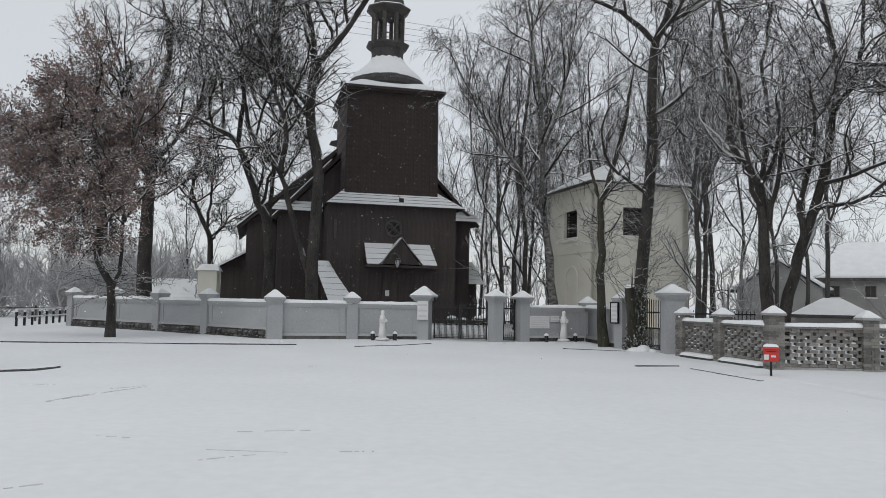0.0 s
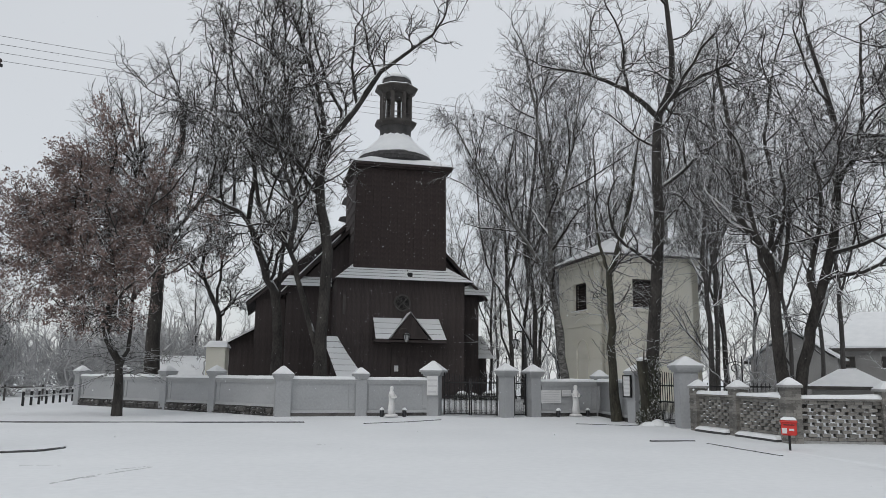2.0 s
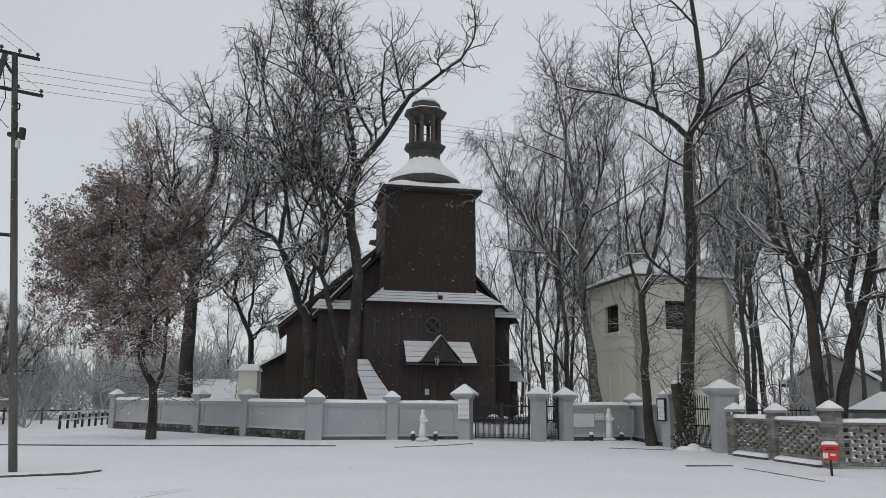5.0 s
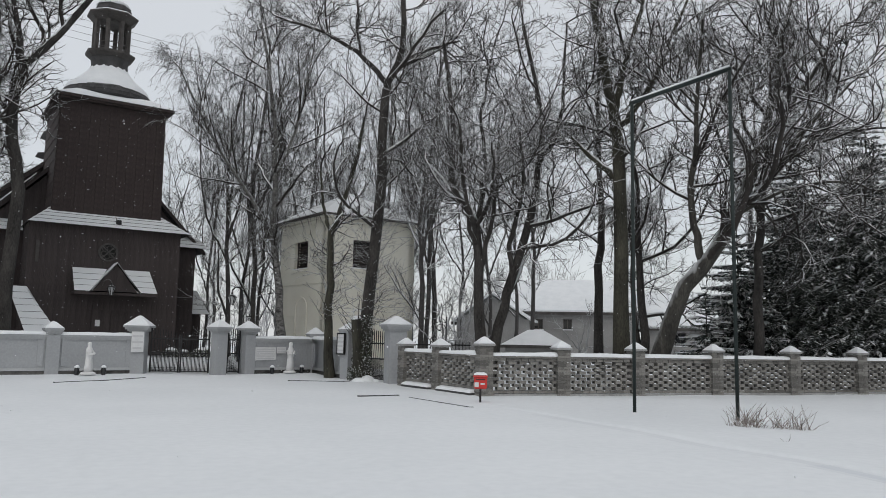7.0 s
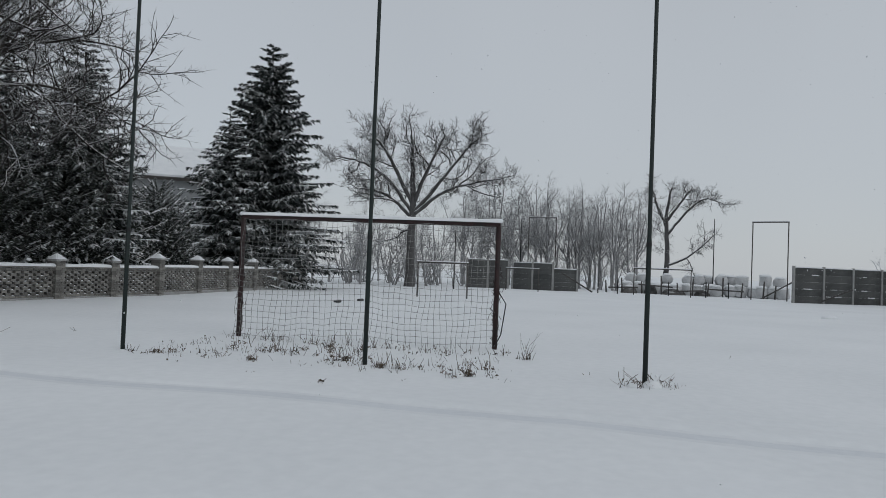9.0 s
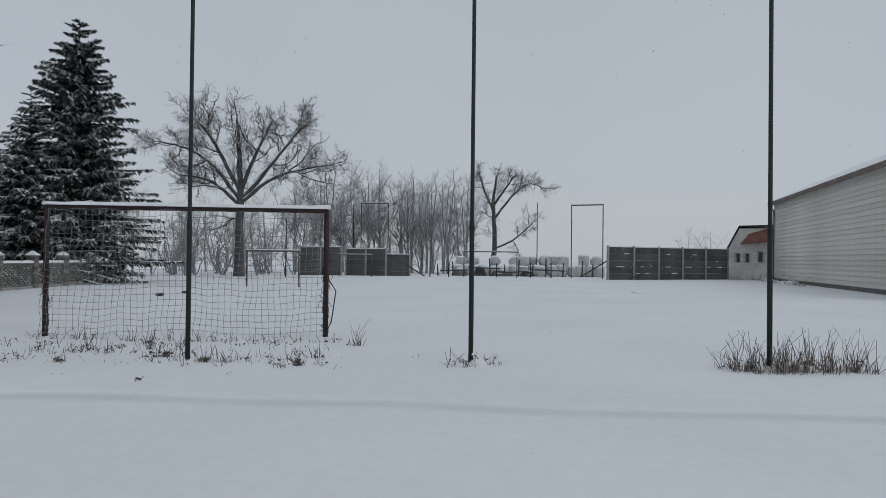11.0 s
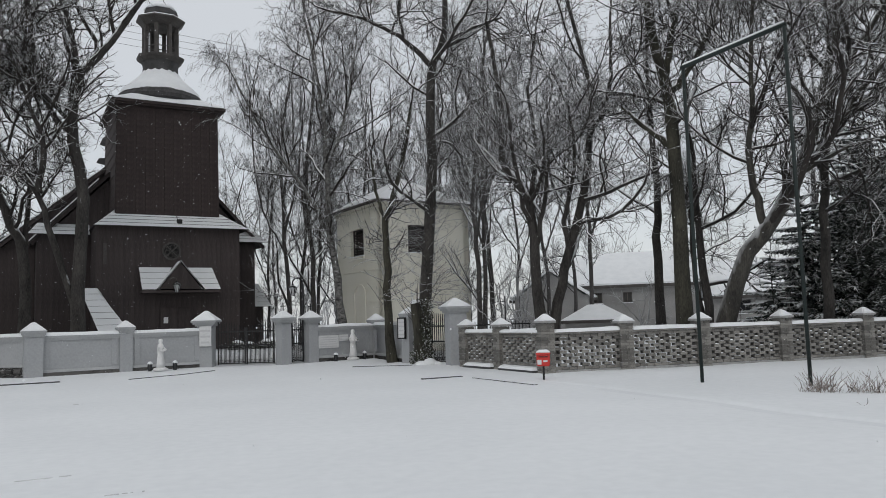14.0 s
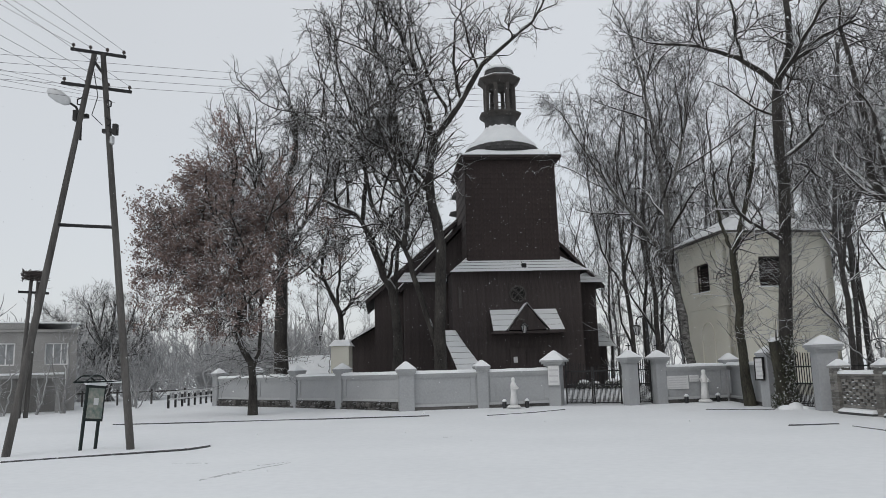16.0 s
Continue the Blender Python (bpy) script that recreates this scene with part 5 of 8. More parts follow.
    V1, F1 = tubes(P, np.linspace(0.03, 0.008, 5)[None] * np.ones((nb, 1)), 3)
    # blades: flat needle sprays along both sides of each branch
    bl = blades
    u = rng.random((nb, bl)) ** 0.75
    fi = np.minimum(u * 4, 3.999)
    i = fi.astype(int)
    w = (fi - i)[..., None]
    row = np.arange(nb)[:, None]
    base = P[row, i] * (1 - w) + P[row, i + 1] * w
    d = P[row, i + 1] - P[row, i]
    d /= np.linalg.norm(d, axis=2, keepdims=True)
    side = np.cross(d, (0, 0, 1.0))
    side /= np.linalg.norm(side, axis=2, keepdims=True) + 1e-9
    side *= np.where(rng.random((nb, bl)) < 0.5, -1, 1)[..., None]
    out = d * rng.uniform(0.3, 1.0, (nb, bl, 1)) + side * rng.uniform(0.4, 1.0, (nb, bl, 1)) + rng.normal(0, 0.16, (nb, bl, 3)) - np.array([0, 0, 1.0]) * rng.uniform(0.0, 0.5, (nb, bl, 1))
    out /= np.linalg.norm(out, axis=2, keepdims=True)
    ln = (0.16 + 0.3 * (1 - u) * np.minimum(1, BLn[:, None] / 2)) * rng.uniform(0.7, 1.4, (nb, bl)) * (0.6 + 0.06 * height) * np.minimum(1, 0.16 + BLn[:, None] / 2.3)
    wd = ln * 0.15 + 0.014
    wide = np.cross(out, rng.normal(0, 0.35, (nb, bl, 3)) + (0, 0, 1.0))
    wide /= np.linalg.norm(wide, axis=2, keepdims=True) + 1e-9
    a, l3, w3 = base, ln[..., None], wd[..., None]
    q = np.stack([a - wide * w3 * 0.4, a + out * l3 * 0.5 - wide * w3, a + out * l3, a + out * l3 * 0.5 + wide * w3], 2)
    q[..., 2, 2] -= 0.25 * ln
    V2 = q.reshape(-1, 3)
    F2 = np.arange(len(V2)).reshape(-1, 4) + len(V1)
    part("foliage", raw_mesh(name + "_branches", np.concatenate([V1, V2]), np.concatenate([F1, F2]), SN[needle], False), ob, "dark green needles", kind="stuff")
    # snow: soft pads along the boughs and small dabs on the outer sprays
    tt = np.linspace(0.3, 1.02, 5)
    fi = np.minimum(tt * 4, 3.999)
    i0 = fi.astype(int)
    spine = P[:, i0] * (1 - (fi - i0))[:, None] + P[:, i0 + 1] * (fi - i0)[:, None]
    dirn = BD / np.linalg.norm(BD, axis=1, keepdims=True)
    across = np.stack([-dirn[:, 1], dirn[:, 0], np.zeros(nb)], 1)[:, None]
    half_w = (np.array([0.02, 0.07, 0.11, 0.09, 0.015]) * rng.uniform(0.3, 1.4, (nb, 5)) * np.minimum(1.3, BLn[:, None] / 1.6))[..., None]
    chosen = rng.random(nb) < min(1.0, snowy * 1.2)
    left = spine + across * half_w + (0, 0, 0.0)
    right = spine - across * half_w * rng.uniform(0.6, 1.2, (nb, 5, 1))
    crest = spine + (0, 0, 0.045)
    pad = np.stack([left, crest, right], 2)[chosen]
    m = len(pad)
    V3 = pad.reshape(-1, 3)
    b0 = np.arange(m)[:, None, None] * 15 + np.arange(4)[None, :, None] * 3 + np.arange(2)[None, None]
    F3 = np.stack([b0, b0 + 1, b0 + 4, b0 + 3], -1).reshape(-1, 4)
    keep = rng.random((nb, bl)) < snowy * 0.95 * (0.15 + u)
    sq = q[keep] + (0, 0, 0.025)
    V4 = sq.reshape(-1, 3)
    F4 = np.arange(len(V4)).reshape(-1, 4) + len(V3)
    part("snow", raw_mesh(name + "_snow", np.concatenate([V3, V4]), np.concatenate([F3, F4]), SN["cap"]), ob, "snow lying on the sprays", kind="stuff")
    return ob


conifer("spruce", 42.0, 23.2, 14.85, 5.0, 3, "tall dark green spruce with snow on its sprays", blades=100, full=0.66, snowy=0.42, rise=0.4, droop=0.6, whorl=0.36)
conifer("spruce_low", 39.5, 24.4, 10.3, 4.2, 4, "smaller spruce leaning into a taller one, snowy", blades=54, full=0.8, snowy=0.5, whorl=0.28)
conifer("spruce_b", 26.6, 23.3, 10.9, 3.7, 5, "dark pointed spruce behind the brick wall", blades=74, snowy=0.52, whorl=0.28)
conifer("spruce_c", 24.0, 24.6, 9.2, 3.7, 6, "dark spruce dusted with snow behind the brick wall", blades=74, snowy=0.52, whorl=0.28)
conifer("spruce_d", 20.6, 24.0, 6.0, 2.6, 7, "low dark spruce beside a straight maple", blades=70, snowy=0.52, whorl=0.28)
conifer("spruce_e", 19.0, 23.9, 3.6, 1.4, 8, "small spruce heaped with snow", snowy=0.7, blades=34)
conifer("spruce_f", 28.6, 24.3, 6.8, 2.5, 9, "bushy dark spruce behind the brick wall", blades=66, snowy=0.52, whorl=0.28)
conifer("thuja_a", 32.2, 23.7, 5.0, 2.1, 10, "rounded dark thuja behind the brick wall", "needle_b", 0.9, 0.1, 0.26, 0.3, 0.2, 0.45, blades=78)
conifer("thuja_b", 34.0, 24.4, 4.5, 1.9, 11, "rounded dark thuja beside a tall spruce", "needle_b", 0.9, 0.1, 0.26, 0.3, 0.2, 0.45, blades=78)
conifer("thuja_c", 24.6, 22.6, 6.6, 2.6, 12, "spreading dark thuja at the brick wall", "needle_b", 0.7, 0.3, 0.28, 0.3, 0.2, 0.5, blades=70)
conifer("thuja_d", 21.9, 22.7, 6.0, 2.5, 13, "spreading dark thuja heaped at the brick wall", "needle_b", 0.7, 0.3, 0.28, 0.3, 0.2, 0.5, blades=70)
conifer("thuja_e", 27.6, 22.8, 6.4, 2.6, 14, "spreading dark thuja with snowy tips", "needle_b", 0.7, 0.3, 0.28, 0.3, 0.2, 0.5, blades=70)

# ---- woods behind: a few bare trees, grown once and set out many times ----
LITE = ((8, 2.7, 52, 0.45), (5, 1.5, 50, 0.3), (4, 0.9, 48, 0.22), (3, 0.5, 46, 0.1))
kinds = []
for j in range(5):
    rng_t = random.Random(100 + j)
    h = 15.0 + 1.5 * (j % 3)
    b = [rng_t.uniform(-0.5, 0.5) for _ in range(5)]
    stems = [[(0, -0.2), (b[0] * 0.4, 4.0), (b[1], 8.0), (b[2] * 1.4, h * 0.78), (b[3] * 1.8, h)], [(b[1] * 0.6, 5.5), (1.1 + b[0], 9.0), (1.7 + b[4], h * 0.9)], [(b[1] * 0.8, 6.8), (-1.2 + b[2], 10.0), (-1.7 + b[3], h * 0.86)]]
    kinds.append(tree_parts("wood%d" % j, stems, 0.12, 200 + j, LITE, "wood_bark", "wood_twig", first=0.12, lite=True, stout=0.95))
far_kinds = []
for j in range(3):
    rng_t = random.Random(300 + j)
    b = [rng_t.uniform(-0.6, 0.6) for _ in range(5)]
    stems = [[(0, -0.2), (b[0] * 0.4, 3.0), (b[1], 6.5), (b[2], 10.5)], [(b[1] * 0.6, 3.5), (1.5 + b[0], 6.5), (2.3 + b[4], 9.2)], [(b[1] * 0.8, 4.2), (-1.5 + b[2], 7.0), (-2.2 + b[3], 9.6)]]
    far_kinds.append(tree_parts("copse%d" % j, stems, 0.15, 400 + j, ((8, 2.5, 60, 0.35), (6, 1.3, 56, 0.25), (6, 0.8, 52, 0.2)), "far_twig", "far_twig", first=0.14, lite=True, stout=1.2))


# round trees along the lane; their pale twigs carry the haze as colour
hazed_kinds = []
for j in range(2):
    rng_t = random.Random(340 + j)
    b = [rng_t.uniform(-0.6, 0.6) for _ in range(5)]
    stems = [[(0, -0.2), (b[0] * 0.4, 3.0), (b[1], 6.5), (b[2], 10.0)], [(b[1] * 0.6, 2.6), (1.5 + b[0], 6.0), (2.6 + b[4], 8.8)], [(b[1] * 0.8, 3.0), (-1.5 + b[2], 6.5), (-2.5 + b[3], 9.0)]]
    hazed_kinds.append(tree_parts("rimed%d" % j, stems, 0.2, 440 + j, ((7, 2.3, 54, 0.4), (6, 1.3, 52, 0.3), (6, 0.85, 50, 0.2)), "far_twig", "sky_twig", first=0.1, lite=True, stout=1.8))


def grove(spots, meshes, label, group, seed, lo=0.8, hi=1.15, name="bare_tree"):
    rg = random.Random(seed)
    first = {}
    for x, y in spots:
        j = rg.randrange(len(meshes))
        s = rg.uniform(lo, hi)
        m = pose(x, y, 0, 0, 0, rg.uniform(0, 360)) @ Matrix.Diagonal((s, s, s * rg.uniform(0.92, 1.08), 1))
        if j not in first:
            first[j] = plant(name, x, y, label, meshes[j], group)
            first[j].matrix_world = m
        else:
            ob = copy_thing(first[j], m)
            ob.matrix_basis = m


rw = random.Random(77)
WOOD = [(11.4, 34.8), (12.9, 38.4), (16.2, 37.5), (20.5, 41.5), (13.4, 47.0), (17.5, 45.0), (22.5, 48.0), (31.0, 46.0), (30.5, 34.5),
        (4.6, 44.0), (7.9, 46.2), (13.6, 43.0), (14.6, 41.4), (4.2, 46.0), (5.6, 51.0), (7.6, 56.0), (2.6, 53.0), (9.4, 45.8), (11.6, 52.0), (3.4, 42.5), (8.4, 62.0), (4.0, 66.0), (12.5, 63.0), (17.0, 66.0), (22.0, 70.0)]
grove(WOOD, kinds, "tall slender bare tree with snowy twigs in the churchyard", "churchyard trees", 1)
LEFT = [(-20.5, 62), (-12.0, 60), (-9.5, 57.0), (0.8, 60.0)]
grove(LEFT, kinds, "slender bare tree behind the church, dusted with snow", "trees behind the church", 2, 0.65, 0.8)
# dome-shaped tree by the lane, in the bark and twigs paled for haze
hazed_tree = tree_parts("hazed_tree", [[(0, -0.2), (0.1, 2.0), (0.2, 5.0), (0.4, 8.0)], [(0.1, 1.6), (-1.6, 4.0), (-3.4, 6.4)], [(0.1, 1.8), (1.8, 4.2), (3.6, 6.2)], [(0.15, 3.0), (-1.0, 6.0), (-1.6, 8.0)], [(0.15, 3.0), (1.4, 5.6), (2.0, 7.8)]], 0.3, 61, ((9, 2.4, 56, 0.4), (8, 1.3, 54, 0.3), (7, 0.8, 52, 0.2), (4, 0.45, 50, 0.1)), "wood_bark", "wood_twig", first=0.12, stout=1.0)
plant("bare_tree", -32.6, 50.9, "broad bare snowy tree beside the lane, greyed for haze", hazed_tree, size=0.86)
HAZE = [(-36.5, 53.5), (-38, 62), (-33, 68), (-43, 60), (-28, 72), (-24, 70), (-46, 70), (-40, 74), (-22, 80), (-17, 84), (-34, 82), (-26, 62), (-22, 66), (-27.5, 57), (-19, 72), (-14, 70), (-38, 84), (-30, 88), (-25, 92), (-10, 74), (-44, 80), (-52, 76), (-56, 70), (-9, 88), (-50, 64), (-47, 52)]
grove(HAZE, hazed_kinds, "round bare tree under snow, coloured pale for haze", "frosted trees", 3, 0.42, 0.58)
shrubs = []
for j in range(3):
    rs = random.Random(700 + j)
    st = [[(0.05 * k, -0.1), (rs.uniform(-0.4, 0.4) + 0.25 * (k - 1), 1.1), (rs.uniform(-0.6, 0.6) + 0.6 * (k - 1), rs.uniform(2.0, 3.2))] for k in range(3)]
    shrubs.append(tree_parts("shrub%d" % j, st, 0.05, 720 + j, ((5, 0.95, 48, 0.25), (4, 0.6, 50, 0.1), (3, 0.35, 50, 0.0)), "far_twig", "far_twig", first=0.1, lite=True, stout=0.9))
rs = random.Random(5)
THICKET = [(-20.5 - 1.25 * k + rs.uniform(-0.6, 0.6), 57 + 0.9 * (k % 5) * 2 + rs.uniform(-1.5, 1.5)) for k in range(12)] + [(-16 - 1.5 * k, 66 + rs.uniform(-3, 3)) for k in range(8)] + [(-25.8, 32.4), (-24.9, 33.5), (-24.2, 34.4), (-23.0, 35.6), (-22.6, 38.0), (-24.0, 40.0), (-26.0, 43.0)]
UNDER = [(3.2 + 1.3 * k + rs.uniform(-0.5, 0.5), 43 + 3.0 * (k % 4) + rs.uniform(-1, 1)) for k in range(9)] + [(11.5 + 1.55 * k + rs.uniform(-0.6, 0.6), 33 + 2.6 * (k % 4) + rs.uniform(-1, 1)) for k in range(5)] + [(-19.5 + 2.1 * k, 52 + rs.uniform(-2, 2)) for k in range(4)]
grove(UNDER, shrubs, "bare undergrowth furred with snow in the churchyard", "churchyard shrubs", 10, 0.9, 1.6, "shrub")
grove(THICKET, shrubs, "bare shrub furred with snow beside the lane", "lane shrubs", 8, 0.75, 1.25, "shrub")
EDGE = [(68.5 + rs.uniform(-1.5, 3), 17.5 + 0.95 * k + rs.uniform(-0.4, 0.4)) for k in range(14)] + [(80 + rs.uniform(-1, 4), 15 - 1.5 * k) for k in range(9)] + [(62 + rs.uniform(-2, 4), 19.5 + 1.0 * k + rs.uniform(-0.4, 0.4)) for k in range(10)]
grove(EDGE, shrubs, "thin bare sapling clump beyond the field", "field saplings", 9, 1.2, 1.9, "shrub")
FAR = [(83 + rw.uniform(-3, 8), 21 - 20.5 * k / 21 + rw.uniform(-0.6, 0.6)) for k in range(20)] + [(81 + rw.uniform(-3, 6), 22 - 21.0 * k / 14 + rw.uniform(-0.8, 0.8)) for k in range(14)]
NEAR = [(70 + rw.uniform(0, 10), 21 + 1.6 * k + rw.uniform(-0.5, 0.5)) for k in range(9)] + [(54 + rw.uniform(-2, 6), 24 + 1.9 * k) for k in range(6)]
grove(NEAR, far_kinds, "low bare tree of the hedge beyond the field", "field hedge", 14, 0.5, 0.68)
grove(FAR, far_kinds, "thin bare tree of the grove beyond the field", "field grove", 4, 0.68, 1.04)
# faintest trees: a base colour close to the sky's stands for haze
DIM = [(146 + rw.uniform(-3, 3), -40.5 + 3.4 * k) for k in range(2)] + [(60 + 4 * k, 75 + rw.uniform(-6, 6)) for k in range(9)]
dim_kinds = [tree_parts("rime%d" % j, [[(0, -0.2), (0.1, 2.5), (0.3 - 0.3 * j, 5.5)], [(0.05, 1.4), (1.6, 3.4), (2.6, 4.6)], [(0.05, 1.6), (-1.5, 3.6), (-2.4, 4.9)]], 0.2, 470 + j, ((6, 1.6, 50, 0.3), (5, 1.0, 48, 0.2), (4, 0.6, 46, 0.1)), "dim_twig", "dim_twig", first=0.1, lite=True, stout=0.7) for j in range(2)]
grove(DIM, dim_kinds, "distant bare tree coloured near sky white for haze", "distant trees", 5, 0.9, 1.3)

# woods on the skyline, far beyond the village; haze is put into their pale colour
rng = np.random.default_rng(44)


def skyline(name, count, az0, az1, d0, d1, h0, h1, label):
    """A belt of far woods: many small bare trees in one sheet of stuff."""
    az, ds, hh = np.radians(rng.uniform(az0, az1, count)), rng.uniform(d0, d1, count), rng.uniform(h0, h1, count)
    foot = np.stack([ds * np.sin(az), ds * np.cos(az), np.full(count, -0.3)], 1)
    top = foot + np.stack([rng.normal(0, 0.5, count), rng.normal(0, 0.5, count), hh], 1)
    P = foot[:, None] + (top - foot)[:, None] * np.linspace(0, 1, 5)[None, :, None]
    P[:, 1:] += rng.normal(0, 0.18, (count, 4, 3))
    R = np.linspace(0.13, 0.03, 5)[None] * np.ones((count, 1))
    VV, FF, base = [], [], 0
    for lv, (per, ln, ang, lift, least) in enumerate(((6, 2.6, 55, 0.5, 0.045), (4, 1.6, 54, 0.3, 0.04))):
        v, f = tubes(P, R, 3)
        VV.append(v)
        FF.append(f + base)
        base += len(v)
        P, R = shoots(P, R, per, ln, ang, rng, k=3, lift=lift, start=0.1, least=least)
    v, f = tubes(P, R, 3)
    VV.append(v)
    FF.append(f + base)
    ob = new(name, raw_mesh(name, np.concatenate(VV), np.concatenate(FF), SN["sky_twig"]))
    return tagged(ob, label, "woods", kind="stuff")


skyline("thicket", 190, -41, -17, 56, 80, 2.0, 4.6, "dense thicket along the lane beyond the churchyard, coloured pale for haze")
skyline("far_woods", 150, -46, 22, 95, 135, 6, 11, "bare woods on the skyline, coloured pale for haze")
skyline("far_woods", 90, 22, 52, 85, 120, 6, 11, "bare woods beyond the churchyard, coloured pale for haze")

# ivy with snow on the trunk by the side gate
rng = np.random.default_rng(9)
n = 4600
zz = rng.random(n) ** 1.25 * 2.35
aa = rng.random(n) * 6.283
rr = 0.27 + 0.1 * rng.random(n) + 0.1 * (zz < 0.5) - 0.02 * zz
turn = -math.atan2(6.86, 27.6)
ivx = 6.86 + (0.09 * zz / 2 + rr * np.cos(aa))
ivy = new("ivy", leaf_mesh("ivy", np.stack([ivx, 27.6 + rr * np.sin(aa), zz], 1), 0.06, rng, SN["ivy"]))
tagged(ivy, "snowy ivy climbing a lime trunk", "ivy", kind="stuff")
stump = thing("tree_stump", pose(6.7, 27.5, 0, 0, -1, 0), "tall cut-off stump grown against an ivy-clad lime, snow on top", "stump")
V, F = tubes(np.array([[(0.1, 0, -0.1), (0.03, 0, 0.5), (0.02, 0, 1.1), (-0.02, 0, 1.7), (-0.03, 0, 2.2)]]), np.array([[0.24, 0.19, 0.17, 0.18, 0.2]]), 11)
V = V + 0.022 * np.sin(V[:, [1, 2, 0]] * 11)
part("trunk", raw_mesh("stump_trunk", V, F, SN["moss"]), stump)
part("snow", Shape().turned([(0.2, 2.16), (0.19, 2.25), (0.12, 2.3), (0.03, 2.32)], 11, (-0.03, 0)).mesh("stump_snow", SN["cap"], True), stump)
for k in range(14):
    a, l, z = rng.random() * 6.283, rng.uniform(0.5, 1.3), rng.uniform(1.5, 2.15)
    d = np.array((math.cos(a), math.sin(a), 0.9))
    p = np.array((0.16 * math.cos(a), 0.16 * math.sin(a), z))
    part("sprout", Shape().tube([p, p + d * l * 0.5, p + d * l * 0.8 + (0, 0, 0.25 * l)], [0.014, 0.011, 0.006], 5).mesh("stump_sprout", SN["twig"]), stump)


# ---- the playing field ----
def tufts(name, spots, spread, count, height, seed, label, leaves=6, lean=0.3, material="grass"):
    """Dead stalks and curled leaves that stick out of the snow in uneven clumps round the given places."""
    rng = np.random.default_rng(seed)
    P, L = [], []
    for x, y in spots:
        big = rng.uniform(0.4, 1.5)
        for _ in range(max(2, int(count * big))):
            a, r = rng.random() * 6.283, spread * rng.random() ** 1.3
            b = np.array((x + r * math.cos(a), y + r * math.sin(a), -0.03))
            tip = np.array((rng.normal(0, lean), rng.normal(0, lean), 1.0))
            h = height * (0.15 + 0.95 * rng.random() ** 2.2) * (0.7 + 0.3 * big)
            bend = np.array((rng.normal(0, 0.3), rng.normal(0, 0.3), -0.2 * rng.random()))
            P.append([b, b + tip * h * 0.5, b + tip * h + bend * h * 0.5])
        for _ in range(int(leaves * big)):
            a, r = rng.random() * 6.283, spread * 0.7 * rng.random()
            L.append((x + r * math.cos(a), y + r * math.sin(a), rng.uniform(0.0, 0.3) * height))
    P = np.array(P)
    V, F = tubes(P, np.array([[0.005, 0.0042, 0.0028]]) * rng.uniform(0.6, 1.3, (len(P), 1)), 3)
    if L:
        spots_ = np.array(L)
        n = len(L)
        d = rng.normal(size=(n, 3)) * (1, 1, 0.5) + (0, 0, 0.3)
        d /= np.linalg.norm(d, axis=1, keepdims=True)
        sd = np.cross(d, rng.normal(size=(n, 3)))
        sd /= np.linalg.norm(sd, axis=1, keepdims=True)
        ln = rng.uniform(0.025, 0.07, n)[:, None]
        V2 = np.stack([spots_, spots_ + d * ln * 0.5 + sd * ln * 0.25 + (0, 0, 0.01), spots_ + d * ln, spots_ + d * ln * 0.5 - sd * ln * 0.25 + (0, 0, 0.01)], 1).reshape(-1, 3)
        F = np.concatenate([F, np.arange(4 * n).reshape(-1, 4) + len(V)])
        V = np.concatenate([V, V2])
    ob = new(name, raw_mesh(name, V, F, SN[material], False))
    return tagged(ob, label, "dry grass", kind="stuff")


def snow_lump(x, y, w, h, seed):
    """A soft lump of snow caught by the grass."""
    rg = random.Random(seed)
    ob = new("snow_lump", Shape().turned([(w, -0.03), (w * 0.9, h * 0.35), (w * 0.6, h * 0.8), (w * 0.2, h)], 9, squash=rg.uniform(0.6, 1.0)).mesh("snow_lump", SN["cap"], True))
    ob.matrix_world = pose(x, y, 0, 0, 0, rg.uniform(0, 180))
    return tagged(ob, "small soft lump of snow on dead grass", "snow", "snow lumps")


def net_pole(x, y, height, lean=0.0):
    ob = thing("net_pole", pose(x, y, 0, 0, lean, 0), "tall thin dark green steel pole standing in snow", "pole", "field poles")
    part("shaft", Shape().turned([(0.037, -0.2), (0.037, height * 0.27), (0.031, height * 0.27 + 0.02), (0.029, height)], 10).mesh("pole_shaft", SN["green_steel"], True), ob)
    part("clamp", Shape().turned([(0.041, 1.97), (0.041, 2.03)], 10).mesh("pole_clamp", SN["iron"]), ob)
    return ob


for x, y in ((11.33, 8.74), (11.73, 4.56), (11.62, 0.3), (11.55, -3.92), (11.5, -8.2), (11.45, -12.4)):
    net_pole(x, y, 7.7)
a, b = (10.25, 15.5), (11.4, 13.5)
n = math.hypot(b[0] - a[0], b[1] - a[1])
frame_ob = thing("steel_portal", facing(*a, b), "tall green steel frame of two posts and a snowy crossbar", "frame")
for x, h in ((0, 7.22), (n, 7.56)):
    part("post", Shape().turned([(0.04, -0.2), (0.04, h)], 10).mesh("frame_post", SN["green_steel"], True), frame_ob, m=pose(x, 0, 0))
part("crossbar", Shape().tube([(-0.05, 0, 7.19), (n + 0.05, 0, 7.53)], 0.05, 8).mesh("frame_bar", SN["green_steel"], True), frame_ob)
part("snow", Shape().tube([(0, 0, 7.24), (n, 0, 7.58)], 0.035, 6).mesh("frame_snow", SN["cap"], True), frame_ob)

# goal with a hanging net
a, b = (14.5, 8.45), (15.34, 3.25)
n = math.hypot(b[0] - a[0], b[1] - a[1])
goal = thing("football_goal", facing(*a, b), "worn red steel football goal with a slack net and snow", "goal")
for x in (0, n):
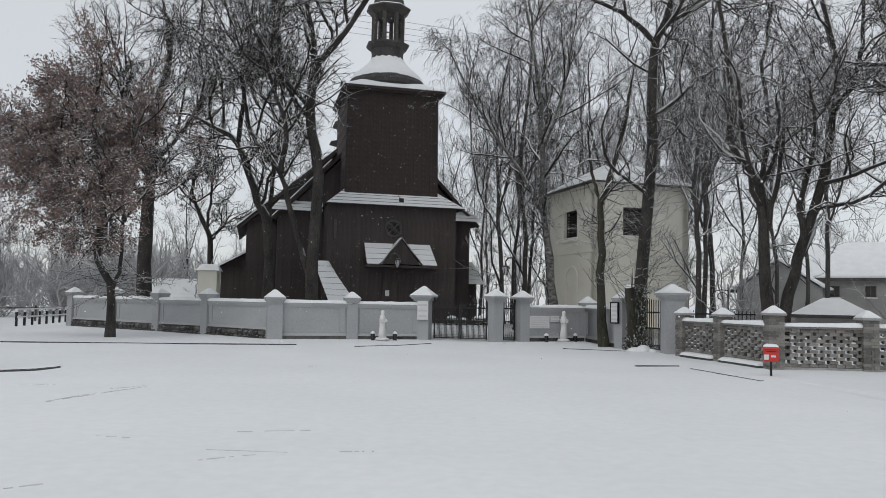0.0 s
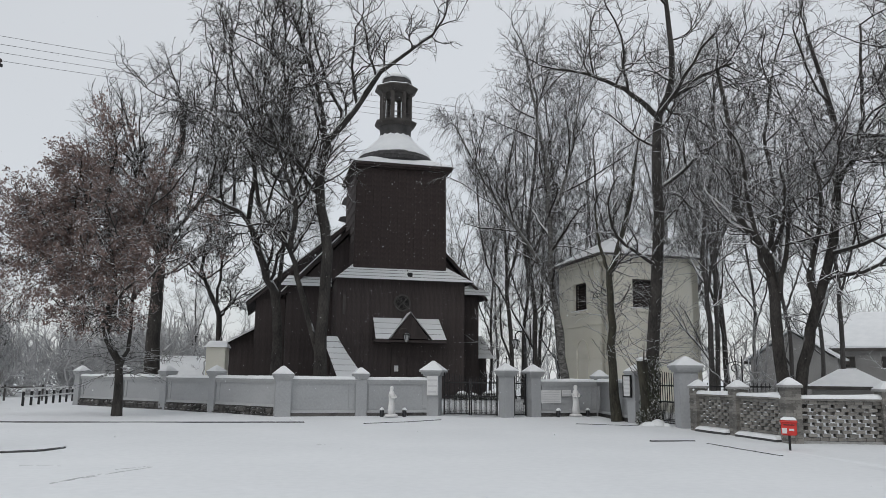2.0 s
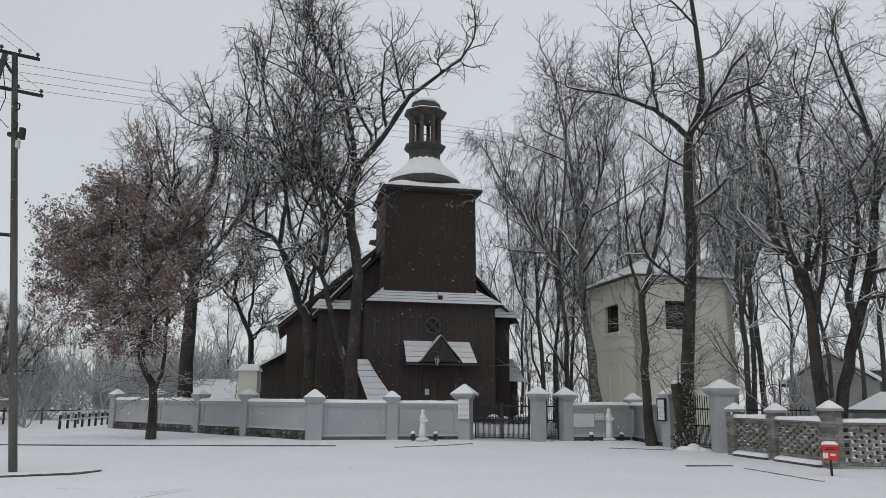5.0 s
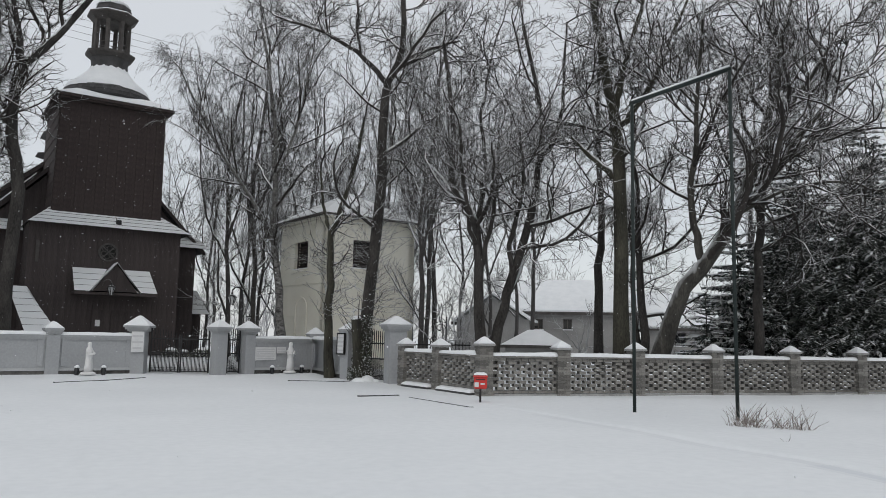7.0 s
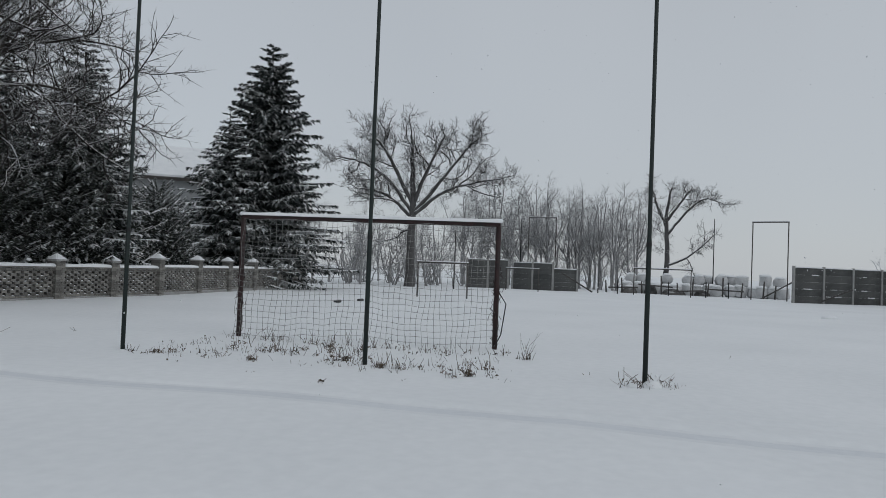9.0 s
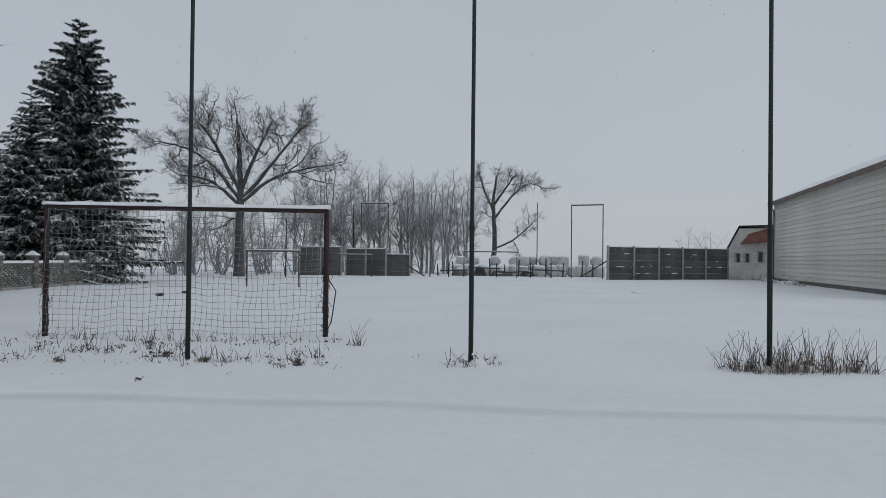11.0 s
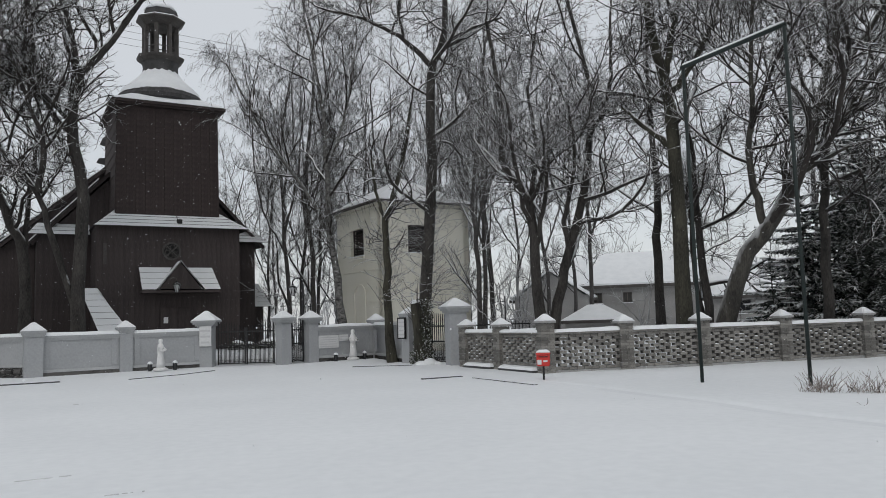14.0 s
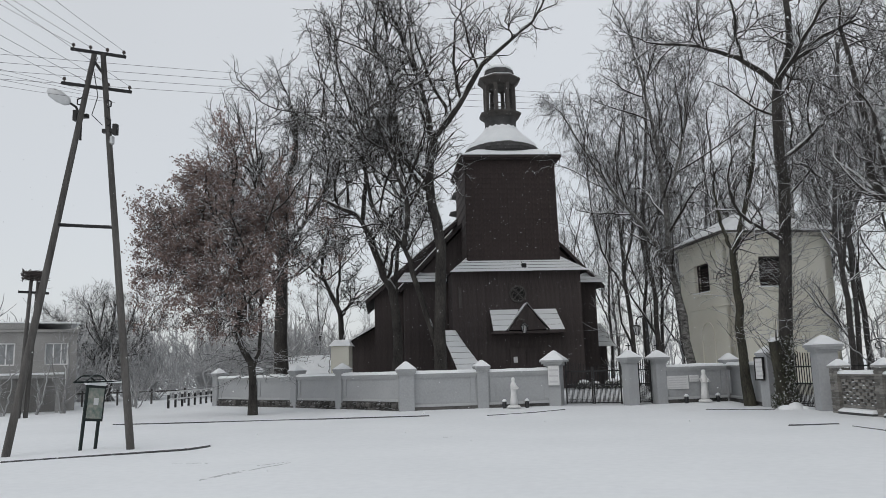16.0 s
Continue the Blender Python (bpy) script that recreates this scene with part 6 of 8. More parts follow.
    part("post", Shape().turned([(0.052, -0.2), (0.052, 2.48)], 12).mesh("goal_post", SN["red_steel"], True), goal, m=pose(x, 0, 0))
part("crossbar", Shape().box(-0.05, -0.05, 2.42, n + 0.05, 0.05, 2.5).mesh("goal_bar", SN["red_steel"], bevel=0.02), goal)
s, ring = Shape(), []
for k in range(27):
    x = -0.07 + (n + 0.14) * k / 26
    h = 0.07 + 0.025 * noise.noise(Vector((x * 2, 9, 1)))
    ring += [(x, -0.07, 2.501), (x, -0.045, 2.5 + 0.7 * h), (x, 0.0, 2.5 + h), (x, 0.045, 2.5 + 0.7 * h), (x, 0.07, 2.501)]
s.add(ring, [(5 * k + q, 5 * k + q + 5, 5 * k + q + 6, 5 * k + q + 1) for k in range(26) for q in range(4)] + [(0, 1, 2, 3, 4), (134, 133, 132, 131, 130)])
part("snow", s.mesh("goal_snow", SN["cap"], True), goal)


def net_at(u, v):
    """A slack net: u along the bar, v down from it."""
    sag = 0.1 * noise.noise(Vector((u * 1.2, v * 1.4, 2))) + 0.05 * noise.noise(Vector((u * 4, v * 4, 7)))
    return (u + 0.05 * noise.noise(Vector((u * 2, v * 2, 3))) + 0.06, -0.1 - 0.14 * v + sag * min(1, v * 2), 2.42 - v * (1 + 0.02 * math.sin(u * 2)) + 0.04 * noise.noise(Vector((u * 2.5, v * 2.5, 11))))


verticals = np.array([[net_at(0.115 * i, 2.4 * j / 40) for j in range(41)] for i in range(int(n / 0.115))])
levels_ = np.array([[net_at((n - 0.1) * i / 80, 0.115 * j) for i in range(81)] for j in range(21)])
V1, F1 = tubes(verticals, np.full(verticals.shape[:2], 0.0042), 3)
V2, F2 = tubes(levels_, np.full(levels_.shape[:2], 0.0042), 3)
part("net", raw_mesh("goal_net", np.concatenate([V1, V2]), np.concatenate([F1, F2 + len(V1)]), SN["net"], False), goal, "slack white cord net", kind="stuff")
part("rope", Shape().tube([(n, 0, 1.2), (n + 0.2, -0.1, 0.9), (n + 0.12, -0.15, 0.3), (n, -0.05, 0.05)], 0.012, 5).mesh("goal_rope", SN["iron"], True), goal)

rs_ = np.random.default_rng(77)
for x, m_ in ((0.0, 46), (n, 70)):
    P = []
    for _ in range(m_):
        z, a, l = rs_.uniform(0.02, 1.5) ** 1.0, rs_.random() * 6.283, rs_.uniform(0.1, 0.35)
        p = np.array((x + 0.06 * math.cos(a), 0.06 * math.sin(a), z))
        q = p + np.array((rs_.normal(0, 0.035), rs_.normal(0, 0.035), rs_.uniform(-1, 1) * l))
        P.append([p, (p + q) / 2 + rs_.normal(0, 0.03, 3), q])
    V, F = tubes(np.array(P), np.full((m_, 3), 0.006), 3)
    part("torn_net", raw_mesh("torn_net", V, F, SN["red_steel"], False), goal, "torn strands of net bound round the post", kind="stuff")

# grass that pierces the snow
tufts("dry_grass", [(10.6, 12.6), (10.9, 12.3), (11.2, 12.2), (11.4, 11.9), (11.1, 12.9)], 0.26, 16, 0.4, 1, "dead grass tuft round a steel post in snow", 7, 0.45)
tufts("dry_grass", [(10.6, 12.55), (10.85, 12.35), (11.2, 12.1), (11.4, 11.9), (11.0, 12.7), (11.25, 13.0)], 0.28, 34, 0.46, 21, "pale frosted grass tuft round a steel post", 8, 0.5, "pale_grass")
tufts("dry_grass", [(10.99, 8.04), (11.37, 8.0), (11.44, 7.81), (11.2, 7.9)], 0.2, 14, 0.14, 2, "sparse dead stalks and leaves in snow", 12)
tufts("dry_grass", [(11.21, 6.27), (12.25, 6.08), (12.47, 6.44), (11.98, 5.0), (11.9, 5.15), (13.34, 5.22), (12.9, 5.7), (12.6, 6.7)], 0.22, 16, 0.26, 3, "sparse dead stalks in snow before the goal", 9)
tufts("dry_grass", [(13.64, 6.04), (14.32, 5.01), (14.25, 4.9), (14.1, 6.6), (14.0, 7.3), (14.4, 4.2), (14.26, 2.89)], 0.3, 10, 0.26, 4, "sparse dead stalks in snow beneath the net", 8)
tufts("dry_grass", [(11.52, 4.22), (11.8, 3.79), (11.34, 3.12), (11.32, 2.78), (11.4, 2.9), (12.14, 2.72), (11.5, 3.9)], 0.22, 20, 0.26, 13, "dark dead grass clumps in snow", 14)
rg = random.Random(31)
tufts("dry_grass", [(rg.uniform(10.9, 14.4), rg.uniform(2.2, 8.7)) for _ in range(130)], 0.2, 6, 0.15, 15, "thin scatter of dead stalks before the goal", 2)
tufts("dry_grass", [(11.2, 8.02), (12.0, 5.0), (11.35, 2.85), (11.28, 2.75), (13.6, 6.0), (14.3, 5.0), (11.5, 4.2), (11.22, 6.25), (12.9, 6.2)], 0.11, 16, 0.14, 16, "dark matted clumps of dead grass in snow", 30)
tufts("dry_grass", [(14.0 + 0.1 * (k % 3), 8.3 - 0.3 * k) for k in range(18)], 0.16, 12, 0.3, 25, "thin dead stalks standing along the foot of the net", 2, 0.35)
tufts("dry_grass", [(13.86, 2.39), (13.9, 2.3)], 0.12, 12, 0.5, 5, "thin bent stalks beside the goal post", 0)
tufts("dry_grass", [(9.65, 4.37), (10.4, 7.1), (10.2, 3.4), (10.0, 5.6)], 0.15, 4, 0.1, 14, "few dead leaves poking from the snow", 5)
tufts("dry_grass", [(11.65, 0.3), (11.75, 0.05), (11.55, 0.55)], 0.28, 13, 0.34, 6, "small dead tuft round a steel post in snow", 8, 0.5)
tufts("dry_grass", [(11.6, 0.35), (11.75, 0.1), (11.55, 0.5), (11.8, -0.1)], 0.26, 40, 0.2, 22, "pale frosted grass round a steel post", 6, 0.6, "pale_grass")
tufts("dry_grass", [(11.6, -3.7), (11.5, -4.05), (11.55, -4.4), (11.65, -4.8), (11.8, -3.45), (11.75, -5.2), (11.45, -3.85), (11.6, -4.2), (11.7, -4.6)], 0.3, 52, 0.6, 7, "tall dead reed-like grass round a steel post", 16, 0.17)
tufts("dry_grass", [(11.6, -3.6), (11.5, -4.0), (11.55, -4.4), (11.65, -4.8), (11.75, -5.2), (11.6, -4.2)], 0.34, 80, 0.28, 23, "pale matted grass at the foot of reeds", 6, 0.5, "pale_grass")
tufts("dry_grass", [(13.0, 9.0), (9.8, 10.5), (13.4, 11.5), (16.5, -1.2), (12.5, 1.2)], 0.1, 3, 0.18, 8, "single dead stalks in snow", 0)
for k, (x, y, w, h) in enumerate(((11.6, 0.2, 0.16, 0.1), (11.85, 0.1, 0.12, 0.07), (11.5, 0.45, 0.1, 0.06), (11.6, -3.9, 0.25, 0.1), (11.7, -4.5, 0.2, 0.09), (11.6, 13.65, 0.22, 0.1), (11.9, 13.25, 0.18, 0.09), (11.3, 2.95, 0.16, 0.08), (14.3, 4.95, 0.2, 0.1), (11.6, 4.1, 0.16, 0.07))):
    snow_lump(x, y, w, h, k)
for k, (x, y, w) in enumerate(((29.3, 12.75, 0.3), (31.4, 12.6, 0.26))):
    pl = new("plank", Shape().box(-w / 2, -0.09, 0.0, w / 2, 0.09, 0.11).mesh("plank", SN["kerb"], bevel=0.02))
    pl.matrix_world = pose(x, y, 0.0, 0, 8, 70)
    tagged(pl, "short dark block lying in the snow", "block", "field blocks")
heap = new("snow_clump", Shape().turned([(0.42, -0.05), (0.3, 0.08), (0.1, 0.15)], 9).mesh("snow_clump", SN["cap"], True))
heap.matrix_world = pose(37.8, -7.1, 0)
tagged(heap, "small snow-covered clump on the open field", "clump")


def small_goal(x0, y0, x1, y1, h, r=0.04):
    n = math.hypot(x1 - x0, y1 - y0)
    ob = thing("small_goal", facing(x0, y0, (x1, y1)), "plain grey steel goal frame far across the field", "goal", "far goals")
    for x in (0, n):
        part("post", Shape().turned([(r, -0.1), (r, h)], 8).mesh("small_post", SN["lantern"], True), ob, m=pose(x, 0, 0))
    part("crossbar", Shape().box(-r, -r, h - r, n + r, r, h + r).mesh("small_bar", SN["lantern"]), ob)
    part("snow", Shape().box(-r, -r, h + r + 0.001, n + r, r, h + r + 0.05).mesh("small_snow", SN["cap"]), ob)


small_goal(39.5, 12.64, 39.9, 10.0, 1.86)
small_goal(62.6, 12.4, 61.8, 9.6, 1.8)
small_goal(65.2, 2.26, 64.4, -2.17, 2.18)
small_goal(67.3, -6.95, 66.3, -9.5, 6.3, 0.045)
small_goal(79.5, 13.5, 79.0, 10.6, 7.2, 0.045)
for x, y, h in ((70, 12.6, 6.5), (74, -4.4, 7.0), (58, 15.6, 4.6), (66, 5.2, 1.2), (66, 3.6, 1.2), (67, -0.5, 1.2), (66, -3.4, 1.3), (67, -5.2, 1.3)):
    pl = new("fence_post", Shape().turned([(0.05, -0.1), (0.035 if h > 3 else 0.045, h)], 8).mesh("fence_post", SN["iron"], True))
    pl.matrix_world = pose(x, y, 0)
    tagged(pl, "dark steel post at the far end of the field", "post", "far posts")


rf = random.Random(12)


def slab_fence(x0, y0, x1, y1, bays, h, label="dark slab fence with pale concrete posts, snow on its edge"):
    n = math.hypot(x1 - x0, y1 - y0)
    ob = thing("slab_fence", facing(x0, y0, (x1, y1)), label, "fence", "slab fences")
    w = n / bays
    slab = Shape().box(0.08, -0.03, 0, w - 0.08, 0.03, h / 5 - 0.004).mesh("fence_slab", SN["fence_slab"], bevel=0.003)
    post = Shape().box(-0.08, -0.09, -0.1, 0.08, 0.09, h + 0.12).mesh("slab_post", SN["concrete"], bevel=0.01)
    snow = Shape().box(0.08, -0.05, h, w - 0.08, 0.05, h + 0.07).mesh("slab_snow", SN["cap"])
    for k in range(bays + 1):
        part("post", post, ob, m=pose(k * w, 0, 0))
        if k < bays:
            for r in range(5):
                part("slab", slab, ob, m=pose(k * w, 0.008 * (r % 2), r * h / 5))
            part("snow", snow, ob, m=pose(k * w, 0, 0))
            for _ in range(3 if bays > 2 else 0):
                a, l = rf.uniform(0.15, w * 0.6), rf.uniform(0.25, 0.9)
                part("snow_streak", Shape().box(0, -0.075, 0, min(l, w - 0.2 - a), -0.031, rf.uniform(0.03, 0.07)).mesh("snow_streak", SN["cap"]), ob, m=pose(k * w + a, 0, h / 5 * rf.randrange(1, 5) - 0.02, 0, rf.uniform(-2, 2), 0))


slab_fence(62.75, -9.4, 69.6, -20.9, 5, 2.66)
slab_fence(66.0, 16.6, 67.5, 13.2, 2, 2.5, "dark slab fence across the field's far end")
slab_fence(67.5, 12.8, 67.3, 9.2, 2, 2.35, "dark slab fence across the field's far end")
slab_fence(67.3, 9.2, 68.2, 7.2, 1, 1.9, "low dark slab fence across the field's far end")

# wrapped hay bales in an untidy double row beyond the field, some lying, some on end
bale = Shape().turned([(0.42, 0), (0.57, 0.08), (0.62, 0.25), (0.6, 0.62), (0.62, 1.0), (0.55, 1.14), (0.3, 1.2)], 12).mesh("hay_bale", SN["film"], True)
hood = Shape().turned([(0.6, -0.16), (0.62, -0.04), (0.55, 0.08), (0.36, 0.17), (0.1, 0.2)], 12).mesh("hay_bale_snow", SN["cap"], True)
rb = random.Random(3)
for row, (depth, z, n, y0, span) in enumerate(((0.0, 0.0, 16, -10.2, 14.2), (1.9, 0.0, 14, -9.8, 13.5), (1.0, 0.95, 14, -9.9, 13.6))):
    for k in range(n):
        if row == 2 and k in (2, 9, 11):
            continue
        x, y = 73.0 + depth + rb.uniform(-0.5, 0.6), y0 + span * (k + rb.uniform(-0.25, 0.25)) / n
        ob = thing("hay_bale", pose(x, y, z, 0, 0, rb.uniform(-35, 35)) @ Matrix.Diagonal((0.85, 0.85, rb.uniform(0.72, 0.9), 1)), "round hay bale in dull white film under snow", "bale", "hay bales")
        lies = rb.random() < 0.6
        part("body", bale, ob, m=pose(-0.55, 0, 0.55, 0, 90, rb.uniform(-15, 15)) if lies else pose(0, 0, 0, rb.uniform(-6, 6), rb.uniform(-6, 6), 0))
        part("snow", hood, ob, m=pose(0, 0, 1.1 if lies else 1.19) @ Matrix.Diagonal((1, 0.8 if lies else 1, 0.8, 1)))
rp = random.Random(8)
for k in range(11):
    pl = new("fence_post", Shape().turned([(0.075, -0.1), (0.06, 1.5)], 7).mesh("fence_post", SN["pole"], True))
    pl.matrix_world = pose(71.6 + rp.uniform(-0.3, 0.3), 4.6 - 1.42 * k + rp.uniform(-0.3, 0.3), 0, rp.uniform(-5, 5), rp.uniform(-5, 5), 0) @ Matrix.Diagonal((1, 1, rp.uniform(0.7, 1.15), 1))
    tagged(pl, "weathered timber fence post before hay bales", "post", "timber posts")
for k, (y, w, tilt, z) in enumerate(((3.4, 2.6, 2, 0.5), (0.6, 3.0, -3, 0.75), (-2.2, 2.6, 4, 0.4), (-5.2, 3.2, -2, 0.6), (-9.4, 3.0, 32, 0.75), (7.0, 3.0, -30, 0.8), (-12.5, 2.6, 25, 0.6))):
    pl = new("fence_rail", Shape().box(-w / 2, -0.03, -0.06, w / 2, 0.03, 0.06).mesh("fence_rail", SN["pole"], bevel=0.008))
    pl.matrix_world = pose(71.45 if k < 4 else (71.5, 66.5, 64.0)[k - 4], y, z, 0, tilt, 90)
    tagged(pl, "weathered rail of a broken timber fence", "rail", "timber rails")
for k, (y, w, h) in enumerate(((2.9, 1.4, 0.8), (1.0, 1.0, 1.0), (-1.0, 1.6, 0.7), (-3.4, 1.2, 0.6))):
    pl = new("clutter_heap", Shape().turned([(0.7, -0.1), (0.62, 0.3), (0.4, 0.75), (0.1, 0.95)], 8, squash=0.8).mesh("clutter_heap", SN["stone"]))
    pl.matrix_world = pose(72.1, y, 0, 0, 0, 40 * k) @ Matrix.Diagonal((w, w, h, 1))
    tagged(pl, "dark heap of farm clutter under snow", "heap", "farm heaps")

# ---- farm buildings by the field ----
def gabled_house(name, m, length, depth, eave, ridge, wall, label, windows=(), roof="cap", over=0.35, category="house"):
    """A long building: its front along x at y = 0, ridge along x. windows: (x, z, w, h) on the front."""
    ob = thing(name, m, label, category)
    holed_wall(ob, "wall", None, length, -0.2, eave, [(x, z, x + w, z + h) for x, z, w, h in windows], wall, 0.3)
    s = Shape().box(0, depth - 0.3, -0.2, length, depth, eave)
    part("back_wall", s.mesh(name + "_back", SN[wall]), ob)
    for x in (0, length - 0.3):
        s = Shape().hull([(x, 0.301, -0.2), (x, depth - 0.301, -0.2), (x, depth - 0.301, eave), (x, depth / 2, ridge - 0.15), (x, 0.301, eave)], [(x + 0.3, 0.301, -0.2), (x + 0.3, depth - 0.301, -0.2), (x + 0.3, depth - 0.301, eave), (x + 0.3, depth / 2, ridge - 0.15), (x + 0.3, 0.301, eave)])
        part("end_wall", s.mesh(name + "_end", SN[wall]), ob)
    for y0, y1 in ((-over, depth / 2), (depth + over, depth / 2)):
        sl = (ridge - eave) / (depth / 2)
        z0 = eave - sl * over
        s = Shape().hull([(-over, y0, z0), (length + over, y0, z0), (length + over, y1, ridge), (-over, y1, ridge)], [(-over, y0, z0 + 0.14), (length + over, y0, z0 + 0.14), (length + over, y1, ridge + 0.14), (-over, y1, ridge + 0.14)])
        part("roof", s.mesh(name + "_roof", SN[roof]), ob, "roof slope under snow" if roof == "cap" else "rusty red sheet roof")
        if roof == "cap":
            part("eaves_board", Shape().box(-over, min(y0, y0) - 0.02, z0 - 0.24, length + over, y0 + 0.02, z0 - 0.002).mesh(name + "_eave", SN["lantern"]), ob)
    for x, z, w, h in windows:
        win = part("window", Shape().box(x, 0.1, z, x + 0.06, 0.16, z + h).box(x + w - 0.06, 0.1, z, x + w, 0.16, z + h).box(x + 0.06, 0.1, z, x + w - 0.06, 0.16, z + 0.06).box(x + 0.06, 0.1, z + h - 0.06, x + w - 0.06, 0.16, z + h).box(x + w / 2 - 0.025, 0.1, z + 0.06, x + w / 2 + 0.025, 0.16, z + h - 0.06).mesh("window_frame", SN["lantern"]), ob)
        part("pane", Shape().box(x + 0.06, 0.12, z + 0.06, x + w - 0.06, 0.135, z + h - 0.06).mesh("pane", SN["pane"]), win)
        part("sill", Shape().box(x - 0.06, -0.06, z - 0.07, x + w + 0.06, 0.1, z - 0.001).mesh("sill", SN["cap"]), win)
    return ob


barn = thing("brick_barn", facing(69.6, -20.9, (68.4, -24.2)), "low whitewashed brick barn with small windows and rusty roof", "barn")
W = 3.5
outline = [(0, -0.2), (W, -0.2), (W, 4.6), (0.95, 4.55), (0, 2.7)]
holes = ((0.75, 1.55, 0.24, 0.75), (1.5, 1.55, 0.24, 0.75), (2.55, 1.6, 0.28, 0.8))
part("wall", Shape().hull([(x, 0.16, z) for x, z in outline], [(x, 7.0, z) for x, z in outline]).mesh("brick_barn_wall", SN["whitewash"]), barn)
# front skin of small bricks round the window openings
rw2 = random.Random(4)
s = Shape()
for r in range(36):
    z0, z1 = 0.0 + r * 0.125, 0.121 + r * 0.125
    x = -0.13 * (r % 2)
    right = W
    left = 0.0 if z1 < 2.68 else (z1 - 2.7) / 1.85 * 0.95 + 0.02
    while x < right:
        x0, x1 = max(left, x), min(right, x + 0.25)
        if x1 - x0 > 0.05 and not any(a < x1 and x0 < a + w and b < z1 and z0 < b + h for a, b, w, h in holes):
            s.box(x0, 0.0 + rw2.uniform(0, 0.008), z0, x1, 0.158, z1)
        x += 0.254
part("brick_facing", s.mesh("brick_barn_facing", SN["whitewash_j"]), barn, "whitewashed brick courses", kind="stuff")
for a, b, w, h in holes:
    win = part("window", Shape().box(a, 0.09, b, a + 0.04, 0.14, b + h).box(a + w - 0.04, 0.09, b, a + w, 0.14, b + h).box(a + 0.04, 0.09, b + h - 0.04, a + w - 0.04, 0.14, b + h).mesh("small_window", SN["lantern"]), barn)
    part("pane", Shape().box(a + 0.04, 0.11, b, a + w - 0.04, 0.125, b + h - 0.041).mesh("small_pane", SN["pane"]), win)
s = Shape().hull([(-0.2, -0.15, 2.42), (0.93, -0.15, 4.62), (0.93, 7.1, 4.62), (-0.2, 7.1, 2.42)], [(-0.2, -0.15, 2.56), (0.93, -0.15, 4.76), (0.93, 7.1, 4.76), (-0.2, 7.1, 2.56)])
s.hull([(0.93, -0.15, 4.62), (W, -0.15, 4.66), (W, 7.1, 4.66), (0.93, 7.1, 4.62)], [(0.93, -0.15, 4.76), (W, -0.15, 4.8), (W, 7.1, 4.8), (0.93, 7.1, 4.76)])
part("roof", s.mesh("brick_barn_roof", SN["roof_board"]), barn, "low roof under snow")
part("lean_to_roof", Shape().hull([(1.05, -0.55, 3.05), (W - 0.02, -0.55, 3.35), (W - 0.02, -0.02, 4.45), (1.75, -0.02, 3.95)], [(1.05, -0.55, 3.15), (W - 0.02, -0.55, 3.45), (W - 0.02, -0.02, 4.55), (1.75, -0.02, 4.05)]).mesh("lean_to", SN["rust"]), barn, "rusty red sheet roof")
big = thing("board_barn", facing(66.5, -23.9, (53.9, -21.95)), "tall pale barn clad in weathered horizontal boards", "barn")
N = 34.0
part("core", Shape().box(0, 0.05, -0.2, N, 11.8, 6.6).mesh("barn_core", SN["whitewash"]), big)
me = Shape().hull([(0, -0.075, 0), (N, -0.075, 0), (N, 0.05, 0), (0, 0.05, 0)], [(0, -0.02, 0.3), (N, -0.02, 0.3), (N, 0.05, 0.3), (0, 0.05, 0.3)]).mesh("barn_board", SN["siding"])
for r in range(21):
    part("board", me, big, m=pose(0, 0, 0.25 + r * 0.3))
part("plinth", Shape().box(-0.05, -0.12, -0.1, N, 0.04, 0.24).mesh("barn_plinth", SN["stone"]), big)
s = Shape().hull([(-0.4, -0.5, 6.5), (N + 0.4, -0.5, 6.5), (N + 0.4, 6, 9.4), (-0.4, 6, 9.4)], [(-0.4, -0.5, 6.62), (N + 0.4, -0.5, 6.62), (N + 0.4, 6, 9.55), (-0.4, 6, 9.55)])
part("roof", s.mesh("barn_roof", SN["cap"]), big, "long roof slope under snow")
part("fascia", Shape().box(-0.4, -0.56, 6.28, N + 0.4, -0.5, 6.58).mesh("barn_fascia", SN["fascia"]), big, "brown eaves fascia")
part("downpipe", Shape().tube([(0.1, -0.55, 6.3), (0.1, -0.16, 5.9), (0.1, -0.16, 0.1)], 0.05, 7).mesh("barn_downpipe", SN["iron"], True), big, "dark downpipe")
part("corner_board", Shape().box(-0.06, -0.11, 0.25, 0.14, -0.077, 6.5).mesh("barn_corner", SN["siding"]), big)
s = Shape().hull([(0, 11.8, 6.55), (0, 0.05, 6.55), (0, 6, 9.35)], [(0.2, 11.8, 6.55), (0.2, 0.05, 6.55), (0.2, 6, 9.35)])
part("gable", s.mesh("barn_gable", SN["whitewash"]), big)
tufts("dry_grass", [(66 - 1.1 * k, -22.6 + 0.17 * k) for k in range(14)], 0.7, 22, 0.9, 12, "weeds and rubble along the barn wall", 30)
tufts("dry_grass", [(68.2 - 0.1 * k, -20.6 - 0.35 * k) for k in range(10)], 0.5, 18, 0.6, 17, "dead weeds at the foot of a brick barn", 16)
for k in range(12):
    snow_lump(66.4 - 1.0 * k + 0.3 * math.sin(k * 5), -22.9 + 0.17 * k, 0.35 + 0.12 * math.sin(k * 3), 0.22 + 0.1 * math.sin(k * 7), 60 + k)


# ---- houses round the churchyard ----
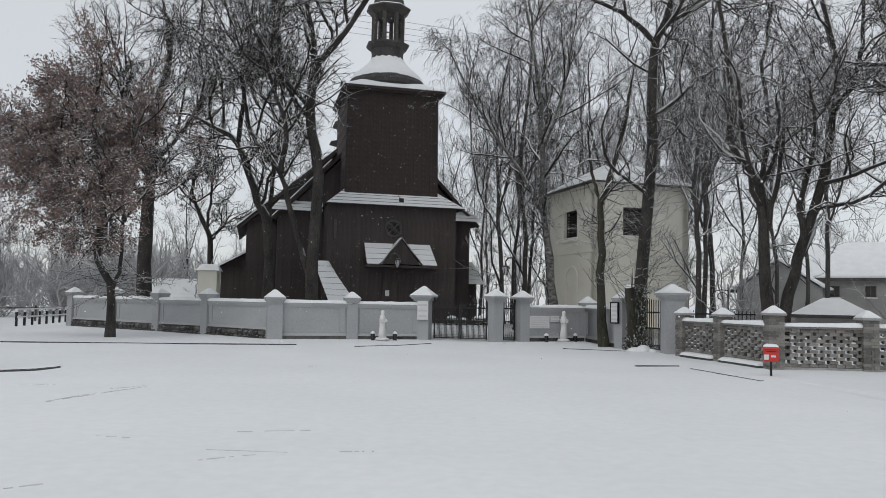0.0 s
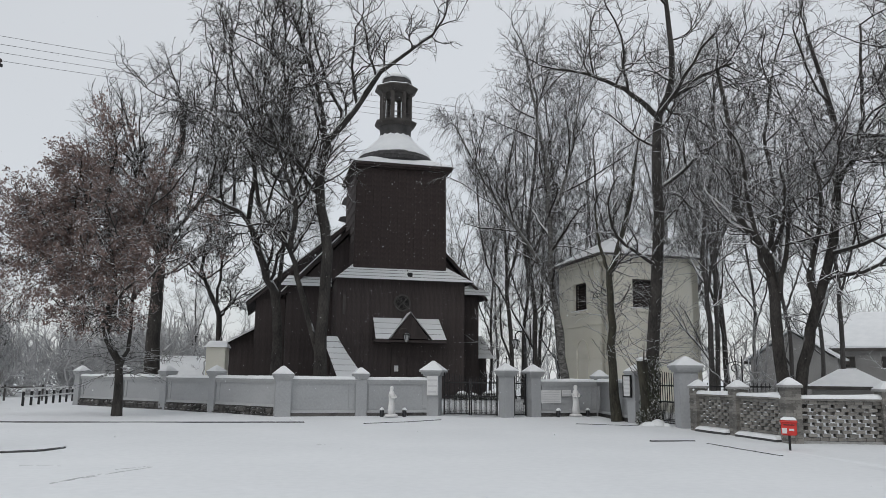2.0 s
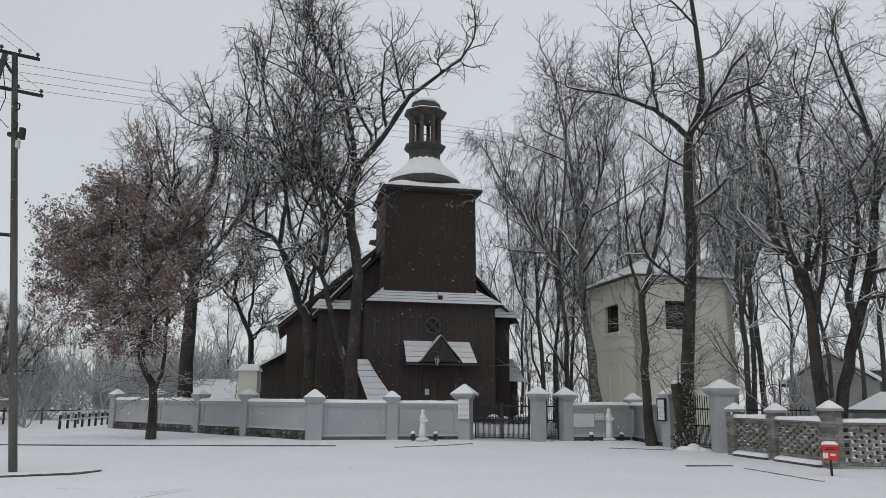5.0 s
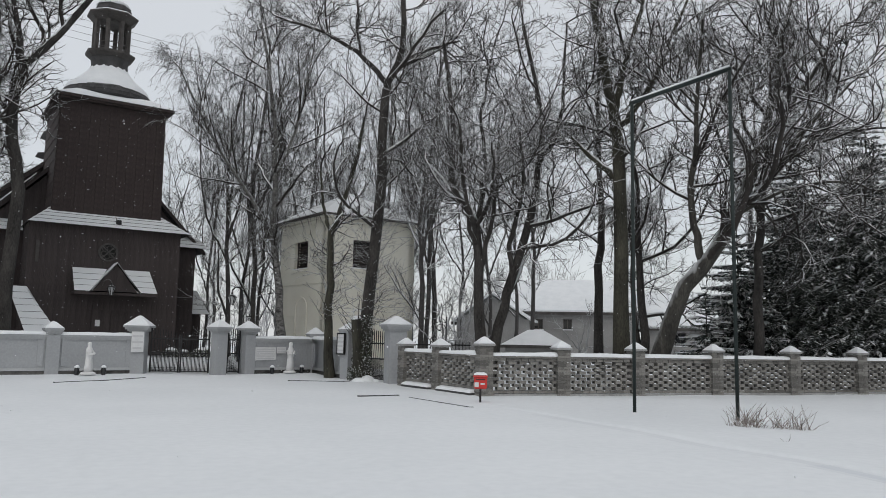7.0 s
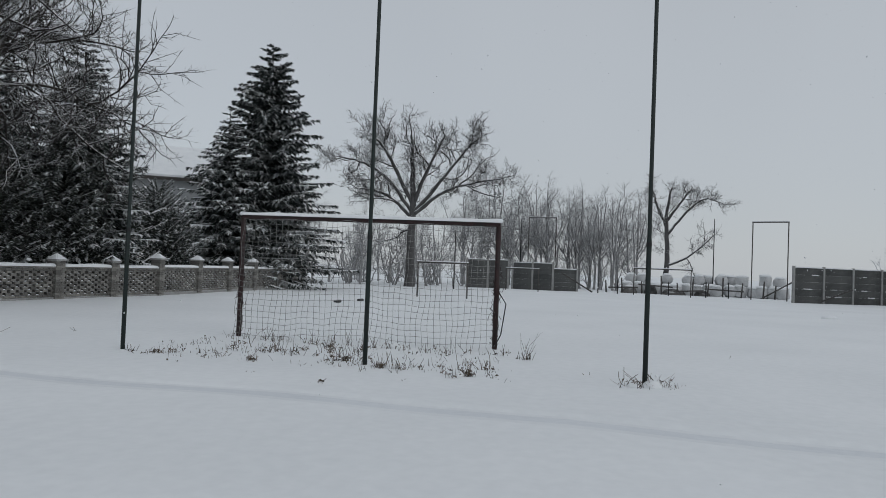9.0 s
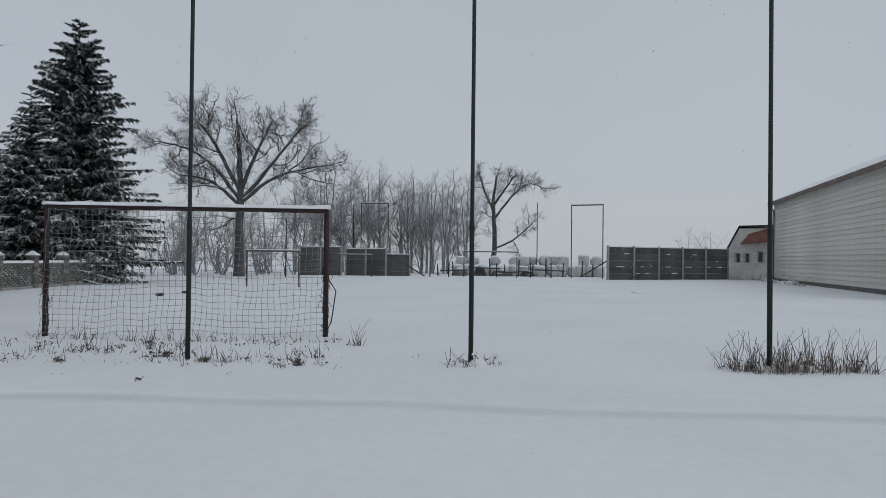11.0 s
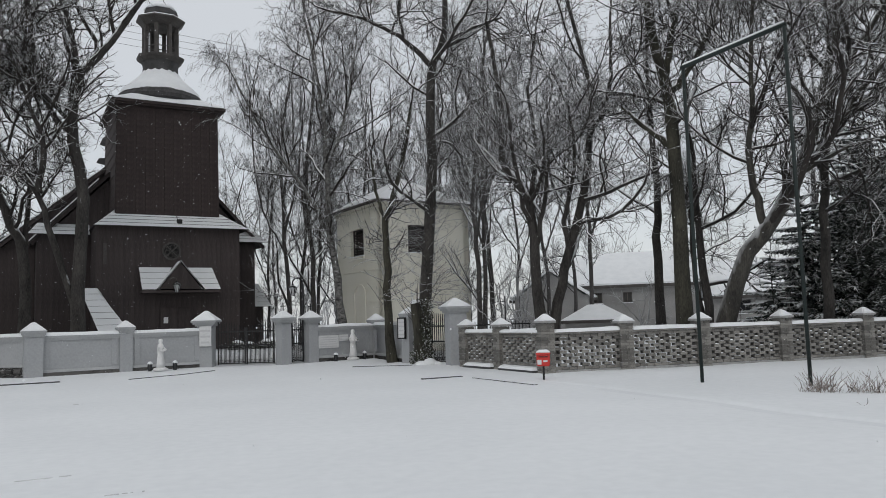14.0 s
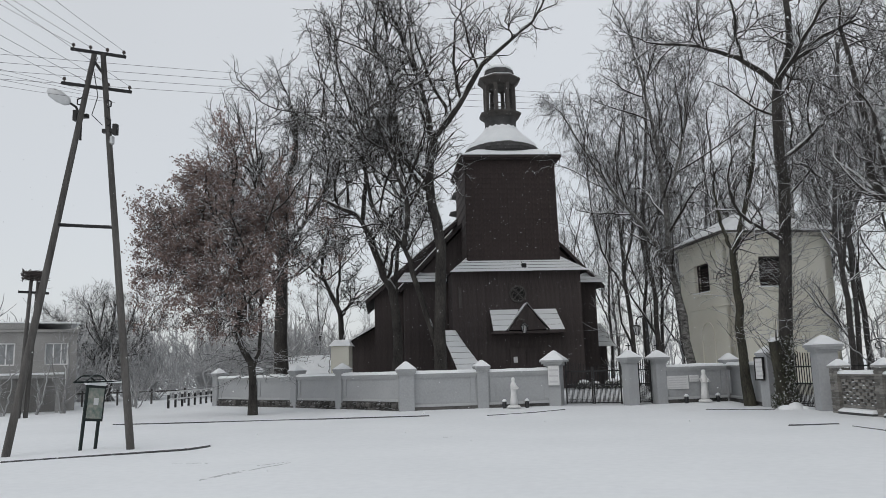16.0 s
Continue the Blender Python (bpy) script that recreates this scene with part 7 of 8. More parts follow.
gabled_house("farm_house", facing(26.3, 56.8, (34.5, 52.2)), 10.0, 8.0, 4.1, 6.6, "render_grey", "long grey rendered farm building with a snowy roof", ((1.9, 2.5, 0.7, 0.8), (4.2, 2.5, 0.7, 0.8), (6.6, 2.5, 0.7, 0.8), (6.6, 0.9, 0.7, 0.8), (8.6, 2.5, 0.7, 0.8)))
gabled_house("farm_house", facing(36.0, 52.0, (46.0, 46.0)), 12.0, 8.0, 3.0, 5.6, "render_grey", "low grey farm building with a broad snowy roof", ((2.0, 1.4, 0.9, 1.0), (6.2, 1.4, 0.9, 1.0)))
gabled_house("barn", facing(26.8, 64.0, (22.2, 58.4)), 7.0, 6.0, 3.2, 5.2, "render_grey", "grey gabled barn behind the churchyard trees", ((1.6, 1.5, 0.6, 0.6), (3.0, 2.4, 0.6, 0.7), (4.8, 1.5, 0.6, 0.6)), category="barn")
shed = thing("shed", facing(17.2, 37.8, (20.2, 36.3)), "small grey shed with a snow-laden hipped roof", "shed")
part("wall", Shape().box(0, 0, -0.2, 3.2, 3.0, 1.3).mesh("shed_wall", SN["render_grey"]), shed)
part("roof", Shape().hull([(-0.3, -0.3, 1.301), (3.5, -0.3, 1.301), (3.5, 3.3, 1.301), (-0.3, 3.3, 1.301)], [(1.2, 1.4, 2.15), (2.0, 1.4, 2.15), (2.0, 1.6, 2.15), (1.2, 1.6, 2.15)]).mesh("shed_roof", SN["cap"], bevel=0.04), shed, "hipped roof under snow")
part("eaves_board", Shape().box(-0.3, -0.34, 1.16, 3.5, -0.302, 1.32).mesh("shed_eave", SN["lantern"]), shed)
gabled_house("villa", facing(42.9, 35.2, (47.5, 28.8)), 8.5, 9.0, 7.2, 9.6, "ledge", "pale house with a shallow snowy roof behind spruces", ((1.5, 3.6, 1.2, 1.4), (5.5, 3.6, 1.2, 1.4)))
for k, (x, y) in enumerate(((-19.3, 51.6),)):
    gabled_house("cottage", pose(x, y, -0.5, 0, 0, 12 - 20 * k), 2.6, 4.0, 2.1, 3.2, "render_grey", "low cottage with a white snowy roof behind the lane", ((0.8, 0.9, 0.7, 0.8),))

# flat-roofed grey house across the road
house = thing("flat_house", facing(-33.2, 31.6, (-25.7, 37.5)), "flat-roofed grey rendered two-storey house with snowy terrace", "house")
wins = [(2.6, 2.35, 1.3, 1.15), (5.35, 2.35, 1.3, 1.15), (0.5, 2.35, 1.3, 1.15), (8.0, 2.35, 1.1, 1.15)]
holed_wall(house, "wall", None, 9.5, -0.2, 4.2, [(x, z, x + w, z + h) for x, z, w, h in wins], "render_grey", 0.3)
part("core", Shape().box(0, 0.6, -0.2, 9.5, 8, 4.15).mesh("flat_core", SN["render_grey"]), house)
part("parapet", Shape().box(4.2, -0.08, 4.201, 7.6, 0.4, 4.5).mesh("parapet", SN["render_grey"], bevel=0.01), house)
part("cornice", Shape().box(-0.1, -0.14, 4.05, 9.6, -0.002, 4.18).mesh("flat_cornice", SN["render_grey"]), house)
part("snow", Shape().box(-0.1, -0.12, 4.501, 9.6, 8, 4.56).mesh("flat_snow", SN["cap"]), house)
for x, z, w, h in wins:
    win = part("window", Shape().box(x, 0.1, z, x + 0.07, 0.16, z + h).box(x + w - 0.07, 0.1, z, x + w, 0.16, z + h).box(x + 0.07, 0.1, z + h - 0.07, x + w - 0.07, 0.16, z + h).box(x + 0.07, 0.1, z, x + w - 0.07, 0.16, z + 0.07).box(x + w / 3, 0.1, z + 0.07, x + w / 3 + 0.06, 0.16, z + h - 0.07).box(x + 2 * w / 3, 0.1, z + 0.07, x + 2 * w / 3 + 0.06, 0.16, z + h - 0.07).mesh("house_window", SN["white"]), house)
    part("pane", Shape().box(x + 0.07, 0.12, z + 0.07, x + w - 0.07, 0.135, z + h - 0.07).mesh("house_pane", SN["pale_glass"]), win, "pale grey window pane")
terrace = part("terrace", Shape().box(5.2, -2.2, 1.7, 8.8, -0.02, 1.85).mesh("terrace", SN["concrete"]), house)
part("snow", Shape().box(5.15, -2.25, 1.851, 8.85, -0.02, 1.95).mesh("terrace_snow", SN["cap"]), terrace)
for x in (5.4, 8.6):
    part("post", Shape().box(x - 0.08, -2.1, -0.1, x + 0.08, -1.94, 1.7).mesh("terrace_post", SN["concrete"]), terrace)

# stork's nest on a twin pole
nest = thing("nest_pole", pose(-23.35, 30.5, 0, 0, 2, 40), "twin timber pole with a stork nest platform on top", "pole")
for x in (-0.14, 0.14):
    part("pole", Shape().turned([(0.1, -0.2), (0.075, 5.9)], 9).mesh("twin_pole", SN["pole"], True), nest, m=pose(x, 0, 0))
part("crossarm", Shape().box(-0.6, -0.06, 5.35, 0.6, 0.06, 5.45).mesh("nest_arm", SN["iron"]), nest)
rng = np.random.default_rng(4)
P = []
for k in range(170):
    a, r = rng.random() * 6.283, 0.42 * math.sqrt(rng.random()) + 0.08
    c = np.array((r * math.cos(a), r * math.sin(a), 5.95 + rng.random() * 0.36))
    d = np.array((-math.sin(a), math.cos(a), rng.normal(0, 0.15))) * 0.32
    P.append([c - d, c, c + d])
V, F = tubes(np.array(P), np.full((170, 3), 0.014), 3)
part("nest", raw_mesh("nest", V, F, SN["timber"], False), nest, "nest of dry sticks", kind="stuff")

# cream chapel-like hut behind the wall
hut = thing("wayside_shrine", pose(-12.5, 39.6, 0, 0, 0, 8), "small cream rendered shrine with a snowy gable roof", "shrine")
part("body", Shape().box(0, 0, -0.1, 0.95, 1.3, 2.95).mesh("shrine_body", SN["cream"], bevel=0.02), hut)
s = Shape().hull([(-0.1, -0.12, 2.951), (-0.1, 1.42, 2.951), (0.06, 0.65, 3.3)], [(1.05, -0.12, 2.951), (1.05, 1.42, 2.951), (0.89, 0.65, 3.3)])
part("roof", s.mesh("shrine_roof", SN["cap"]), hut)

# white railing beside the lane
rail = thing("railing", facing(-20.36, 37.3, (-21.5, 44.5)), "low railing with white and black painted posts", "railing")
for k in range(8):
    post = part("post", Shape().box(-0.05, -0.05, -0.1, 0.05, 0.05, 0.68).mesh("rail_post", SN["iron"], bevel=0.008), rail, m=pose(k * 1.03, 0, 0))
    part("band", Shape().box(-0.053, -0.053, 0.68, 0.053, 0.053, 0.85).mesh("rail_band", SN["white"], bevel=0.008), post)
for z in (0.45, 0.82):
    part("bar", Shape().box(-0.1, -0.09, z - 0.035, 7.3, -0.055, z + 0.035).mesh("rail_bar", SN["white"]), rail)
lane = thing("pole_fence", facing(-30.0, 41.0, (-21.8, 46.0)), "low timber fence along the lane, snow on its rails", "fence")
for k in range(6):
    part("post", Shape().turned([(0.06, -0.1), (0.055, 0.9)], 7).mesh("lane_post", SN["pole"]), lane, m=pose(k * 1.9, 0, 0))
part("rail", Shape().tube([(0, 0, 0.75), (9.5, 0, 0.75)], 0.05, 6).mesh("lane_rail", SN["pole"]), lane)

# ---- overhead line on an A-shaped timber pole ----
A1, A2, TOP = (-11.9, 15.25), (-9.82, 16.6), 9.35
mid = (-10.99, 16.5)
apole = thing("power_pole", facing(*mid, A2), "weathered A-shaped timber power pole with iron crossarms", "power pole")
apex_in = apole.matrix_world.inverted()
for sgn in (-1, 1):
    foot = apex_in @ Vector((*(A1 if sgn < 0 else A2), -0.2))
    part("leg", Shape().tube([foot, (sgn * 0.11, 0, TOP)], [0.088, 0.062], 10).mesh("pole_leg", SN["pole"], True), apole)
part("brace", Shape().tube([(apex_in @ Vector((*A1, 0))) * 0.46 + Vector((0, 0, 5.05)), (apex_in @ Vector((*A2, 0))) * 0.46 + Vector((0, 0, 5.05))], 0.042, 8).mesh("pole_brace", SN["iron"], True), apole)
for z, h0 in ((9.38, 0.62), (8.5, 0.78)):
    arm = part("crossarm", Shape().box(-h0, -0.035, z - 0.035, h0, 0.035, z + 0.035).mesh("crossarm", SN["iron"], bevel=0.01), apole, "black iron crossarm", m=pose(0, 0, z, 0, 1.5, 28) @ pose(0, 0, -z))
    for k in range(4):
        x = -h0 + 0.06 + (2 * h0 - 0.12) * k / 3
        part("insulator", Shape().turned([(0.014, z + 0.03), (0.014, z + 0.07), (0.042, z + 0.085), (0.038, z + 0.13), (0.022, z + 0.155)], 8, (x, 0)).mesh("insulator", SN["ceramic"], True), arm)
for sgn, z in ((-1, 7.75), (1, 7.35)):
    part("bracket", Shape().box(sgn * 0.35 - 0.16, -0.05, z, sgn * 0.35 + 0.16, 0.05, z + 0.09).box(sgn * 0.35 + sgn * 0.1, -0.06, z - 0.06, sgn * 0.35 + sgn * 0.2, 0.06, z + 0.2).mesh("bracket", SN["iron"]), apole)
lamp = part("street_lamp", Shape().tube([(-0.36, 0, 7.2), (-0.34, -0.04, 7.75), (-0.45, -0.1, 8.0), (-0.62, -0.15, 8.12)], 0.028, 7).mesh("lamp_arm", SN["iron"], True), apole)
part("lamp_head", Shape().turned([(0.04, 0), (0.11, 0.08), (0.145, 0.3), (0.12, 0.52), (0.04, 0.62)], 12, squash=0.6).mesh("lamp_head", SN["lamp_glass"], True), lamp, "grey oval street lamp head", m=pose(-0.57, -0.14, 8.08, 0, -58, 12))
part("meter_box", Shape().box(0.38, -0.06, 7.05, 0.48, 0.04, 7.26).mesh("pole_box", SN["lamp_glass"], bevel=0.02), apole)


for sgn, z in ((-1, 8.15), (1, 8.05), (1, 7.6)):
    part("shackle", Shape().tube([(sgn * 0.3, -0.06, z + 0.1), (sgn * 0.42, -0.1, z + 0.04), (sgn * 0.42, -0.1, z - 0.08), (sgn * 0.32, -0.06, z - 0.1)], 0.018, 6).mesh("shackle", SN["iron"], True), apole)
part("jumper", Shape().tube([(0.05, -0.14, 9.2), (0.0, -0.2, 8.9), (0.14, -0.2, 8.2), (0.0, -0.18, 7.75), (0.25, -0.14, 7.5)], 0.011, 5).mesh("jumper", SN["iron"], True), apole, "looped black jumper cable")
part("spreader", Shape().tube([(-0.16, 0, 9.25), (0.2, 0, 8.75)], 0.035, 7).mesh("spreader", SN["iron"], True), apole)


def wire(name, a, b, sag, r=0.0045, label="thin dark overhead wire"):
    a, b = Vector(a), Vector(b)
    pts = [a.lerp(b, t / 14) - Vector((0, 0, sag * 4 * (t / 14) * (1 - t / 14))) for t in range(15)]
    ob = new(name, Shape().tube(pts, r, 4).mesh(name, SN["iron"], True))
    return tagged(ob, label, "wire", "overhead wires")


am = facing(*mid, A2)
for k in range(4):
    for z, h0 in ((9.5, 0.56), (8.62, 0.72)):
        p = am @ pose(0, 0, 0, 0, 0, 28) @ Vector((-h0 + 2 * h0 * k / 3, 0, z))
        q = p + Vector((1.0 + 1.1 * k, -34.0, 0.3 if z > 9 else 0.6))
        wire("wire", p, q, 0.8)
for k in range(4):
    p = am @ Vector((-0.5 + 0.3 * k, 0.1, 8.55 - 0.14 * k))
    q = p + Vector((-9.0, -26, -0.5 - 0.7 * k))
    wire("wire", p, q, 0.6)
for k in range(4):
    wire("wire", (-62.0, 28.0, 22.6 - 0.62 * k), (2.0, 77.2, 29.3 - 0.6 * k), 0.7, 0.014)
    wire("wire", (2.0, 77.2, 29.3 - 0.6 * k), (66.0, 126.0, 34.0 - 0.6 * k), 0.7, 0.014)

# notice board on two leaning posts
nb = thing("notice_board", pose(-10.9, 16.62, 0, 0, 5, 70), "leaning dark green notice board with a faded poster and snowy top", "notice board")
for x in (-0.19, 0.19):
    part("post", Shape().box(x - 0.03, -0.03, -0.2, x + 0.03, 0.03, 1.45).mesh("board_post", SN["green_steel"], bevel=0.006), nb)
part("frame", Shape().box(-0.25, -0.07, 0.62, 0.25, -0.032, 1.42).mesh("board_frame", SN["green_steel"], bevel=0.008), nb)
part("poster", Shape().box(-0.2, -0.08, 0.68, 0.2, -0.072, 1.36).mesh("board_poster", SN["poster"]), nb, "faded green and grey poster")
part("sheet", Shape().box(-0.05, -0.088, 0.98, 0.07, -0.082, 1.14).mesh("board_sheet", SN["paper"]), nb)
part("snow", Shape().box(-0.27, -0.1, 1.42, 0.27, 0.06, 1.5).mesh("board_snow", SN["cap"], bevel=0.03), nb)
# arched grille hood on the board's top
arc = [(-0.27 + 0.54 * k / 10, 1.5 + 0.15 * math.sin(math.pi * k / 10)) for k in range(11)]
s = Shape()
for y in (-0.2, 0.2):
    s.tube([(x, y, z) for x, z in arc], 0.016, 5)
s.box(-0.29, -0.21, 1.48, 0.66, -0.18, 1.52).box(-0.29, 0.18, 1.48, 0.66, 0.21, 1.52)
part("hood_frame", s.mesh("hood_frame", SN["green_steel"]), nb, m=pose(0, 0, 0, 0, -5, 0))
for k in range(1, 10, 2):
    part("hood_bar", Shape().tube([(arc[k][0], -0.2, arc[k][1]), (arc[k][0], 0.2, arc[k][1])], 0.01, 5).mesh("hood_bar", SN["green_steel"]), nb, m=pose(0, 0, 0, 0, -5, 0))
part("hood_snow", Shape().box(0.27, -0.22, 1.521, 0.66, 0.22, 1.565).mesh("hood_snow", SN["cap"], bevel=0.015), nb)

# ---- kerbs showing dark through the snow ----
def kerb_line(points, h=0.034, w=0.11):
    """Kerb stones of about a metre, end to end along a line."""
    rows = [Vector((*p, 0)) for p in points]
    for a, b in zip(rows[:-1], rows[1:]):
        n = (b - a).length
        k = max(1, round(n / 1.0))
        for i in range(k):
            p, q = a.lerp(b, i / k), a.lerp(b, (i + 1) / k)
            l = (q - p).length
            ob = new("kerb_stone", Shape().box(0.004, -w / 2, -0.12, l - 0.004, w / 2, h).mesh("kerb_stone", SN["kerb"], bevel=0.012))
            ob.matrix_world = facing(p.x, p.y, (q.x, q.y))
            tagged(ob, "wet dark kerb stone edged with snow", "kerb", "kerb stones")


kerb_line([(-15.6, 25.0), (-10.6, 25.7), (-4.95, 26.85)])
kerb_line([(-16.5, 10.2), (-11.1, 14.15), (-9.5, 15.35), (-8.35, 16.25), (-8.15, 16.9), (-8.5, 17.6)])
kerb_line([(-2.9, 26.4), (-1.5, 27.6), (-0.4, 29.2)], 0.03)
kerb_line([(4.3, 27.6), (6.3, 26.8)], 0.026)
kerb_line([(5.05, 20.5), (6.25, 20.7)], 0.026)
kerb_line([(6.35, 20.0), (6.9, 17.0)], 0.018)

# ---- gates ----
def gate_leaf(ob, x0, x1, low, high, bars, name="leaf"):
    """A leaf of upright iron bars with rails, a dense lower part and rings; its top swings up from low to high."""
    leaf = part(name, Shape().box(x0, -0.025, 0.05, x0 + 0.05, 0.025, low).box(x1 - 0.05, -0.025, 0.05, x1, 0.025, high).box(x0 + 0.05, -0.02, 0.08, x1 - 0.05, 0.02, 0.12).box(x0 + 0.05, -0.02, 0.78, x1 - 0.05, 0.02, 0.83).box(x0 + 0.05, -0.02, 1.32, x1 - 0.05, 0.02, 1.37).mesh("gate_frame", SN["iron"]), ob)
    for k in range(bars):
        t = (k + 0.5) / bars
        x = x0 + (x1 - x0) * t
        h = low + (high - low) * t + 0.06 * math.sin(math.pi * t)
        part("bar", Shape().tube([(x, 0, 0.1), (x, 0, h)], 0.0165, 5).mesh("gate_bar", SN["iron"]), leaf)
        xm = x + (x1 - x0) / bars / 2
        if k < bars - 1:
            part("short_bar", Shape().tube([(xm, 0, 0.1), (xm, 0, 0.8)], 0.012, 5).mesh("gate_short_bar", SN["iron"]), leaf)
        s = Shape().tube([(x + 0.05 * math.cos(a), 0, 0.2 + 0.05 * math.sin(a)) for a in np.linspace(0, 6.283, 9)], 0.007, 4)
        part("ring", s.mesh("gate_ring", SN["iron"]), leaf)
    return leaf


main_gate = thing("iron_gate", facing(-0.36, 32.45, (1.9, 31.83)), "black wrought-iron double gate before the church, closed", "gate")
n = math.hypot(2.26, 0.62)
gate_leaf(main_gate, 0.04, n / 2 - 0.01, 1.75, 1.5, 11)
gate_leaf(main_gate, n / 2 + 0.01, n - 0.04, 1.5, 1.75, 11)
wicket = thing("iron_gate", facing(2.5, 31.93, (3.05, 32.25)), "narrow black wrought-iron wicket gate, closed", "gate")
gate_leaf(wicket, 0.02, 0.62, 1.72, 1.72, 6)
side_gate = thing("iron_gate", facing(6.85, 28.3, (7.5, 26.6)), "tall black iron side gate behind an ivy-grown tree", "gate")
gate_leaf(side_gate, 0.05, 1.8, 1.75, 1.75, 14)
fence = thing("iron_railing", facing(8.9, 27.6, (11.6, 28.6)), "plain black iron railing behind the brick wall", "railing")
for k in range(16):
    part("bar", Shape().tube([(k * 0.18, 0, -0.1), (k * 0.18, 0, 1.45)], 0.012, 5).mesh("railing_bar", SN["iron"]), fence)
for z in (0.4, 1.3):
    part("rail", Shape().box(-0.05, -0.02, z, 2.75, 0.02, z + 0.05).mesh("railing_rail", SN["iron"]), fence)
for x, y, z in ((2.2, 31.75, 2.11), (3.35, 32.4, 2.09)):
    cross = thing("iron_cross", pose(x, y, z - 0.02, 0, 0, 10), "small black iron cross on a gate pillar", "cross", "pillar crosses")
    part("upright", Shape().box(-0.018, -0.018, 0, 0.018, 0.018, 0.34).mesh("cross_upright", SN["iron"]), cross)
    part("arm", Shape().box(-0.11, -0.016, 0.2, 0.11, 0.016, 0.236).mesh("cross_arm", SN["iron"]), cross)

# wrought-iron scroll on a thin post behind the brick wall
scroll = thing("iron_bracket", pose(9.1, 24.85, 0, 0, 0, -18), "black wrought-iron scroll bracket on a thin post", "bracket")
part("post", Shape().turned([(0.022, -0.1), (0.02, 2.3)], 7).mesh("bracket_post", SN["iron"], True), scroll)
spiral = [((0.19 - 0.016 * k) * math.cos(0.62 * k) - 0.2, 0.0, 1.9 + (0.19 - 0.016 * k) * math.sin(0.62 * k)) for k in range(12)]
part("scroll", Shape().tube(spiral, 0.014, 5).mesh("bracket_scroll", SN["iron"], True), scroll)
part("arm", Shape().tube([(0, 0, 2.1), (-0.2, 0, 2.14), (-0.45, 0, 2.05), (-0.5, 0, 1.93)], 0.014, 5).mesh("bracket_arm", SN["iron"], True), scroll)

# lantern posts
def lantern_head(parent, m, size=1.0):
    head = part("lantern", Shape().turned([(0.06 * size, 0), (0.15 * size, 0.3 * size)], 6).mesh("lantern_glass", SN["lamp_glass"]), parent, "six-sided glass lantern", m)
    s = Shape()
    for k in range(6):
        a = math.pi * k / 3
        s.tube([(0.063 * size * math.cos(a), 0.063 * size * math.sin(a), 0), (0.155 * size * math.cos(a), 0.155 * size * math.sin(a), 0.3 * size)], 0.014 * size, 5)
    part("bars", s.mesh("lantern_bars", SN["iron"]), head)
    part("hood", Shape().turned([(0.2 * size, 0.3 * size), (0.12 * size, 0.38 * size), (0.05 * size, 0.42 * size), (0.03 * size, 0.5 * size)], 8).mesh("lantern_hood", SN["iron"]), head)


post = thing("lamp_post", pose(3.2, 34.2, 0), "black iron lamp post with a hanging lantern", "lamp post")
part("shaft", Shape().turned([(0.1, -0.1), (0.1, 0.5), (0.065, 0.55), (0.06, 3.3)], 9).mesh("lamp_shaft", SN["iron"], True), post)
part("arm", Shape().tube([(0, 0, 3.25), (-0.02, 0, 3.45), (-0.14, 0, 3.58), (-0.3, 0, 3.57), (-0.42, 0, 3.43), (-0.42, 0, 3.33)], 0.034, 6).mesh("lamp_scroll", SN["iron"], True), post)
lantern_head(post, pose(-0.42, 0, 2.8), 1.1)
porch = thing("wall_lamp", CH @ pose(0.1, -1.05, 0), "black iron porch lantern on a curled bracket", "lamp")
part("bracket", Shape().tube([(-0.32, 0.02, 3.7), (-0.3, -0.05, 3.88), (-0.16, -0.09, 3.98), (0.0, -0.1, 3.95), (0.05, -0.1, 3.82)], 0.02, 6).mesh("porch_bracket", SN["lantern"], True), porch)
lantern_head(porch, pose(0.05, -0.1, 3.28), 1.1)
flood = thing("floodlight", CH @ pose(0.45, -0.1, 6.72), "small black floodlight on the skirt roof", "floodlight")
part("housing", Shape().box(-0.12, -0.18, 0, 0.12, 0.05, 0.22).mesh("flood_housing", SN["iron"], bevel=0.02), flood)
part("stay", Shape().tube([(0, 0, 0), (-0.12, 0.1, 0.4)], 0.015, 5).mesh("flood_stay", SN["iron"]), flood)

# statues, grave lamps, notices
def robed(name, x, y, h, turn, seed, label):
    """A plain veiled standing shape on a low base: one mesh."""
    s = Shape().turned([(0.26, 0), (0.26, 0.06), (0.2, 0.1)], 12)
    k = h - 0.1
    s.turned([(0.17, 0.1), (0.15, 0.1 + 0.2 * k), (0.12, 0.1 + 0.45 * k), (0.135, 0.1 + 0.66 * k), (0.12, 0.1 + 0.78 * k), (0.07, 0.1 + 0.84 * k), (0.085, 0.1 + 0.9 * k), (0.08, 0.1 + 0.97 * k), (0.03, 0.1 + k)], 14, squash=0.8)
    s.tube([(0.15, 0, 0.1 + 0.7 * k), (0.17, -0.1, 0.1 + 0.6 * k), (0.05, -0.17, 0.1 + 0.62 * k)], 0.045, 7)
    s.tube([(-0.15, 0, 0.1 + 0.7 * k), (-0.16, -0.1, 0.1 + 0.58 * k), (-0.03, -0.17, 0.1 + 0.6 * k)], 0.045, 7)
    me = s.mesh(name, SN["statue"], True)
    for v in me.vertices:
        a = math.atan2(v.co.y, v.co.x)
        v.co += Vector((math.cos(a), math.sin(a), 0)) * 0.014 * math.sin(a * 7 + v.co.z * 3 + seed) * (1 if 0.1 < v.co.z < 0.75 * h else 0)
    ob = new(name, me)
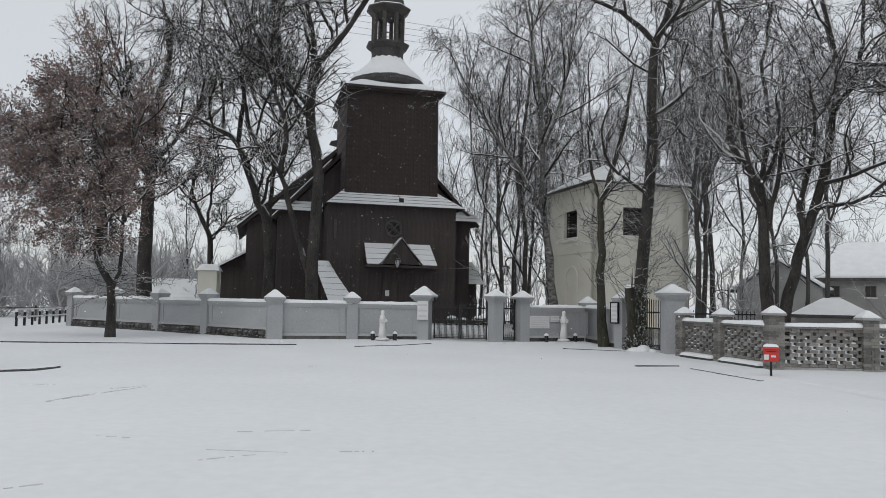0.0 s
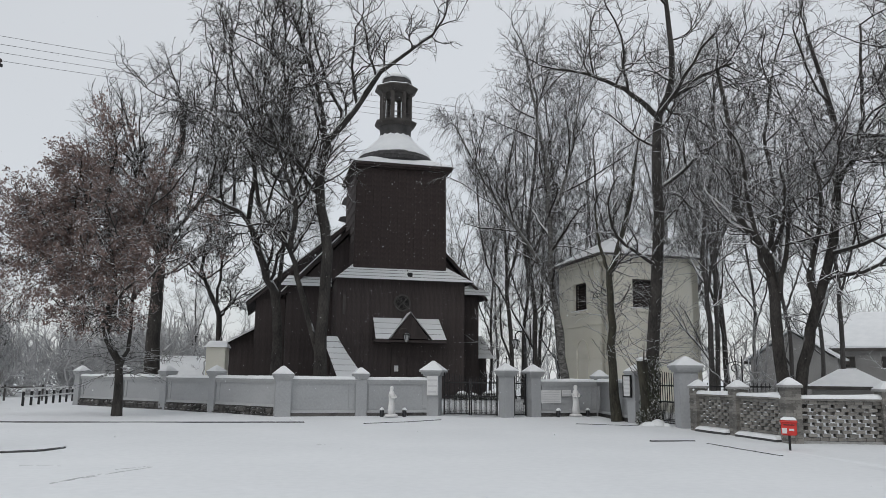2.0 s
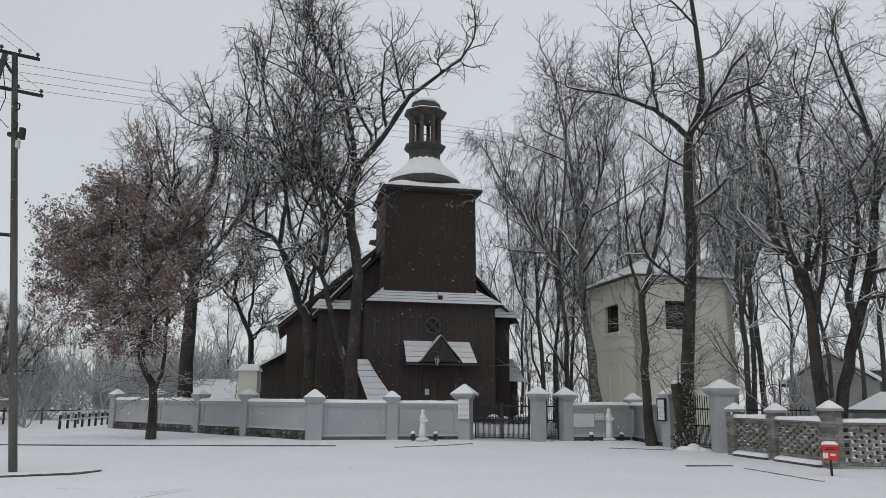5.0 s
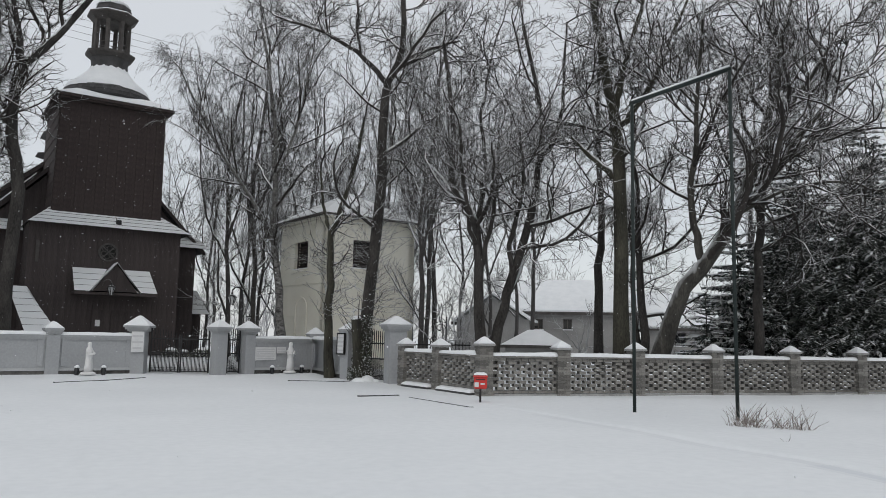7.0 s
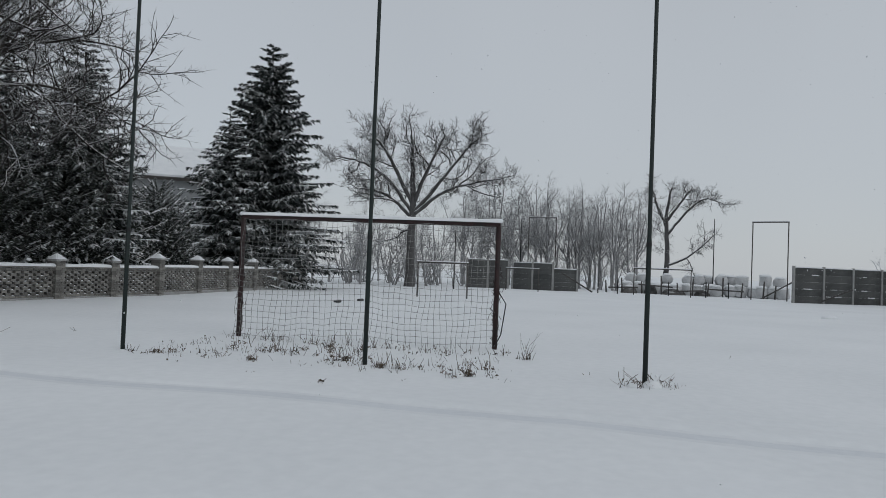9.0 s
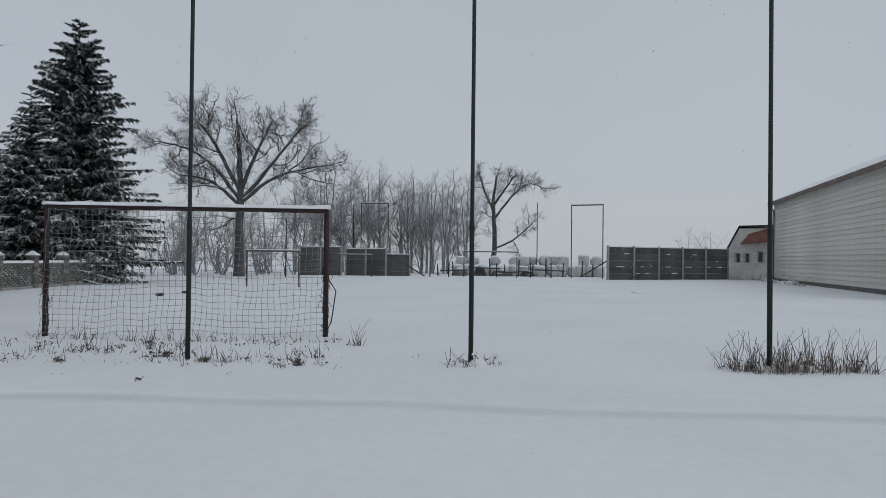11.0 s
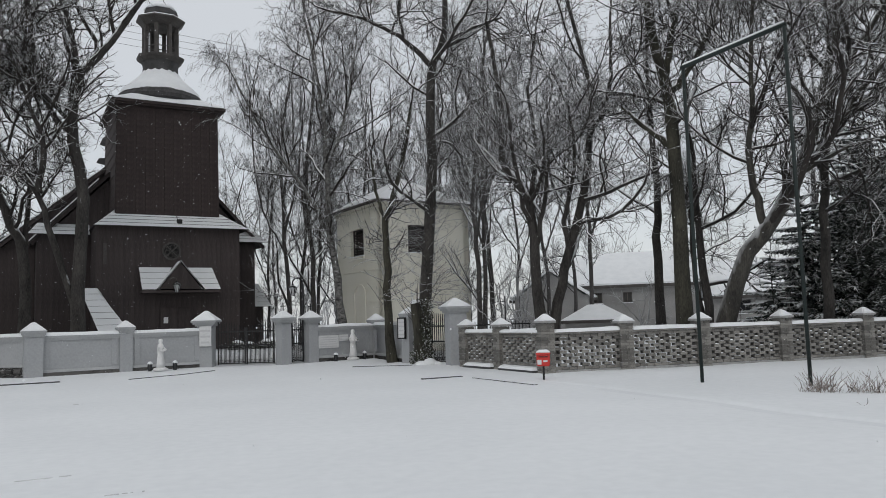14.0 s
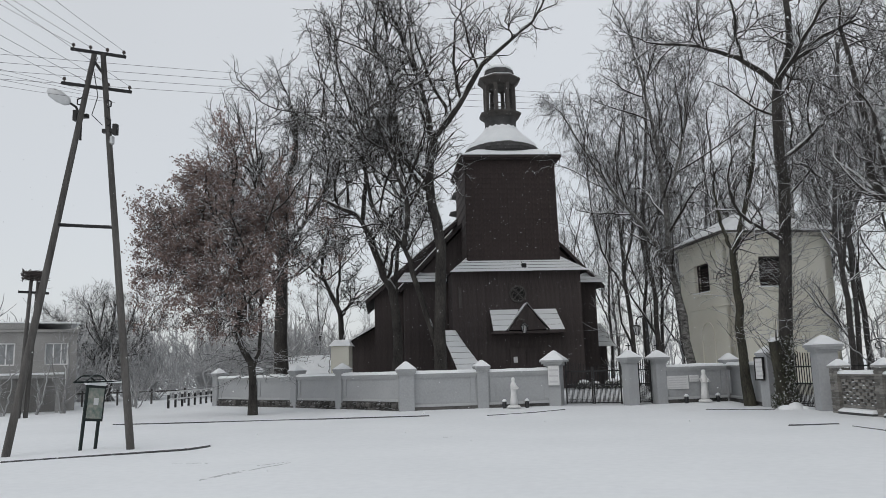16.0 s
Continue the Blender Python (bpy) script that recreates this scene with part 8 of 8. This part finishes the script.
    ob.matrix_world = pose(x, y, 0.03, 0, 0, turn)
    return tagged(ob, label, "statue", "statues")


robed("statue", -2.33, 30.75, 1.16, 60, 0, "white stone statue of a robed figure before the wall")
robed("statue", 5.1, 32.55, 1.26, 20, 2, "white stone statue of a robed figure on a low round base")
for x, y in ((-2.72, 31.0), (-1.85, 31.15), (4.35, 32.3), (5.65, 32.9)):
    gl = thing("grave_lamp", pose(x, y, 0.0), "small dark grave lamp with a snowy lid", "lamp", "grave lamps")
    part("body", Shape().turned([(0.07, 0), (0.09, 0.05), (0.085, 0.24), (0.06, 0.26)], 9).mesh("grave_body", SN["pane"], True), gl)
    part("lid", Shape().turned([(0.1, 0.26), (0.09, 0.31), (0.03, 0.36)], 9).mesh("grave_lid", SN["cap"], True), gl)


def notice(name, m, w, h, lines, label, board="paper"):
    """A flat board with rows of unreadable print as bars."""
    ob = thing(name, m, label, "notice")
    part("board", Shape().box(-w / 2, -0.015, 0, w / 2, 0.015, h).mesh("notice_board_plate", SN[board], bevel=0.004), ob)
    for k in range(lines):
        lw = w * (0.36 if k % 3 == 2 else 0.42)
        part("print_line", Shape().box(-lw, -0.019, 0, lw, -0.0155, h * 0.3 / lines).mesh("print_line", SN["ink"]), ob, m=pose(0, 0, h * (0.93 - 0.88 * (k + 0.7) / lines)))
    return ob


notice("notice_plate", facing(-0.75, 32.5, (2.2, 31.75)) @ pose(0.06, -0.38, 0.82), 0.46, 0.78, 3, "white notice panel with faint print on a gate pillar")
wm = facing(3.35, 32.4, (6.3, 33.6))
notice("notice_plate", wm @ pose(0.72, -0.17, 0.55), 0.95, 0.52, 5, "white lettered plate on the grey wall")
notice("notice_plate", wm @ pose(1.45, -0.17, 0.82), 0.42, 0.26, 2, "white lettered plate on the grey wall")
case = notice("notice_case", facing(6.65, 28.6, (7.7, 26.1)) @ pose(-0.1, -0.31, 0.95), 0.4, 0.7, 4, "dark framed notice case on a wall pillar")
part("frame", Shape().box(-0.24, -0.03, -0.05, -0.2, 0.03, 0.75).box(0.2, -0.03, -0.05, 0.24, 0.03, 0.75).box(-0.2, -0.03, 0.7, 0.2, 0.03, 0.75).box(-0.2, -0.03, -0.05, 0.2, 0.03, 0).mesh("case_frame", SN["iron"]), case)

# letterbox on a post
lb = thing("letterbox", pose(7.62, 18.25, -0.03, 0, 0, -22) @ Matrix.Diagonal((0.74, 0.74, 0.74, 1)), "red letterbox on a dark post, snow on its lid", "letterbox")
part("post", Shape().box(-0.035, -0.035, -0.2, 0.035, 0.035, 0.6).mesh("letterbox_post", SN["iron"], bevel=0.005), lb)
part("box", Shape().box(-0.22, -0.15, 0.5, 0.22, 0.15, 0.9).mesh("letterbox_box", SN["red"], bevel=0.03), lb)
part("lid", Shape().hull([(-0.25, -0.19, 0.88), (0.25, -0.19, 0.88), (0.25, 0.18, 0.88), (-0.25, 0.18, 0.88)], [(-0.23, -0.14, 0.95), (0.23, -0.14, 0.95), (0.23, 0.16, 0.97), (-0.23, 0.16, 0.97)]).mesh("letterbox_lid", SN["red"], bevel=0.015), lb)
part("snow", Shape().hull([(-0.24, -0.17, 0.951), (0.24, -0.17, 0.951), (0.24, 0.17, 0.971), (-0.24, 0.17, 0.971)], [(-0.15, -0.1, 1.03), (0.15, -0.1, 1.03), (0.15, 0.1, 1.05), (-0.15, 0.1, 1.05)]).mesh("letterbox_snow", SN["cap"], bevel=0.02), lb)
part("slot", Shape().box(-0.15, -0.165, 0.8, 0.15, -0.151, 0.83).mesh("letterbox_slot", SN["iron"]), lb)
part("label", Shape().box(-0.2, -0.158, 0.56, -0.06, -0.1515, 0.72).mesh("letterbox_label", SN["paper"]), lb, "white label")
part("label", Shape().box(-0.0, -0.158, 0.64, 0.14, -0.1515, 0.7).mesh("letterbox_mark", SN["paper"]), lb, "white marking")

# trodden snow rises from the gate to the church door
yard = [(-7.0, 34.9), (-0.4, 33.1), (2.6, 32.4), (5.0, 33.4), (5.3, 41.5), (-7.0, 41.5)]
crest = [(-6.0, 36.2), (-0.2, 34.7), (2.6, 34.0), (4.2, 34.8), (4.4, 41.5), (-6.0, 41.5)]
bank = new("snow_bank", Shape().hull([(x, y, -0.08) for x, y in yard], [(x, y, 0.46) for x, y in crest]).mesh("snow_bank", SN["ground"], True, bevel=0.12))
tagged(bank, "bank of trodden snow before the church door", "snow", kind="structure")
# low clipped bushes inside the gate
bush_rng = np.random.default_rng(55)
for x, y, w, h in ((0.5, 38.6, 0.4, 0.4), (1.05, 38.9, 0.35, 0.32), (1.9, 38.9, 0.45, 0.42), (2.8, 39.4, 0.35, 0.35)):
    bush = thing("low_bush", pose(x, y, 0.46), "low dark evergreen bush under patches of snow", "bush", "gate bushes")
    d = bush_rng.normal(size=(1500, 3))
    d /= np.linalg.norm(d, axis=1, keepdims=True)
    spots = np.abs(d) * (0, 0, 1) + d * (1, 1, 0)
    spots = spots * (w, w, h) * bush_rng.uniform(0.75, 1.05, (1500, 1))
    part("foliage", leaf_mesh("bush_leaves", spots, 0.08, bush_rng, SN["ivy"]), bush, kind="stuff")
    part("stem", Shape().turned([(0.05, -0.1), (0.04, h * 0.8)], 7).mesh("bush_stem", SN["bark"]), bush)
    part("snow", Shape().turned([(w * 0.7, h * 0.78), (w * 0.6, h * 0.95), (w * 0.3, h * 1.08), (0.05, h * 1.12)], 11).mesh("bush_snow", SN["cap"], True), bush)

snow_lump(7.0, 27.1, 0.34, 0.22, 41)
snow_lump(6.7, 27.05, 0.3, 0.14, 42)
snow_lump(7.25, 27.0, 0.22, 0.1, 43)


# ---- marks on the square and snow in the air ----
for x0, y0, x1, y1, w in ((-5.71, 11.7, -5.44, 12.86, 0.035), (-5.51, 13.38, -5.15, 13.92, 0.035), (-5.69, 11.63, -5.07, 13.83, 0.02), (-2.35, 9.47, -1.53, 9.69, 0.03), (-2.38, 8.41, -1.54, 8.37, 0.03), (-3.46, 6.62, -3.23, 6.83, 0.03), (-2.3, 7.88, -1.79, 8.23, 0.025), (-1.02, 8.43, -0.67, 8.49, 0.03), (-3.82, 9.04, -3.38, 8.95, 0.02), (-7.38, 13.77, -6.54, 13.74, 0.02), (-3.12, 18.5, -2.8, 18.6, 0.08)):
    s, k = Shape(), 14
    rm = random.Random(int(100 * (x0 + y1)))
    d = Vector((x1 - x0, y1 - y0, 0))
    nrm = Vector((-d.y, d.x, 0)).normalized()
    for i in range(k):
        if rm.random() < 0.25:
            continue
        a, b = Vector((x0, y0, 0)) + d * (i / k), Vector((x0, y0, 0)) + d * ((i + 0.96) / k)
        za, zb = land(a.x, a.y), land(b.x, b.y)
        wa, wb = w * rm.uniform(0.3, 1.0) / 2, w * rm.uniform(0.3, 1.0) / 2
        s.hull([(*(a - nrm * wa).xy, za - 0.01), (*(b - nrm * wb).xy, zb - 0.01), (*(b + nrm * wb).xy, zb - 0.01), (*(a + nrm * wa).xy, za - 0.01)], [(*(a - nrm * wa).xy, za + 0.006), (*(b - nrm * wb).xy, zb + 0.006), (*(b + nrm * wb).xy, zb + 0.006), (*(a + nrm * wa).xy, za + 0.006)])
    ob = new("slush_mark", s.mesh("slush_mark", SN["slush"]))
    tagged(ob, "thin broken streak of grey slush on the snow", "slush", kind="stuff")
rng = np.random.default_rng(21)
n = 4500
az, ds = np.radians(rng.uniform(-42, 118, n)), 5 + 32 * rng.random(n) ** 0.6
c = np.stack([ds * np.sin(az), ds * np.cos(az), 0.3 + rng.random(n) * (2 + ds * 0.4)], 1)
octa = np.array([(1, 0, 0), (-1, 0, 0), (0, 1, 0), (0, -1, 0), (0, 0, 1), (0, 0, -1)], float)
r = 0.0045 + 0.007 * rng.random(n) ** 2
V = (c[:, None] + octa[None] * r[:, None, None] * rng.uniform(0.6, 1.3, (n, 6, 1))).reshape(-1, 3)
tri = np.array([(0, 2, 4), (2, 1, 4), (1, 3, 4), (3, 0, 4), (2, 0, 5), (1, 2, 5), (3, 1, 5), (0, 3, 5)])
flakes = new("snowfall", raw_mesh("snowfall", V, (np.arange(n)[:, None, None] * 6 + tri[None]).reshape(-1, 3), SN["cap"]))
tagged(flakes, "sparse snowflakes falling through the air", "snowflakes", kind="stuff")


# ---- brick walls last ----
for k in range(len(B) - 1):
    honeycomb("wall_brick_%d" % (k + 1), B[k], B[k + 1], 1.14, 1 <= k <= 4, 0.1 if k < 2 else 0.0)
for k in range(len(C) - 1):
    honeycomb("wall_brick_%d" % (k + 10), C[k], C[k + 1], 1.26, False, 0.05)
for k, p in enumerate(B):
    brick_pillar(*p, B[k + 1] if k < len(B) - 1 else (31.0, 20.5), 1.72 if k == len(B) - 1 else (1.58 if k == 2 else 1.5))
for k, p in enumerate(C[1:], 1):
    brick_pillar(*p, C[k + 1] if k < len(C) - 1 else (47, 22), 1.68)
